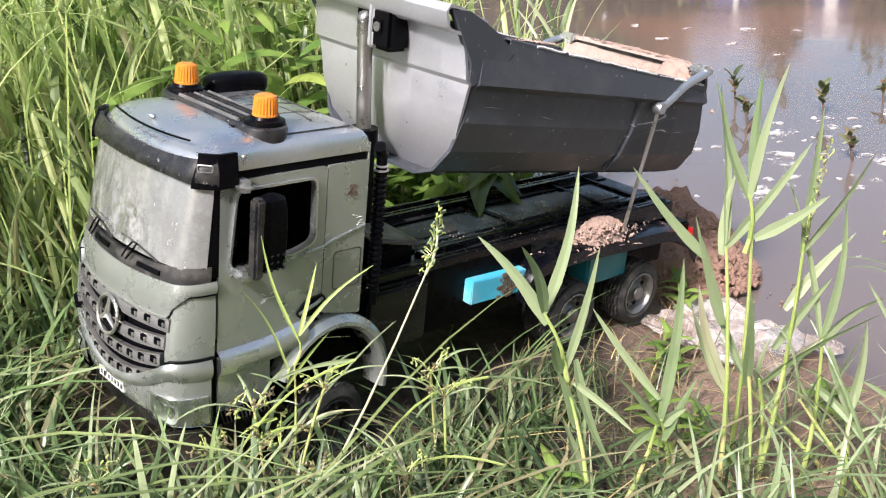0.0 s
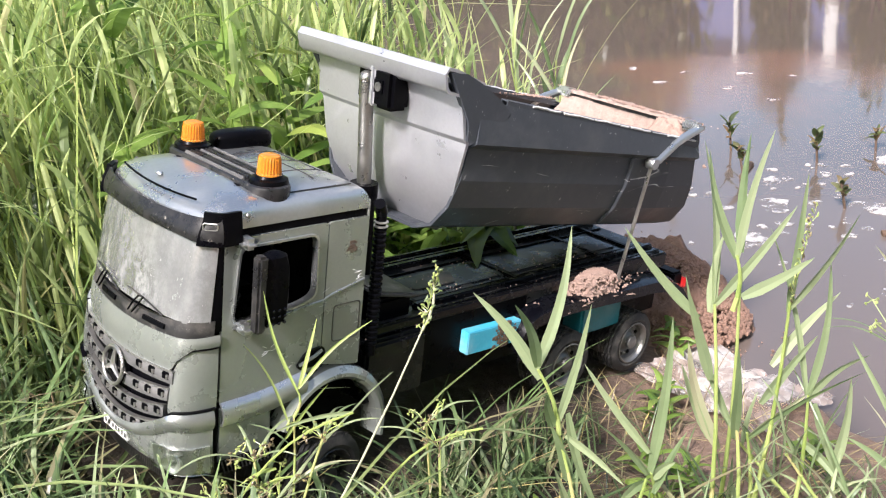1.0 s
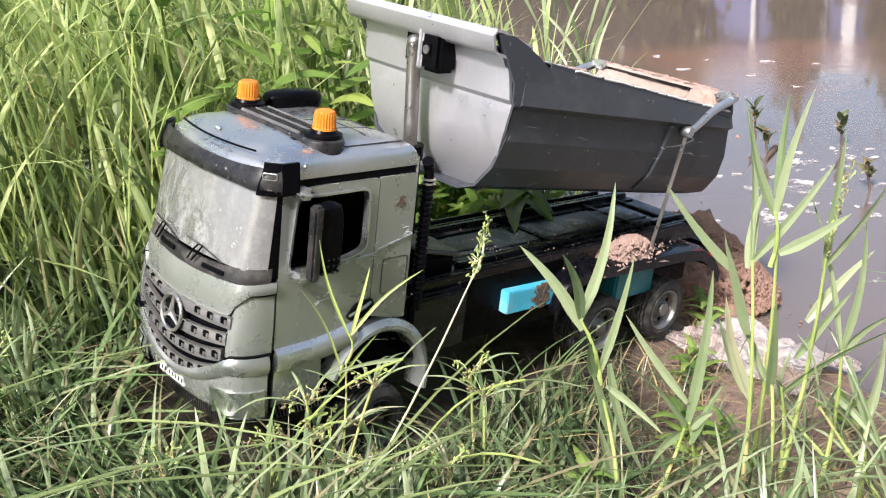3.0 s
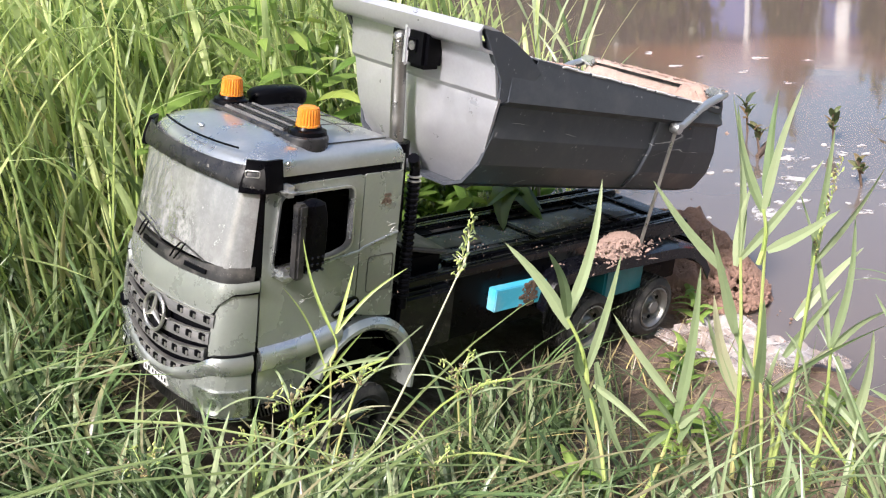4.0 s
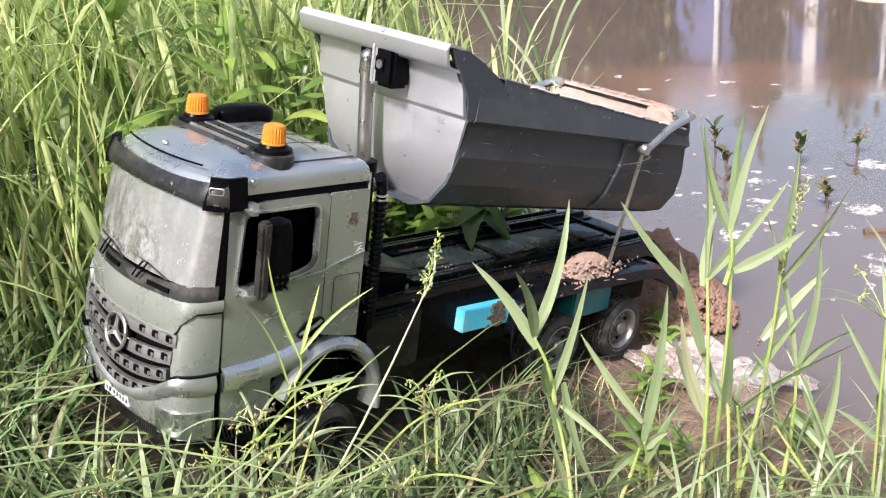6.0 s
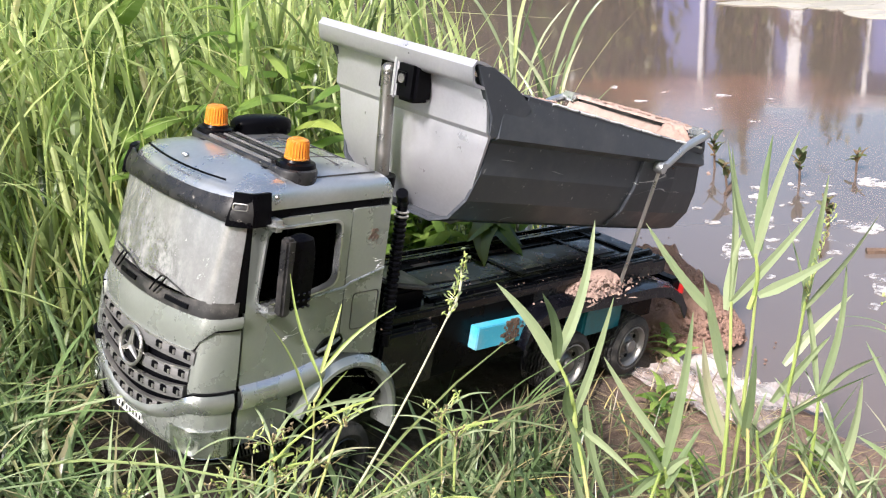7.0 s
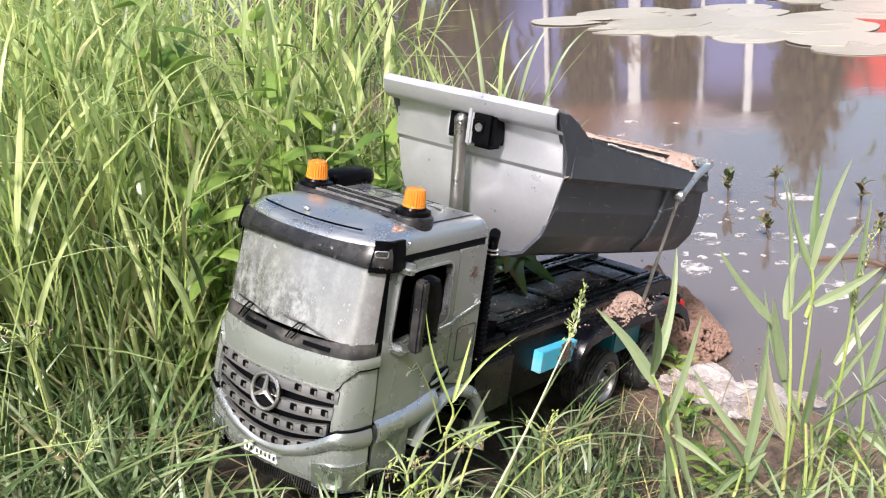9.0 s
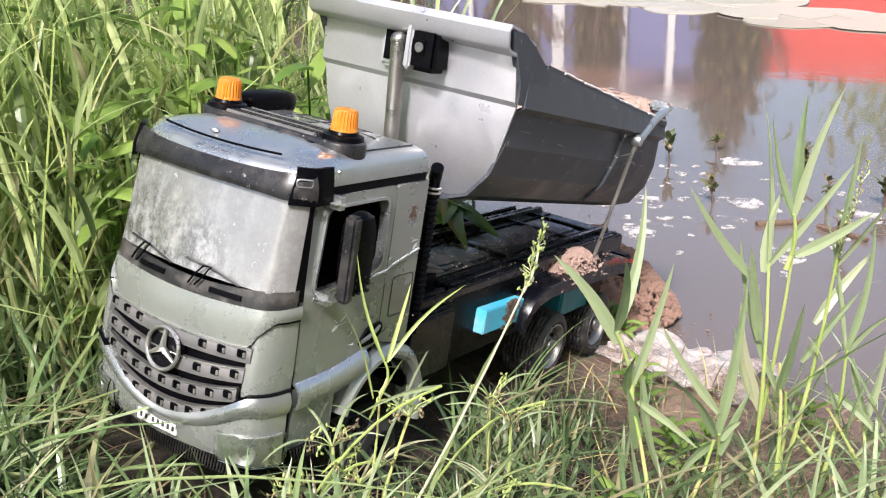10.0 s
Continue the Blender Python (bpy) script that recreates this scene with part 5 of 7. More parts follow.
grass_field("far_grass", scatter(5200, -3.2, 0.2, -3.2, -0.9, lambda x, y: dry(x, y)), 0.2, 0.55, 0.005, 0.013, GRASS, "tall pale green grass further along the bank", 0.3, 0.55, 6)
# dark blade colour stands in for shade under the tall grass
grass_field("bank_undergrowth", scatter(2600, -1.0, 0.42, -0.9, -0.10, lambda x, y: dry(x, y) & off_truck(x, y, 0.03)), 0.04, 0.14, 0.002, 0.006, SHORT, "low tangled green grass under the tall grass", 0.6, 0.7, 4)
# low grass in front of and beside the truck


def tufts(n, each, size, *area):
    """Feet of blades gathered in tufts."""
    c = scatter(n, *area)
    return np.repeat(c, each, 0) + rng.normal(0, size, (n * each, 2))


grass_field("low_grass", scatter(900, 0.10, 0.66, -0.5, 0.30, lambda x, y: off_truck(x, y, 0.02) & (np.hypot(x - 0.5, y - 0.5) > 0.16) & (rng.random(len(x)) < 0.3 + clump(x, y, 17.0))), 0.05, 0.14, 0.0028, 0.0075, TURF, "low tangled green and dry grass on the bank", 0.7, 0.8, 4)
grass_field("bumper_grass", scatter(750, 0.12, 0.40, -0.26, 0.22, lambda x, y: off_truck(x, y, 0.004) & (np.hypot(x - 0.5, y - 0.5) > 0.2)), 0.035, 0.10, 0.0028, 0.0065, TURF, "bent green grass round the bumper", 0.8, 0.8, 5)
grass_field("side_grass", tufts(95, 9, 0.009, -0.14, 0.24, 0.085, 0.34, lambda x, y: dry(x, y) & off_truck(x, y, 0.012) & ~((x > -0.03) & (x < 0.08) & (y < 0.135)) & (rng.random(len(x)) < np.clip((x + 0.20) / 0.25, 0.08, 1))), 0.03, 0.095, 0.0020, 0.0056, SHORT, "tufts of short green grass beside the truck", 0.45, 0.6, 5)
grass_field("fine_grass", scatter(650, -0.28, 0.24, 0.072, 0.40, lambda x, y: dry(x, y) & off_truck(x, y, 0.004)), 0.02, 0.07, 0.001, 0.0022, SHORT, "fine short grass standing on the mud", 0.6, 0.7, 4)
grass_field("mat_of_straw", scatter(1500, -0.34, 0.5, 0.08, 0.44, lambda x, y: dry(x, y)), 0.02, 0.07, 0.0006, 0.0016, STRAW, "dry straw lying on the mud", 1.6, 1.0, 4)
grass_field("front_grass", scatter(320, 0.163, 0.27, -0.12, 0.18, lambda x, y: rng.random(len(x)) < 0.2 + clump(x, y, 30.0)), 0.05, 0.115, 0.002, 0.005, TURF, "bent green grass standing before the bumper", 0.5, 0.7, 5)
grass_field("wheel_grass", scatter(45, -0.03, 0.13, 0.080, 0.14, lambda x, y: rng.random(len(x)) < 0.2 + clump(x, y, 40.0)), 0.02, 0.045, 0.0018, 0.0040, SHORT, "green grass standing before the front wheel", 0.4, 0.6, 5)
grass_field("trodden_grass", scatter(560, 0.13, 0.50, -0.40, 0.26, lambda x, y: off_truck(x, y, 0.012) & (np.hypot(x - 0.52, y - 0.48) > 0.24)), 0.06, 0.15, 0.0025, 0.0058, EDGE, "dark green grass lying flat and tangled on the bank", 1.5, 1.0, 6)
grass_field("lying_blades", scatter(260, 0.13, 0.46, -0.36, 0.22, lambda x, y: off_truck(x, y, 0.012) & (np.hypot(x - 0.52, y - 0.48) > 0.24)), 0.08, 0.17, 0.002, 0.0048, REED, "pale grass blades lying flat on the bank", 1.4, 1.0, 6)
# shade close beside the truck is carried by the blade colour
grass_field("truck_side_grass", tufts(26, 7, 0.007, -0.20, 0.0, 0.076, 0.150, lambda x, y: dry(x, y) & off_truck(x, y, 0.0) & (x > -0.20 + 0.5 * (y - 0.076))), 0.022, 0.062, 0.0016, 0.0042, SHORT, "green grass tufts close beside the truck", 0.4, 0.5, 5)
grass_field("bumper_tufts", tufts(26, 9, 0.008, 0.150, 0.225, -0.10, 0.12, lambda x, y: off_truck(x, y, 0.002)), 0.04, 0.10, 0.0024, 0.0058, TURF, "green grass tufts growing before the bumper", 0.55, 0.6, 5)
pts = scatter(14, -0.15, -0.05, 0.064, 0.085, lambda x, y: x < 0)
n = len(pts)
v, f = blades(np.column_stack([pts, bank(pts[:, 0], pts[:, 1]) + 0.004]), rng.uniform(0.05, 0.085, n), rng.uniform(0.0018, 0.0036, n), rng.normal(math.pi, 0.35, n), rng.uniform(0.8, 1.3, n), rng.uniform(0.4, 0.9, n), 6)
mesh_thing("flattened_grass", v.tolist(), f.tolist(), SHORT, "long green grass blades lying along the truck", "grass", kind="stuff")
# the bank goes on round about
grass_field("bank_grass", scatter(9000, -0.6, 3.6, -3.2, 3.4, lambda x, y: dry(x, y) & (np.hypot(x - 0.45, y - 0.5) > 0.75) & ((y > 0.7) | (x > 0.42)) & (rng.random(len(x)) < 0.2 + clump(x, y, 3.0))), 0.05, 0.2, 0.006, 0.014, TURF, "grass growing over the muddy bank", 0.5, 0.6, 4)
# the front of the tall grass, with shade put into a darker green
grass_field("edge_grass", scatter(560, -0.36, 0.42, -0.30, -0.115, lambda x, y: off_truck(x, y, 0.03) & (rng.random(len(x)) < 0.3 + clump(x, y, 15.0))), 0.06, 0.20, 0.0022, 0.0058, EDGE, "green grass at the front of the tall grass, coloured as shaded", 0.3, 0.45, 6)
pts = scatter(200, 0.146, 0.178, -0.075, 0.075, lambda x, y: x > 0)
n = len(pts)
v, f = blades(np.column_stack([pts, bank(pts[:, 0], pts[:, 1]) - 0.003]), rng.uniform(0.03, 0.06, n), rng.uniform(0.002, 0.0045, n), rng.normal(0, 0.8, n), rng.uniform(0.3, 0.9, n), rng.uniform(0.2, 0.9, n), 5)
mesh_thing("pressed_grass", v.tolist(), f.tolist(), TURF, "grass pressed down before the bumper", "grass", kind="stuff")
grass_field("outer_grass", scatter(6000, 0.6, 9.0, -9.0, 3.2, lambda x, y: ((x > 3.4) | (y < -3.0)) & (rng.random(len(x)) < 0.15 + clump(x, y, 2.0))), 0.08, 0.25, 0.01, 0.022, TURF, "grass scattered further over the bank", 0.5, 0.6, 3)
grass_field("dead_litter", scatter(1700, 0.10, 0.62, -0.5, 0.26, lambda x, y: off_truck(x, y, 0.01)), 0.02, 0.075, 0.001, 0.003, STRAW, "brown dead grass lying under the green grass", 1.5, 1.0, 4)

# ---- far shore, seen in the water's reflections ----


def slab(name, lo, hi, mat, label, category, bevel=0.05):
    bm = boxes((lo, hi, bevel))
    me = bpy.data.meshes.new(name)
    bm.to_mesh(me)
    bm.free()
    me.materials.append(mat)
    return tagged(new(name, me), label, category)


far_wall = material("blue_grey_wall", dusty((0.11, 0.13, 0.28), 0.7, amount=0.3, spots=0.4, fine=3.0))
white_wall = material("white_wall", dusty((0.6, 0.6, 0.6), 0.7, amount=0.2, spots=0.4, fine=3.0))
red_cloth = material("red_cloth", dusty((0.5, 0.03, 0.02), 0.6, amount=0.05, spots=0.5, fine=3.0))
# the wall stands 18 m off; its local x runs along it
def shore_x(az, dist=18.0):
    """Along-wall place of a bearing."""
    return dist * math.tan(radians(az - 207.0))


house = slab("far_building", (shore_x(198.0), -4.0, 0.0), (shore_x(216.0), 0.0, 3.35), far_wall, "long blue-grey building on the far shore with white columns", "building")
HOUSE_POSE = Matrix.Translation((18 * math.cos(radians(207)), 18 * math.sin(radians(207)), -0.1)) @ Matrix.Rotation(radians(207 + 90), 4, "Z")
house.matrix_world = HOUSE_POSE
for az, w in ((211.2, 0.07), (207.7, 0.16), (206.3, 0.2), (203.0, 0.06), (200.5, 0.12), (213.8, 0.06)):
    x = shore_x(az)
    part("column", boxes(((x, 0.02, 0.0), (x + w, 0.35, 3.3), 0.02)), white_wall, house)
part("roof", boxes(((shore_x(197.8), -4.2, 3.35), (shore_x(216.2), 0.4, 3.45), 0.03)), white_wall, house)
awning = slab("red_awning", (-1.9, -1.0, 0.9), (1.9, 1.0, 2.6), red_cloth, "red awning standing on the far shore", "awning")
awning.matrix_world = Matrix.Translation((17 * math.cos(radians(189.8)), 17 * math.sin(radians(189.8)), -0.1)) @ Matrix.Rotation(radians(190.5 + 90), 4, "Z")
for x in (-1.8, 1.8):
    for y in (-0.9, 0.9):
        part("pole", boxes(((x - 0.04, y - 0.04, 0.0), (x + 0.04, y + 0.04, 0.92), 0.01)), white_wall, awning)


def offscreen_tree(x, y, height, seed, wide=0.28, dark=False):
    r = np.random.default_rng(seed)
    tree = new("offscreen_tree")
    tree.location = (x, y, -0.1)
    tagged(tree, "leafy green tree out of view, for reflections and skylight", "tree", "trees round the pond")
    bm = bmesh.new()
    top = Vector((r.normal(0, 0.1), r.normal(0, 0.1), height * 0.6))
    tube(bm, (0, 0, 0), top, 0.14, 10, 0.06)
    for k in range(6):
        a = r.uniform(0, math.tau)
        tube(bm, top * r.uniform(0.5, 0.95), top + Vector((math.cos(a) * height * 0.3, math.sin(a) * height * 0.3, height * r.uniform(0.0, 0.3))), 0.05, 6, 0.015)
    part("trunk", bm, MUD, tree)
    n = 2200
    p = r.normal(0, 1, (n, 3)) * np.array([wide, wide, 0.2]) * height + np.array([0, 0, height * 0.7])
    v, f = blades(p, height * r.uniform(0.05, 0.11, n), height * r.uniform(0.022, 0.045, n), r.uniform(0, math.tau, n), r.uniform(0.2, 1.0, n), r.uniform(0, 1, n), 2)
    mesh_thing("crown", v.tolist(), f.tolist(), DARKLEAF if dark else LEAF, "", "", parent=tree)


for k, (az, dist, h) in enumerate(((236, 17, 4.2), (230, 17, 4.0), (225, 16.5, 3.8), (184, 18, 4.0), (178, 19, 4.4), (243, 18, 4.4))):
    offscreen_tree(dist * math.cos(radians(az)), dist * math.sin(radians(az)), h, 40 + k)
for k, (az, h, wide) in enumerate(((221.0, 3.7, 0.16), (218.4, 3.5, 0.14), (216.2, 3.1, 0.11), (209.0, 2.9, 0.05), (204.4, 2.6, 0.05), (197.3, 3.0, 0.06), (223.8, 3.8, 0.16), (227.0, 4.0, 0.16))):
    offscreen_tree(15.4 * math.cos(radians(az)), 15.4 * math.sin(radians(az)), h, 60 + k, wide, True)
bm = bmesh.new()
sheet(bm, [[Vector((d * math.cos(radians(a)), d * math.sin(radians(a)), z)) for d, z in ((14.2, WZ - 0.1), (14.6, -0.02), (15.2, -0.09), (22.0, -0.09), (45.0, -0.05))] for a in range(168, 262, 3)], -0.3)
me = bpy.data.meshes.new("far_bank")
bm.to_mesh(me)
bm.free()
me.materials.append(MUD)
tagged(new("far_bank", me), "low muddy bank on the far side of the water", "ground", kind="structure")
# unseen trees added behind the camera to cut skylight and darken reflections
for k, (az, dist, h) in enumerate(((28, 5.5, 1.5), (42, 4.6, 1.6), (58, 4.2, 1.7), (74, 4.4, 1.6), (90, 4.0, 1.6), (106, 4.6, 1.7), (122, 5.0, 1.6), (66, 5.8, 2.2), (98, 5.9, 2.2))):
    offscreen_tree(dist * math.cos(radians(az)), dist * math.sin(radians(az)), h, 70 + k)


# ---- plants one can tell apart ----
def strip(foot, tip, width, sideways, bow=0.0, segs=9):
    """One long leaf from foot to tip: it bows, tapers to a point and is folded along the middle."""
    foot, tip = Vector(foot), Vector(tip)
    along = tip - foot
    side = Vector(sideways)
    side = (side - along.normalized() * side.dot(along.normalized())).normalized()
    out = along.normalized().cross(side)
    v, f = [], []
    twist = 0.7 * math.sin(917.0 * tip.x + 533.0 * tip.y + 271.0 * tip.z)
    sway = 0.05 * math.sin(613.0 * tip.y + 377.0 * tip.z) * along.length
    for k in range(segs + 1):
        t = k / segs
        w = width * (0.42 + 0.58 * min(1, t * 5)) * 1.08 * (1 - t) ** 0.62 + 0.0002
        c = foot + along * t + (Vector((0, 0, 1)) * 0.8 + out * 0.4) * bow * math.sin(math.pi * t) * along.length + side * sway * math.sin(math.pi * t)
        s2 = side * math.cos(twist * t) + out * math.sin(twist * t)
        o2 = out * math.cos(twist * t) - side * math.sin(twist * t)
        v += [c - s2 * w / 2, c + o2 * w * 0.17, c + s2 * w / 2]
    for k in range(segs):
        a = 3 * k
        f += [(a, a + 1, a + 4, a + 3), (a + 1, a + 2, a + 5, a + 4)]
    return v, f


def leaf_part(name, foot, tip, width, sideways, mat, parent, bow=0.04):
    v, f = strip(foot, tip, width, sideways, bow)
    return mesh_thing(name, [tuple(p) for p in v], f, mat, "", "", parent=parent, smooth=False)


def reed_plant(x, y, facing, stems, leaves, label, r, width=0.0062, mat=REED, stem_r=0.0018, stem_mat=STEM):
    """Stems and leaves lie near a plane through (x, y): pairs (along, height) of foot and tip."""
    n = Vector((math.cos(radians(facing)), math.sin(radians(facing)), 0))
    right = Vector((-n.y, n.x, 0))
    plant = new("reed_grass")
    tagged(plant, label, "grass plant", "reed grass by the water")
    o = Vector((x, y, 0))
    for a0, z0, a1, z1 in stems:
        bm = bmesh.new()
        low = o + right * a0 + n * (float(r.normal(0, 0.01)) if z0 < 0.06 else 0.0)
        ground_z = float(bank(low.x, low.y)) - 0.004
        top = o + right * a1 + Vector((0, 0, z1))
        low.z = ground_z if z0 < 0.06 else z0
        mids = [low.lerp(top, t) + right * (0.003 * math.sin(math.pi * t)) for t in (0, 0.25, 0.5, 0.75, 1)]
        for p, q, k in zip(mids, mids[1:], range(4)):
            tube(bm, p, q, stem_r * (1 - 0.12 * k), 7, stem_r * (1 - 0.12 * (k + 1)))
        part("stem", bm, stem_mat, plant)
    for a0, z0, a1, z1 in leaves:
        foot = o + right * a0 + Vector((0, 0, z0))
        tip = o + right * a1 + Vector((0, 0, z1)) + n * float(r.normal(0, 0.012))
        side = (right * (z1 - z0) - Vector((0, 0, 1)) * (a1 - a0)).normalized() + n * float(r.uniform(-0.6, 0.6))
        leaf_part("leaf", foot, tip, width * float(r.uniform(0.65, 1.15)), side, mat, plant, float(r.uniform(0.0, 0.05)))
    return plant


r = np.random.default_rng(3)
reed_plant(-0.068, 0.205, 41, [(0.010, -0.022, 0.000, 0.060), (0.000, 0.061, -0.011, 0.107)],
           [(-0.012, 0.107, 0.013, 0.188), (-0.001, 0.068, 0.023, 0.148), (-0.011, 0.108, -0.020, 0.168), (-0.010, 0.100, -0.048, 0.156), (0.006, 0.076, 0.029, -0.012), (-0.003, 0.066, -0.005, 0.100), (0.005, 0.027, -0.005, 0.073), (0.004, 0.060, 0.039, 0.031), (0.009, -0.017, -0.004, 0.044)],
           "pale green reed grass with a yellow stem beside the truck", r, 0.0082)
reed_plant(-0.102, 0.251, 36, [(0.001, -0.019, -0.001, 0.035), (-0.033, -0.024, -0.004, 0.031)],
           [(-0.002, 0.034, 0.013, 0.137), (-0.000, 0.031, 0.014, 0.040), (-0.003, 0.033, -0.043, 0.087), (-0.002, 0.049, -0.040, 0.109), (-0.004, 0.029, -0.026, 0.000), (0.001, -0.005, 0.025, 0.017), (-0.000, 0.020, 0.021, 0.058)],
           "small pale green reed grass with short leaves on mud", r, 0.0078)
reed_plant(-0.164, 0.255, 32, [(0.013, -0.051, 0.012, 0.059), (-0.004, -0.040, -0.001, 0.129), (0.001, 0.0, 0.014, 0.143), (0.010, 0.125, 0.012, 0.162)],
           [(0.012, 0.038, -0.019, 0.146), (-0.001, 0.129, -0.008, 0.231), (-0.001, 0.128, 0.046, 0.194), (0.012, 0.160, 0.032, 0.243), (0.012, 0.160, -0.005, 0.228), (0.014, 0.164, 0.019, 0.234), (-0.011, 0.119, -0.055, 0.182), (-0.003, 0.075, -0.017, 0.146), (-0.004, 0.032, -0.021, 0.088), (0.002, 0.024, -0.017, 0.103), (0.012, 0.033, 0.014, 0.114), (-0.004, 0.123, 0.005, 0.177), (0.015, 0.134, 0.056, 0.167)],
           "tall pale green reed grass with long pointed leaves on mud", r, 0.0078)
shore_reed = reed_plant(-0.182, 0.270, 30, [(-0.002, -0.051, -0.002, 0.034), (-0.002, 0.0, 0.022, 0.129), (0.024, -0.034, 0.035, 0.065), (0.048, -0.049, 0.052, 0.009)],
           [(0.021, 0.122, 0.030, 0.212), (0.022, 0.124, 0.059, 0.191), (0.034, 0.065, 0.009, 0.175), (0.035, 0.065, 0.045, 0.155), (-0.002, 0.029, 0.068, 0.087), (-0.002, 0.029, 0.036, 0.059), (0.006, 0.056, 0.039, 0.107), (0.012, 0.084, 0.052, 0.129), (0.035, 0.063, 0.071, 0.093), (-0.001, -0.014, 0.074, 0.041), (0.030, 0.033, 0.063, 0.002), (0.039, 0.059, 0.060, -0.007), (0.052, 0.009, 0.060, 0.081), (0.053, 0.000, 0.076, 0.007)],
           "tall pale green reed grass with seed stalks at the shore", r, 0.0070)
reed_plant(-0.2, 0.36, 24, [(0.0, 0.0, 0.010, 0.13), (0.03, 0.0, 0.024, 0.11)],
           [(0.010, 0.12, 0.03, 0.19), (0.010, 0.12, -0.02, 0.18), (0.02, 0.09, 0.06, 0.13), (0.0, 0.06, -0.03, 0.11), (0.02, 0.05, 0.05, 0.06), (0.0, 0.03, -0.03, 0.05)],
           "pale green reed grass at the edge of the water", r, 0.005)
stalk = reed_plant(0.036, 0.144, 52, [(-0.052, 0.0, 0.040, 0.150), (0.040, 0.150, 0.049, 0.180)], [], "thin pale grass stalk with a narrow green seed head", r, 0.003, REED, 0.0010, PALE)
reed_plant(0.070, 0.108, 57, [(-0.012, 0.04, 0.008, 0.099), (0.008, 0.099, 0.012, 0.117)],
           [(0.004, 0.097, -0.014, 0.157), (0.012, 0.116, 0.001, 0.179), (0.013, 0.117, 0.029, 0.159), (0.014, 0.118, 0.061, 0.153), (0.001, 0.085, 0.031, 0.105), (-0.007, 0.066, -0.030, 0.062)],
           "thin bright green grass with spread leaves before the door", r, 0.0027, STEM, 0.0011)


def seeds(parent, centre, spread_to, n, size, rr, loose=0.0038, up=0.006, mats=(STRAW, STEM)):
    """A loose head: each seed sits on a fine stalk of its own."""
    for k in range(n):
        axis = Vector(centre).lerp(Vector(spread_to), k / n)
        c = axis + Vector(rr.normal(0, loose, 3).tolist()) + Vector((0, 0, up))
        bm = bmesh.new()
        bmesh.ops.create_icosphere(bm, subdivisions=1, radius=size, matrix=Matrix.Translation(c) @ Matrix.Rotation(float(rr.uniform(0, 3)), 4, "Y") @ Matrix.Diagonal((0.55, 0.55, 1.6, 1)))
        tube(bm, axis, c, 0.0003, 4)
        part("seed", bm, mats[0] if k % 3 else mats[1], parent)


def wild_reed(x, y, h, seed, lean=0.0, n=8, width=0.0046):
    """A reed with a jointed stem; leaves leave it in turn, rise and bend over."""
    q = np.random.default_rng(seed)
    z0 = float(bank(x, y)) - 0.004
    plant = new("reed_grass")
    tagged(plant, "pale green reed grass with a yellow-green stem on mud", "grass plant", "reed grass by the water")
    a0 = q.uniform(0, math.tau)
    low, top = Vector((x, y, z0)), Vector((x + lean * h * math.cos(a0), y + lean * h * math.sin(a0), z0 + h))
    bm = bmesh.new()
    for k in range(5):
        p, t = low.lerp(top, k / 5), low.lerp(top, (k + 1) / 5)
        tube(bm, p, t, 0.0018 - 0.0002 * k, 7, 0.0016 - 0.0002 * k)
        tube(bm, t - (t - p) * 0.06, t, 0.0021 - 0.0002 * k, 7)
    part("stem", bm, STEM, plant)
    for k in range(n):
        t = 0.25 + 0.75 * k / (n - 1)
        foot = low.lerp(top, t)
        a = a0 + (k % 2) * math.pi + q.normal(0, 0.6)
        L = h * q.uniform(0.45, 0.7)
        up = q.uniform(0.55, 1.0) if t > 0.6 else q.uniform(0.2, 0.8)
        tip = foot + Vector((math.cos(a) * L * (1.05 - up * 0.7), math.sin(a) * L * (1.05 - up * 0.7), L * up))
        leaf_part("leaf", foot, tip, width * q.uniform(0.7, 1.1), (-math.sin(a), math.cos(a), 0.15), REED, plant, q.uniform(0.03, 0.16))
    return plant


for k, (x, y, h, lean) in enumerate(((-0.235, 0.385, 0.15, 0.4), (-0.02, 0.40, 0.07, 0.4), (-0.30, 0.43, 0.14, 0.3), (-0.05, 0.325, 0.06, 0.5), (-0.265, 0.345, 0.10, 0.5), (-0.21, 0.335, 0.08, 0.6), (-0.27, 0.40, 0.13, 0.7), (-0.10, 0.345, 0.06, 0.9), (-0.22, 0.30, 0.07, 0.8))):
    wild_reed(x, y, h, 500 + k, lean, 7 + k % 3)


def grass_tuft(x, y, h, seed, n=8, width=0.0058):
    """A tuft of broad bright blades that spread from one foot."""
    q = np.random.default_rng(seed)
    z0 = float(bank(x, y)) - 0.004
    tuft = new("grass_tuft")
    tagged(tuft, "tuft of broad bright green grass blades", "grass plant", "grass tufts by the truck")
    for k in range(n):
        a = k * 2.4 + q.normal(0, 0.4)
        L = h * q.uniform(0.7, 1.25)
        out = q.uniform(0.15, 0.75)
        foot = Vector((x + q.normal(0, 0.004), y + q.normal(0, 0.004), z0))
        tip = foot + Vector((math.cos(a) * L * out, math.sin(a) * L * out, L * (1.05 - 0.6 * out)))
        leaf_part("blade", foot, tip, width * q.uniform(0.65, 1.15), (-math.sin(a), math.cos(a), 0.1), REED if k % 3 else SHORT, tuft, q.uniform(0.03, 0.14))


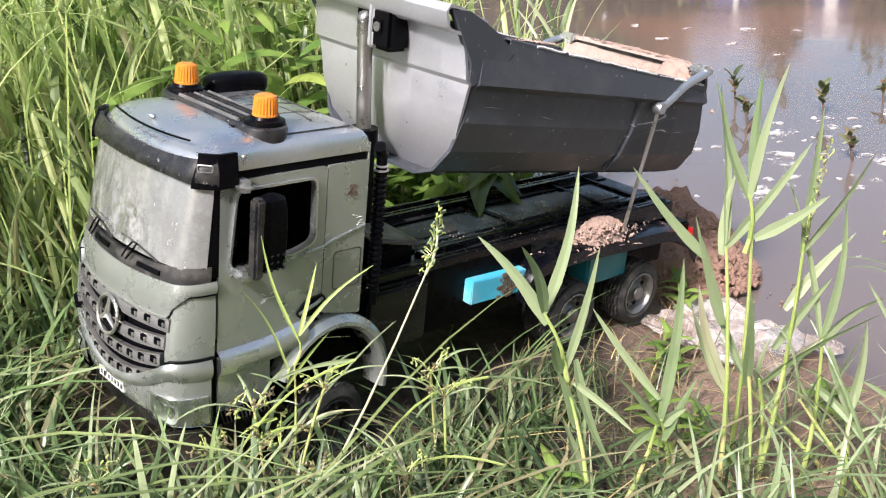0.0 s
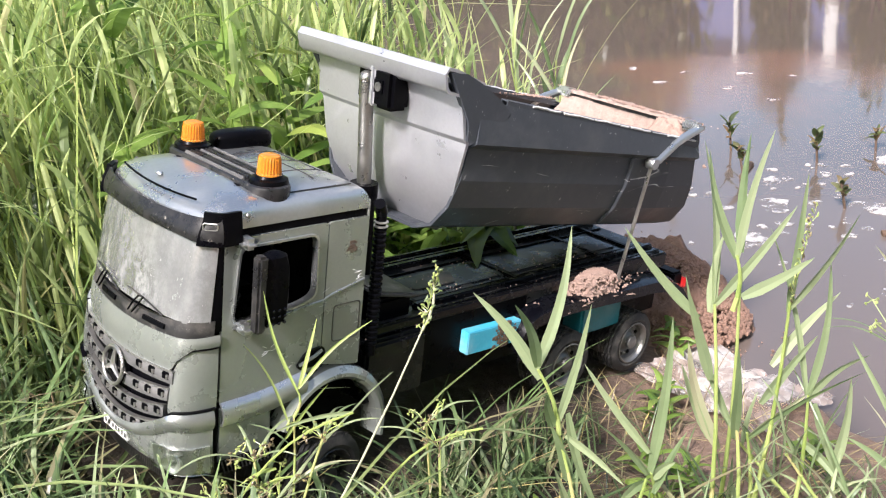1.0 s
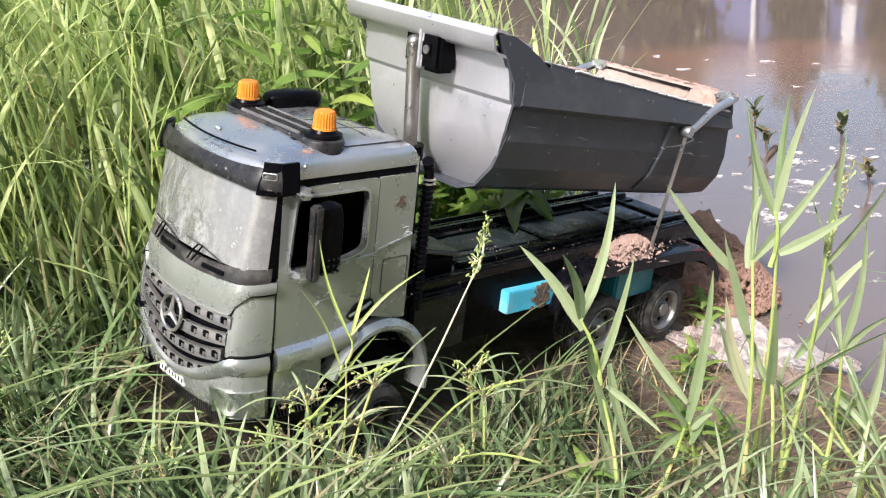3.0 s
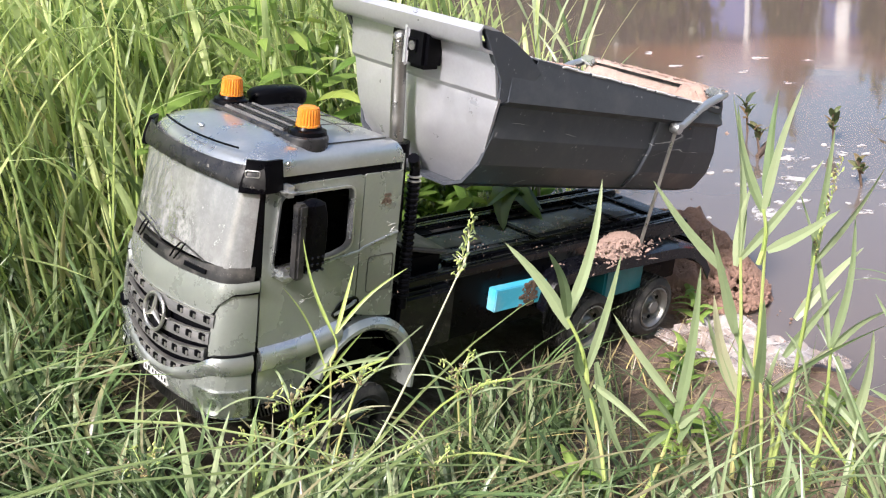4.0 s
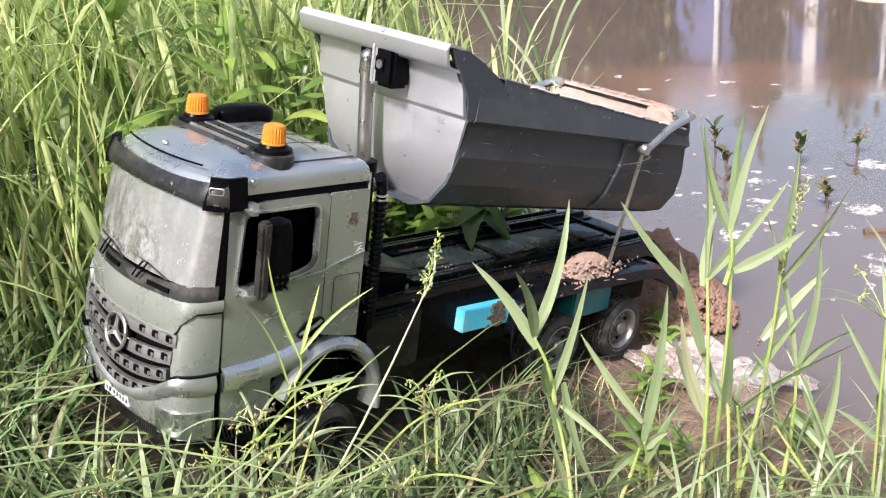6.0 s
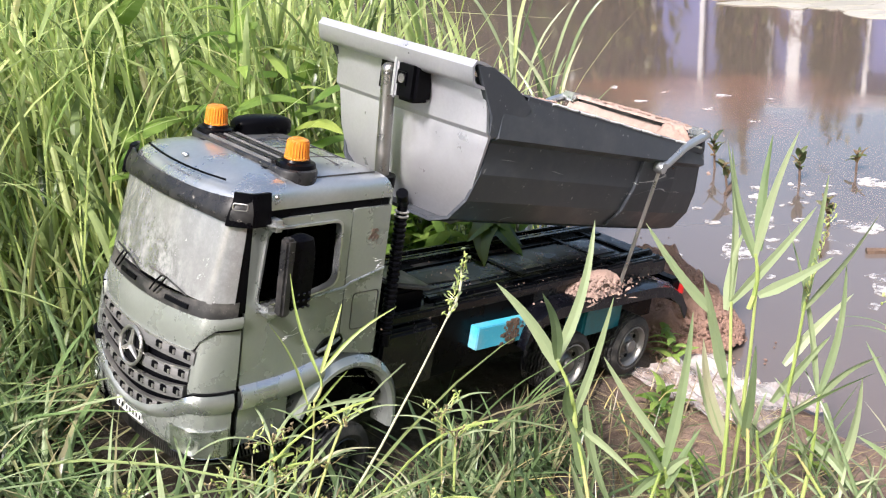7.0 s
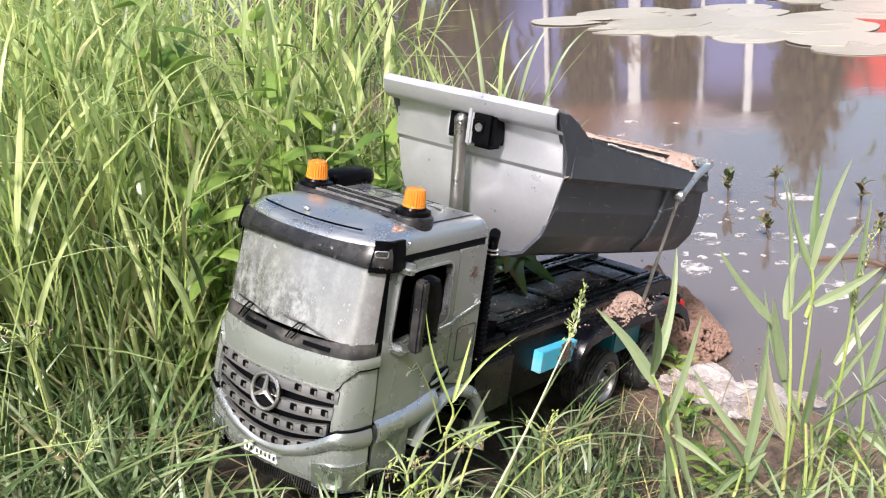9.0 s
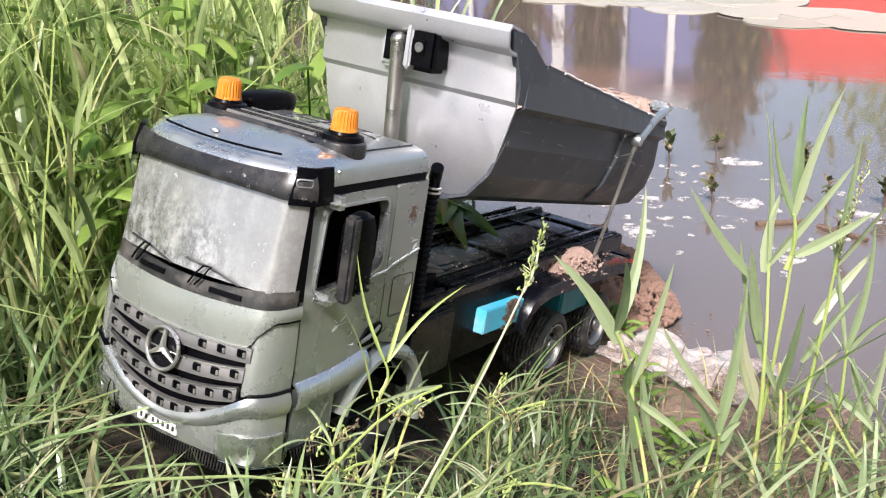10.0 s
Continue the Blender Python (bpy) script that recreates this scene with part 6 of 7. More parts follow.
for k, (x, y, h) in enumerate(((0.185, 0.065, 0.085), (0.175, 0.105, 0.09), (0.205, 0.025, 0.075), (0.20, -0.045, 0.085), (0.145, 0.125, 0.08), (0.06, 0.155, 0.07), (0.215, 0.12, 0.08), (0.105, 0.145, 0.075), (0.235, -0.01, 0.08), (0.02, 0.185, 0.07), (0.19, -0.11, 0.10), (0.25, 0.07, 0.075), (0.24, -0.12, 0.1), (0.30, -0.06, 0.09), (0.09, 0.20, 0.07), (0.15, 0.18, 0.07), (-0.03, 0.15, 0.06), (0.17, -0.16, 0.11), (0.28, -0.20, 0.11), (0.165, 0.045, 0.06), (0.185, -0.02, 0.06), (0.21, 0.07, 0.07), (0.235, 0.035, 0.075), (0.26, -0.06, 0.085), (0.27, 0.01, 0.07), (0.22, -0.08, 0.08), (0.29, -0.12, 0.1), (0.21, -0.17, 0.1), (0.13, 0.15, 0.06), (0.05, 0.13, 0.05), (0.0, 0.145, 0.05), (-0.06, 0.16, 0.05), (-0.10, 0.18, 0.05), (0.04, 0.18, 0.05), (-0.04, 0.12, 0.055), (-0.09, 0.125, 0.05))):
    grass_tuft(x, y, h, 600 + k, 8 + k % 4)


def low_herb(x, y, seed):
    """A small broad-leaved weed close to the mud."""
    q = np.random.default_rng(seed)
    z0 = float(bank(x, y))
    herb = new("low_weed")
    tagged(herb, "small dark green weed growing on the mud", "plant", "weeds on the mud")
    for k in range(9):
        a, L = k * 2.4, q.uniform(0.016, 0.03)
        foot = Vector((x, y, z0 + 0.003 + 0.003 * k))
        leaf_part("leaf", foot, foot + Vector((math.cos(a) * L, math.sin(a) * L, L * q.uniform(0.0, 0.5))), L * 0.36, (-math.sin(a), math.cos(a), 0), LEAF, herb, 0.12)


for k, (x, y) in enumerate(((-0.185, 0.185), (-0.165, 0.205), (-0.20, 0.21), (-0.06, 0.20), (-0.29, 0.26), (-0.405, 0.055), (-0.425, 0.035), (-0.30, 0.115), (-0.27, 0.13))):
    low_herb(x, y, 540 + k)


seeds(stalk, (0.0045, 0.1686, 0.150), (-0.006, 0.176, 0.186), 46, 0.0012, r, 0.0019, 0.003, (STEM, REED))
seeds(shore_reed, (-0.193, 0.289, 0.128), (-0.200, 0.300, 0.192), 40, 0.0012, r, 0.0015, 0.003, (STEM, STRAW))


def sedge(x, y, h, seed, lean=(0.0, 0.0), rays=7, size=0.022):
    """A sedge: a thin stem, long narrow bracts, and fine rays that each carry small yellowish spikelets."""
    q = np.random.default_rng(seed)
    z0 = float(bank(x, y)) - 0.003
    plant = new("sedge")
    tagged(plant, "flowering sedge with small yellowish seed heads", "grass plant", "sedges by the truck")
    low, top = Vector((x, y, z0)), Vector((x + lean[0], y + lean[1], z0 + h))
    mids = [low.lerp(top, k / 4) + Vector((0, 0, 0.06 * h * math.sin(math.pi * k / 4))) for k in range(5)]
    part("stem", sweep(bmesh.new(), mids, 0.0009, 6), STEM, plant)
    for k in range(4):
        a = q.uniform(0, math.tau)
        L = size * q.uniform(1.2, 2.4)
        leaf_part("bract", top, top + Vector((math.cos(a) * L, math.sin(a) * L, L * q.uniform(-0.2, 0.7))), 0.0022, (-math.sin(a), math.cos(a), 0.1), REED, plant, 0.12)
    for k in range(3):
        a = q.uniform(0, math.tau)
        L = h * q.uniform(0.6, 1.0)
        leaf_part("leaf", low, low + Vector((math.cos(a) * L * 0.5, math.sin(a) * L * 0.5, L * 0.8)), 0.0032, (-math.sin(a), math.cos(a), 0.1), REED, plant, 0.1)
    for k in range(rays):
        a, L = k * 2.4 + q.normal(0, 0.3), size * q.uniform(0.5, 1.15)
        end = top + Vector((math.cos(a) * L * 0.7, math.sin(a) * L * 0.7, L * q.uniform(0.25, 0.9)))
        bm = sweep(bmesh.new(), [top, top.lerp(end, 0.5) + Vector((0, 0, 0.002)), end], 0.00035, 4)
        for i in range(5):
            c = end + Vector(q.normal(0, 0.0022, 3).tolist())
            tube(bm, end, c, 0.00025, 4)
            bmesh.ops.create_icosphere(bm, subdivisions=1, radius=0.0011, matrix=Matrix.Translation(c) @ Matrix.Rotation(float(q.uniform(0, 3)), 4, "Y") @ Matrix.Diagonal((0.7, 0.7, 1.5, 1)))
        part("seed_ray", bm, STEM if k % 3 else STRAW, plant)


for k, (x, y, h, dx, dy, n, size) in enumerate(((0.088, 0.098, 0.075, -0.004, -0.004, 8, 0.024), (0.076, 0.106, 0.052, 0.002, 0.0, 9, 0.022), (0.110, 0.084, 0.05, 0.0, 0.0, 7, 0.02), (0.085, 0.112, 0.088, -0.032, 0.012, 6, 0.02), (0.070, 0.118, 0.036, 0.004, 0.002, 8, 0.02), (-0.010, 0.150, 0.075, -0.006, 0.0, 6, 0.02), (-0.022, 0.128, 0.085, 0.0, 0.004, 5, 0.018), (0.030, 0.165, 0.05, 0.01, 0.01, 6, 0.02), (0.180, 0.07, 0.05, 0.0, 0.01, 6, 0.02), (0.215, -0.05, 0.07, 0.01, 0.0, 6, 0.022), (0.24, -0.16, 0.10, 0.0, 0.01, 7, 0.024), (0.19, -0.13, 0.12, 0.01, 0.0, 7, 0.024), (-0.19, 0.36, 0.17, 0.0, 0.0, 6, 0.03))):
    sedge(x, y, h, 800 + k, (dx, dy), n, size)
# long stalks that lean across one another before the front wheel
for k, (x0, y0, x1, y1, z1) in enumerate(((0.125, 0.075, 0.036, 0.135, 0.098), (0.120, 0.080, 0.060, 0.110, 0.055), (0.03, 0.10, -0.05, 0.155, 0.055), (0.05, 0.125, -0.03, 0.185, 0.012))):
    q = np.random.default_rng(850 + k)
    low = Vector((x0, y0, float(bank(x0, y0)) - 0.003))
    top = Vector((x1, y1, z1))
    blade = new("long_grass_stalk")
    tagged(blade, "long thin green grass stalk leaning over the others", "grass plant", "leaning grass stalks")
    pts = [low.lerp(top, i / 8) + Vector((0, 0, 0.022 * math.sin(math.pi * i / 8))) for i in range(9)]
    part("stem", sweep(bmesh.new(), pts, 0.0008, 5), STEM, blade)
    for i in (3, 5, 8):
        end = pts[i] + Vector((q.normal(0, 0.02), q.normal(0, 0.02), q.uniform(-0.01, 0.02)))
        leaf_part("leaf", pts[i], end, 0.003, (0.6, -0.4, 0.5), REED, blade, 0.08)

# broad-leaved plants behind the truck


def leafy_plant(x, y, height, seed, n=16):
    rr = np.random.default_rng(seed)
    z0 = float(bank(x, y)) - 0.003
    plant = new("broad_leaf_plant")
    tagged(plant, "broad-leaved green plant growing among the grass", "plant", "broad-leaved plants behind the truck")
    bm = bmesh.new()
    top = Vector((x + rr.normal(0, 0.01), y + rr.normal(0, 0.01), z0 + height))
    tube(bm, (x, y, z0), top, 0.0018, 7, 0.0009)
    part("stem", bm, LEAF, plant)
    for k in range(n):
        t = 0.25 + 0.75 * k / n
        a = k * 2.4 + rr.normal(0, 0.3)
        foot = Vector((x, y, z0)).lerp(top, t)
        L = rr.uniform(0.04, 0.075) * (1.15 - 0.5 * abs(t - 0.6))
        tip = foot + Vector((math.cos(a) * L, math.sin(a) * L, L * rr.uniform(-0.35, 0.45)))
        leaf_part("leaf", foot, tip, L * 0.30, (-math.sin(a), math.cos(a), 0.1), LEAF, plant, 0.10)
    return plant


rr = np.random.default_rng(11)
spots = [(-0.20, -0.155, 0.24), (-0.27, -0.115, 0.155), (-0.24, -0.125, 0.17), (-0.31, -0.13, 0.15), (-0.16, -0.12, 0.17), (-0.12, -0.14, 0.16), (-0.35, -0.16, 0.17), (-0.08, -0.13, 0.15), (-0.17, -0.19, 0.25), (-0.42, -0.17, 0.14), (0.0, -0.17, 0.2), (-0.28, -0.19, 0.2), (-0.22, -0.26, 0.26), (-0.10, -0.20, 0.30), (-0.05, -0.27, 0.34), (-0.16, -0.28, 0.34)]
for k, (x, y, h) in enumerate(spots):
    leafy_plant(x, y, h, 60 + k, 14 + k % 6)
hang = leafy_plant(-0.262, -0.088, 0.150, 90, 12)
for tip, w in (((-0.192, 0.010, 0.086), 0.027), ((-0.236, 0.014, 0.083), 0.022), ((-0.203, -0.020, 0.098), 0.018), ((-0.256, -0.004, 0.082), 0.024)):
    leaf_part("leaf", (-0.277, -0.060, 0.094), tip, w, (1, -0.6, 0.25), LEAF, hang, 0.10)
bm = bmesh.new()
tube(bm, (-0.262, -0.088, float(bank(-0.262, -0.088)) + 0.12), (-0.277, -0.060, 0.094), 0.0012, 6)
part("twig", bm, LEAF, hang)
for k, (x, y, h, lean) in enumerate(((-0.515, -0.215, 0.24, 0.16), (-0.55, -0.235, 0.27, 0.22), (-0.53, -0.265, 0.22, 0.3), (-0.60, -0.29, 0.25, 0.12))):
    wild_reed(x, y, h, 540 + k, lean, 7, 0.0075)
pts = np.column_stack([rng.normal(-0.66, 0.03, 12), rng.normal(-0.45, 0.03, 12)])
grass_field("reed_tuft", pts, 0.26, 0.44, 0.005, 0.010, GRASS, "tuft of tall pale grass standing at the shore", 0.2, 0.18, 6)
pts = np.column_stack([rng.normal(-0.80, 0.06, 24), rng.normal(-0.60, 0.06, 24)])
grass_field("shore_reeds", pts, 0.2, 0.42, 0.003, 0.007, GRASS, "thin tall reeds standing along the shore", 0.15, 0.18, 6)
# long blades lying before the bumper and the shore grass on the near side
grass_field("bent_grass", scatter(260, 0.18, 0.70, -0.5, 0.10, lambda x, y: (np.hypot(x - 0.55, y - 0.45) > 0.34) & ((x > 0.30) | (np.abs(y) > 0.16))), 0.07, 0.16, 0.003, 0.0065, GRASS, "long bent grass blades lying over one another", 0.9, 0.9, 6)
grass_field("lying_grass", scatter(220, 0.14, 0.46, -0.45, 0.30, lambda x, y: off_truck(x, y, 0.03) & (np.hypot(x - 0.55, y - 0.45) > 0.30)), 0.08, 0.16, 0.002, 0.0042, REED, "long pale grass blades lying over the bank", 0.8, 0.9, 6)
grass_field("near_grass", scatter(130, -0.38, 0.12, 0.24, 0.46, lambda x, y: dry(x, y) & (np.hypot(x - 0.4, y - 0.6) > 0.36)), 0.05, 0.13, 0.002, 0.005, REED, "pale green grass blades at the near shore", 0.45, 0.6, 6)


# ---- soil, sand, bag ----
def mound(name, centre, rx, ry, height, mat, label, seed, lumps=0.35, n=64, frame_m=None):
    """A heap with a lumpy surface and loose crumbs."""
    v, f = [], []
    for i in range(n + 1):
        for j in range(n + 1):
            x, y = 2 * i / n - 1, 2 * j / n - 1
            d = math.hypot(x, y)
            q = Vector((x * 1.8 + seed, y * 1.8, seed * 0.7))
            lump = noise.fractal(q * 1.6, 1.0, 2.1, 4)
            grain = noise.fractal(q * 9.0, 0.7, 2.0, 3)
            h = max(0.0, 1 - d ** 2.1) * (1 + lumps * lump) + 0.03 * grain * max(0, 1.1 - d)
            v.append((centre[0] + rx * x * (1 + 0.15 * lump), centre[1] + ry * y * (1 + 0.15 * lump), centre[2] + height * h - 0.003 - 0.01 * max(0, d - 1)))
    for i in range(n):
        for j in range(n):
            a = i * (n + 1) + j
            f.append((a, a + n + 1, a + n + 2, a + 1))
    if frame_m:
        v = [tuple(frame_m @ Vector(p)) for p in v]
    return mesh_thing(name, v, f, mat, label, "soil", smooth=True)


def crumbs(name, centre, sx, sy, n, size, mat, label, seed, h=None, frame_m=None):
    rr = np.random.default_rng(seed)
    v, f = [], []
    for k in range(n):
        x, y = centre[0] + rr.normal(0, sx), centre[1] + rr.normal(0, sy)
        z = h(x, y) if h else centre[2]
        s = size * rr.uniform(0.5, 1.5)
        b = len(v)
        pts = [(1, 0, 0), (-1, 0, 0), (0, 1, 0), (0, -1, 0), (0, 0, 1), (0, 0, -1)]
        for p in pts:
            q = Vector(p) * s * float(rr.uniform(0.7, 1.3)) + Vector((x, y, z))
            v.append(tuple(frame_m @ q) if frame_m else tuple(q))
        f += [(b + i, b + j, b + k2) for i, j, k2 in ((0, 2, 4), (2, 1, 4), (1, 3, 4), (3, 0, 4), (2, 0, 5), (1, 2, 5), (3, 1, 5), (0, 3, 5))]
    return mesh_thing(name, v, f, mat, label, "soil", kind="stuff")


mound("soil_mound", (-0.480, -0.035, -0.080), 0.085, 0.125, 0.084, SOIL, "heap of loose red-brown soil tipped at the water's edge", 1.3)
def clods(name, centre, rx, ry, height, n, size, mat, label, seed):
    """Loose clods that lie over a heap."""
    q = np.random.default_rng(seed)
    pts = q.uniform(-1, 1, (n * 2, 2))
    d = np.hypot(pts[:, 0], pts[:, 1])
    pts = pts[d < 0.92][:n]
    n = len(pts)
    d = np.hypot(pts[:, 0], pts[:, 1])
    z = centre[2] + height * np.maximum(0, 1 - d ** 2.1) + size * 0.4
    v, f = [], []
    ico = bmesh.new()
    bmesh.ops.create_icosphere(ico, subdivisions=1, radius=1.0)
    iv = np.array([p.co[:] for p in ico.verts])
    ifc = [[p.index for p in fc.verts] for fc in ico.faces]
    ico.free()
    for k in range(n):
        s = size * q.uniform(0.3, 1.2)
        w = iv * q.uniform(0.6, 1.3, iv.shape) * s + np.array([centre[0] + rx * pts[k, 0], centre[1] + ry * pts[k, 1], max(z[k], WZ)])
        b = len(v)
        v += w.tolist()
        f += [[b + i for i in fc] for fc in ifc]
    return mesh_thing(name, v, f, mat, label, "soil", kind="stuff")


clods("soil_clods", (-0.480, -0.035, -0.080), 0.085, 0.125, 0.086, 7000, 0.0029, SOIL, "loose red-brown clods lying over the soil heap", 31)
crumbs("soil_crumbs", (-0.45, 0.02, 0), 0.03, 0.04, 320, 0.0016, SOIL, "loose crumbs of red-brown soil on the mud", 5, lambda x, y: float(max(bank(x, y), WZ)) + 0.002)
mound("spilled_sand", (-0.258, 0.0540, 0.0990), 0.040, 0.0140, 0.0175, SAND, "small heap of pinkish sand on the rear wheel cover", 2.7, 0.6, 34, TRUCK_POSE)
crumbs("sand_grains", (-0.260, 0.0535, 0.0965), 0.017, 0.0058, 1500, 0.0013, SAND, "grains of pinkish sand on the rear wheel cover", 6, lambda x, y: 0.1000 + 0.0165 * max(0.0, 1 - math.hypot((x + 0.260) / 0.040, (y - 0.054) / 0.014) ** 2.1), TRUCK_POSE)
crumbs("scattered_sand", (-0.265, 0.050, 0.1010), 0.03, 0.005, 160, 0.0009, SAND, "single grains of sand scattered over the wheel cover", 7, None, TRUCK_POSE)
# sand left in the bed: highest against the far wall and the tailgate
v, f, nu, nv = [], [], 40, 24
for i in range(nu + 1):
    for j in range(nv + 1):
        u, t = -0.0340 + 0.16 * i / nu, -1 + 2 * j / nv
        q = Vector((u * 40, t * 3, 2.0))
        w = 0.030 + 0.068 * math.exp(-(u + 0.0340) / 0.014) + 0.030 * max(0, -t) ** 1.5 + 0.007 * noise.fractal(q * 1.4, 0.9, 2.0, 6)
        fade = min(1, max(0, (0.135 - u) / 0.10))
        w = 0.011 + (w - 0.011) * fade * fade * (3 - 2 * fade)
        hw = float(np.interp(w, [p[1] for p in SECTION[1:]], [p[0] for p in SECTION[1:]])) - 0.0045
        v.append(tuple(TRUCK_POSE @ BED @ Vector((u, hw * t * (0.95 if u < -0.02 else 1), min(w, 0.099)))))
for i in range(nu):
    for j in range(nv):
        a = i * (nv + 1) + j
        f.append((a, a + nv + 1, a + nv + 2, a + 1))
mesh_thing("bed_sand", v, f, CRUST, "pinkish sand left in the rear of the bed", "sand", smooth=True)
mound("sand_in_corner", (-0.026, 0.050, 0.093), 0.014, 0.018, 0.012, SAND, "small pink heap of sand in the bed corner", 6.2, 0.5, 26, TRUCK_POSE @ BED)
crumbs("bed_grains", (-0.01, -0.01, 0.070), 0.03, 0.03, 700, 0.0016, SAND, "lumps of sand lying in the bed", 18, None, TRUCK_POSE @ BED)
crumbs("rim_sand", (0.030, -0.0745, 0.0935), 0.024, 0.0026, 260, 0.0009, SAND, "sand grains lying along the bed's rim", 8, None, TRUCK_POSE @ BED)
v, f, nu, nv = [], [], 8, 72
for i in range(nu + 1):
    for j in range(nv + 1):
        a, y = math.pi * i / nu, -0.0730 + 0.138 * j / nv
        lump = noise.fractal(Vector((i * 0.35, y * 110, 4.0)), 0.8, 2.0, 5)
        thick = max(0.0, 0.75 + 0.6 * lump)
        v.append(tuple(TRUCK_POSE @ BED @ Vector((-0.0350 - (0.0062 + 0.0012 * lump) * math.cos(a), y, 0.1015 + 0.0048 * thick * math.sin(a)))))
for i in range(nu):
    for j in range(nv):
        a = i * (nv + 1) + j
        f.append((a, a + 1, a + nv + 2, a + nv + 1))
mesh_thing("tailgate_crust", v, f, CRUST, "pale pink crust of sand dried on the tailgate's edge", "sand", smooth=True)
crumbs("tailgate_sand", (-0.0350, 0.0, 0.1050), 0.0026, 0.034, 260, 0.0011, SAND, "sand grains lying along the tailgate", 9, None, TRUCK_POSE @ BED)
crumbs("deck_dirt", (-0.20, 0.0, 0.1150), 0.09, 0.03, 240, 0.0006, SAND, "specks of dirt lying on the deck", 12, None, TRUCK_POSE)
# crumpled bag
v, f, n = [], [], 44
for i in range(n + 1):
    for j in range(n + 1):
        x, y = 2 * i / n - 1, 2 * j / n - 1
        q = Vector((x * 2.1, y * 2.1, 9.0))
        k1 = noise.fractal(q, 0.9, 2.1, 4)
        fold = 0.9 * abs(noise.noise(q * 0.8)) + 0.4 * abs(noise.noise(q * 1.7)) + 0.08 * noise.noise(q * 3.2)
        px = -0.378 + 0.056 * x * (1 + 0.22 * k1) + 0.012 * y
        py = 0.128 + 0.072 * y * (1 + 0.22 * k1)
        v.append((px, py, max(float(bank(px, py)), WZ - 0.004) + 0.004 + 0.021 * fold * (1.1 - 0.5 * (x * x + y * y) / 2)))
for i in range(n):
    for j in range(n):
        a = i * (n + 1) + j
        f.append((a, a + n + 1, a + n + 2, a + 1))
mesh_thing("plastic_bag", v, f, BAG, "crumpled pale plastic bag lying on the mud", "bag", smooth=False)


# ---- on the water ----
def disc(name, x, y, rad, z, mat, label, category, group, seed, notch=False, thick=0.002):
    rr = np.random.default_rng(seed)
    n = 22
    ph = rr.uniform(0, 6.28, 4)
    bm = bmesh.new()
    top, low = [], []
    for k in range(n):
        a = k * math.tau / n
        s = rad * (1 + (0.05 if notch else 0.28) * math.sin(2 * a + ph[0]) + (0.03 if notch else 0.18) * math.sin(3 * a + ph[1]) + (0.02 if notch else 0.1) * math.sin(7 * a + ph[2]))
        if notch and k == 0:
            s *= 0.25
        top.append(bm.verts.new((x + s * math.cos(a + ph[3]), y + s * math.sin(a + ph[3]), z + thick + (0.0012 * rr.random() if notch else 0))))
        low.append(bm.verts.new((x + s * math.cos(a + ph[3]), y + s * math.sin(a + ph[3]), z - 0.001)))
    c = bm.verts.new((x, y, z + thick))
    for k in range(n):
        j = (k + 1) % n
        bm.faces.new((top[k], top[j], c))
        bm.faces.new((low[k], low[j], top[j], top[k]))
    bm.faces.new(low[::-1])
    me = bpy.data.meshes.new(name)
    bmesh.ops.recalc_face_normals(bm, faces=bm.faces[:])
    bm.to_mesh(me)
    bm.free()
    me.materials.append(mat)
    return tagged(new(name, me), label, category, group)


rr = np.random.default_rng(21)
for k in range(80):
    x, y = rr.uniform(-4.1, -2.45), rr.uniform(-1.9, 1.1)
    if x > -2.55 - 0.28 * max(0, -y) + 0.05 * math.sin(5 * y):
        continue
    disc("lily_pad", x, y, rr.uniform(0.12, 0.2), WZ + 0.0005 + 0.0005 * (k % 9), PADS, "large pale green lily pad floating on the water", "lily pad", "lily pads on the water", 100 + k, True, 0.0008)
laid = []
for k in range(110):
    cx, cy = ((-0.98, -0.13), (-0.92, -0.02), (-0.80, -0.10), (-1.00, 0.10), (-0.76, 0.14))[k % 5]
    x, y = rr.normal(cx, 0.06), rr.normal(cy, 0.06)
    size = rr.uniform(0.003, 0.009) if k % 4 else rr.uniform(0.018, 0.036)
    if any(math.hypot(x - a, y - b) < 1.6 * (size + c) for a, b, c in laid):
        continue
    laid.append((x, y, size))
    disc("foam_patch", x, y, size, WZ, FOAM, "patch of white foam floating on muddy water", "foam", "foam on the water", 200 + k, False, 0.0010)


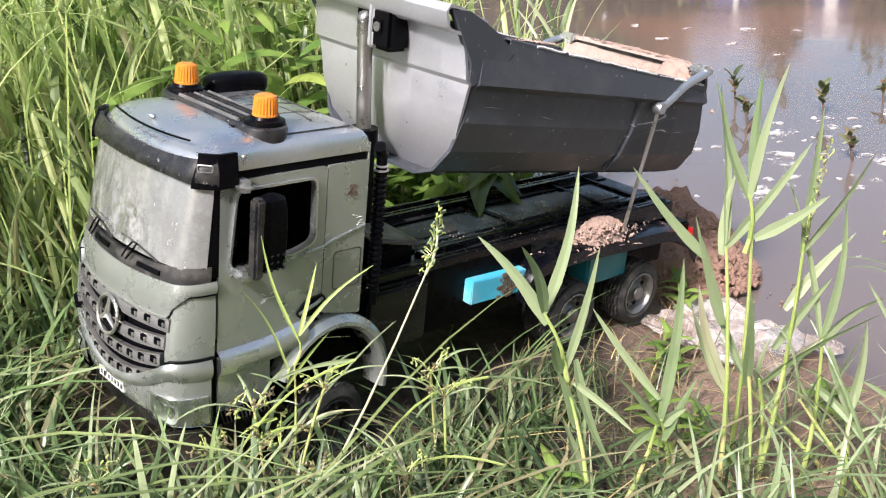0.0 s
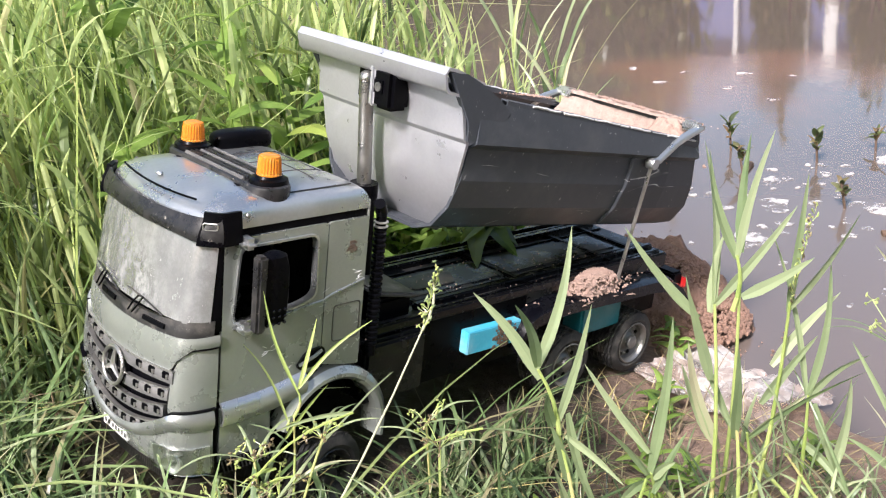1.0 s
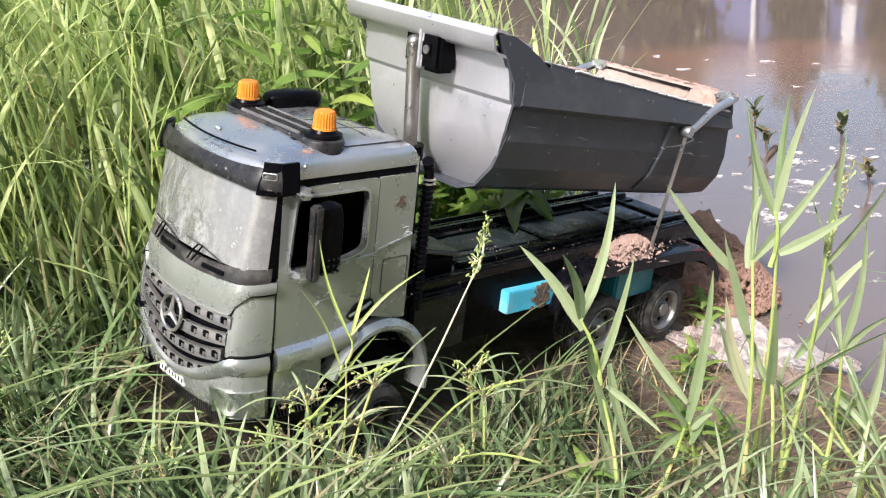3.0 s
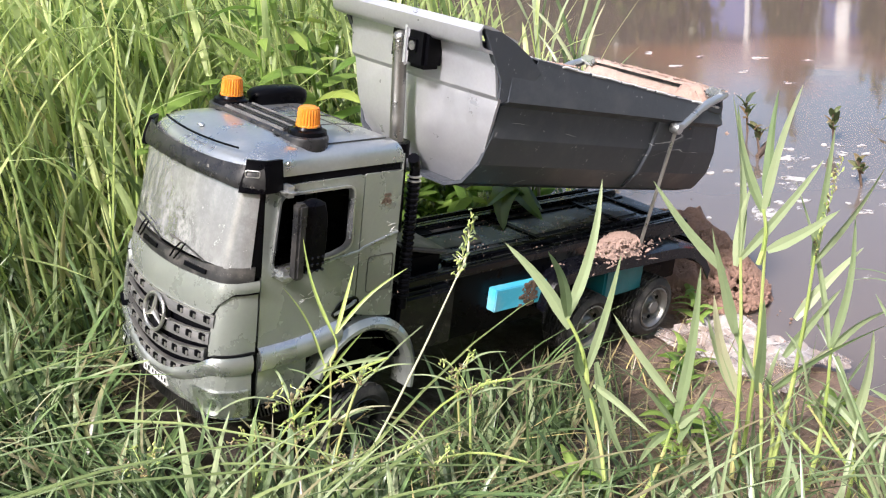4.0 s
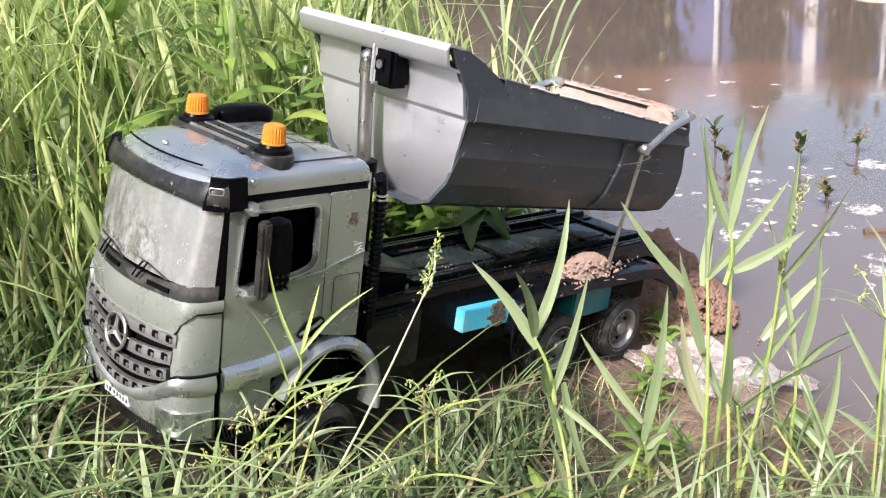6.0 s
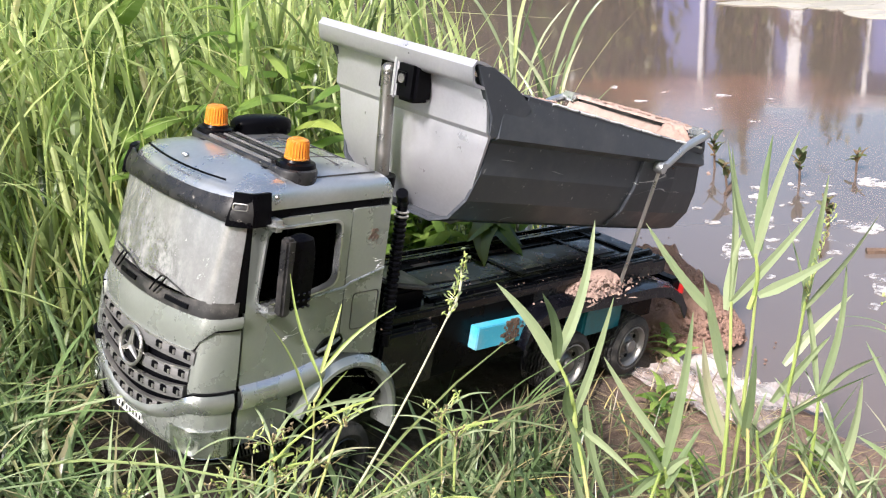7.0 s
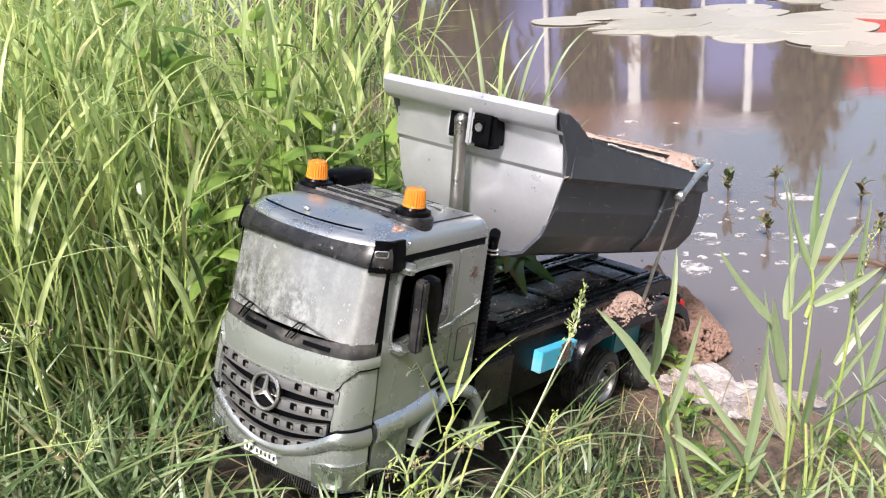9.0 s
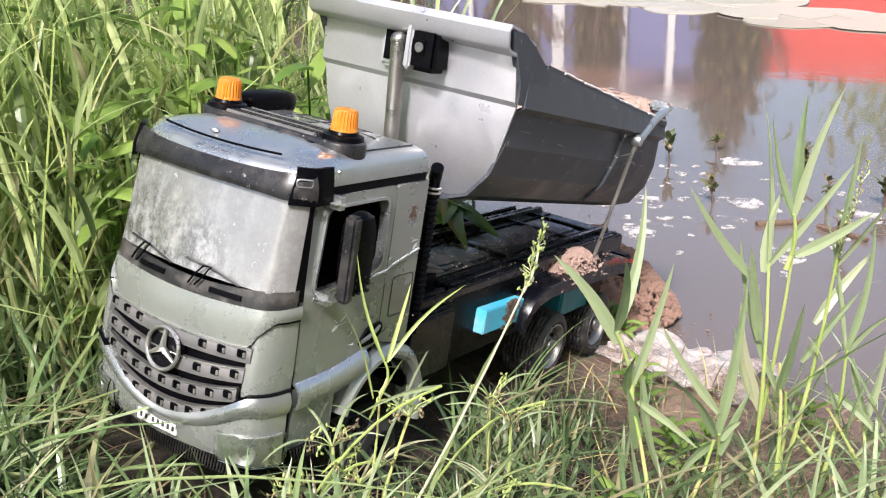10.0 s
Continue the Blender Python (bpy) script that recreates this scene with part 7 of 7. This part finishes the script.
for k in range(16):
    x, y = rr.uniform(-1.62, -1.34), rr.uniform(-0.85, -0.35)
    if any(math.hypot(x - a, y - b) < 1.6 * (0.03 + c) for a, b, c in laid):
        continue
    laid.append((x, y, 0.03))
    disc("foam_patch", x, y, rr.uniform(0.007, 0.016), WZ, FOAM, "thin streak of pale scum floating on the water", "foam", "foam on the water", 400 + k, False, 0.0010)


def water_plant(x, y, h, seed):
    q = np.random.default_rng(seed)
    plant = new("water_plant")
    tagged(plant, "small leafy water plant standing out of the water", "plant", "plants in the water")
    bm = bmesh.new()
    top = Vector((x + q.normal(0, 0.006), y + q.normal(0, 0.006), WZ + h * 0.75))
    tube(bm, (x, y, WZ - 0.02), top, 0.0022, 6, 0.0014)
    part("stem", bm, MUD, plant)
    for k in range(10):
        a = k * 2.4
        foot = Vector((x, y, WZ)).lerp(top, 0.45 + 0.055 * k)
        L = q.uniform(0.011, 0.024)
        leaf_part("leaf", foot, foot + Vector((math.cos(a) * L * 0.8, math.sin(a) * L * 0.8, L * q.uniform(-0.2, 1.2))), L * 0.55, (-math.sin(a), math.cos(a), 0), WEED, plant, 0.1)


for k, (x, y, h) in enumerate(((-1.05, -0.30, 0.065), (-0.96, -0.22, 0.055), (-1.06, -0.16, 0.06), (-1.11, 0.035, 0.055), (-0.94, 0.11, 0.06), (-0.90, -0.03, 0.05), (-1.16, -0.12, 0.045), (-0.80, 0.16, 0.05), (-1.0, 0.17, 0.05))):
    water_plant(x, y, h, 300 + k)
for k, (x, y, a) in enumerate(((-1.0, -0.235, 20), (-0.86, 0.12, 70), (-0.83, 0.05, 130))):
    bm = bmesh.new()
    tube(bm, (x, y, WZ + 0.002), (x + 0.07 * math.cos(radians(a)), y + 0.07 * math.sin(radians(a)), WZ + 0.003), 0.005, 7, 0.003)
    me = bpy.data.meshes.new("driftwood")
    bm.to_mesh(me)
    bm.free()
    me.materials.append(MUD)
    tagged(new("driftwood", me), "dark wet stick floating on the water", "stick", "sticks on the water")
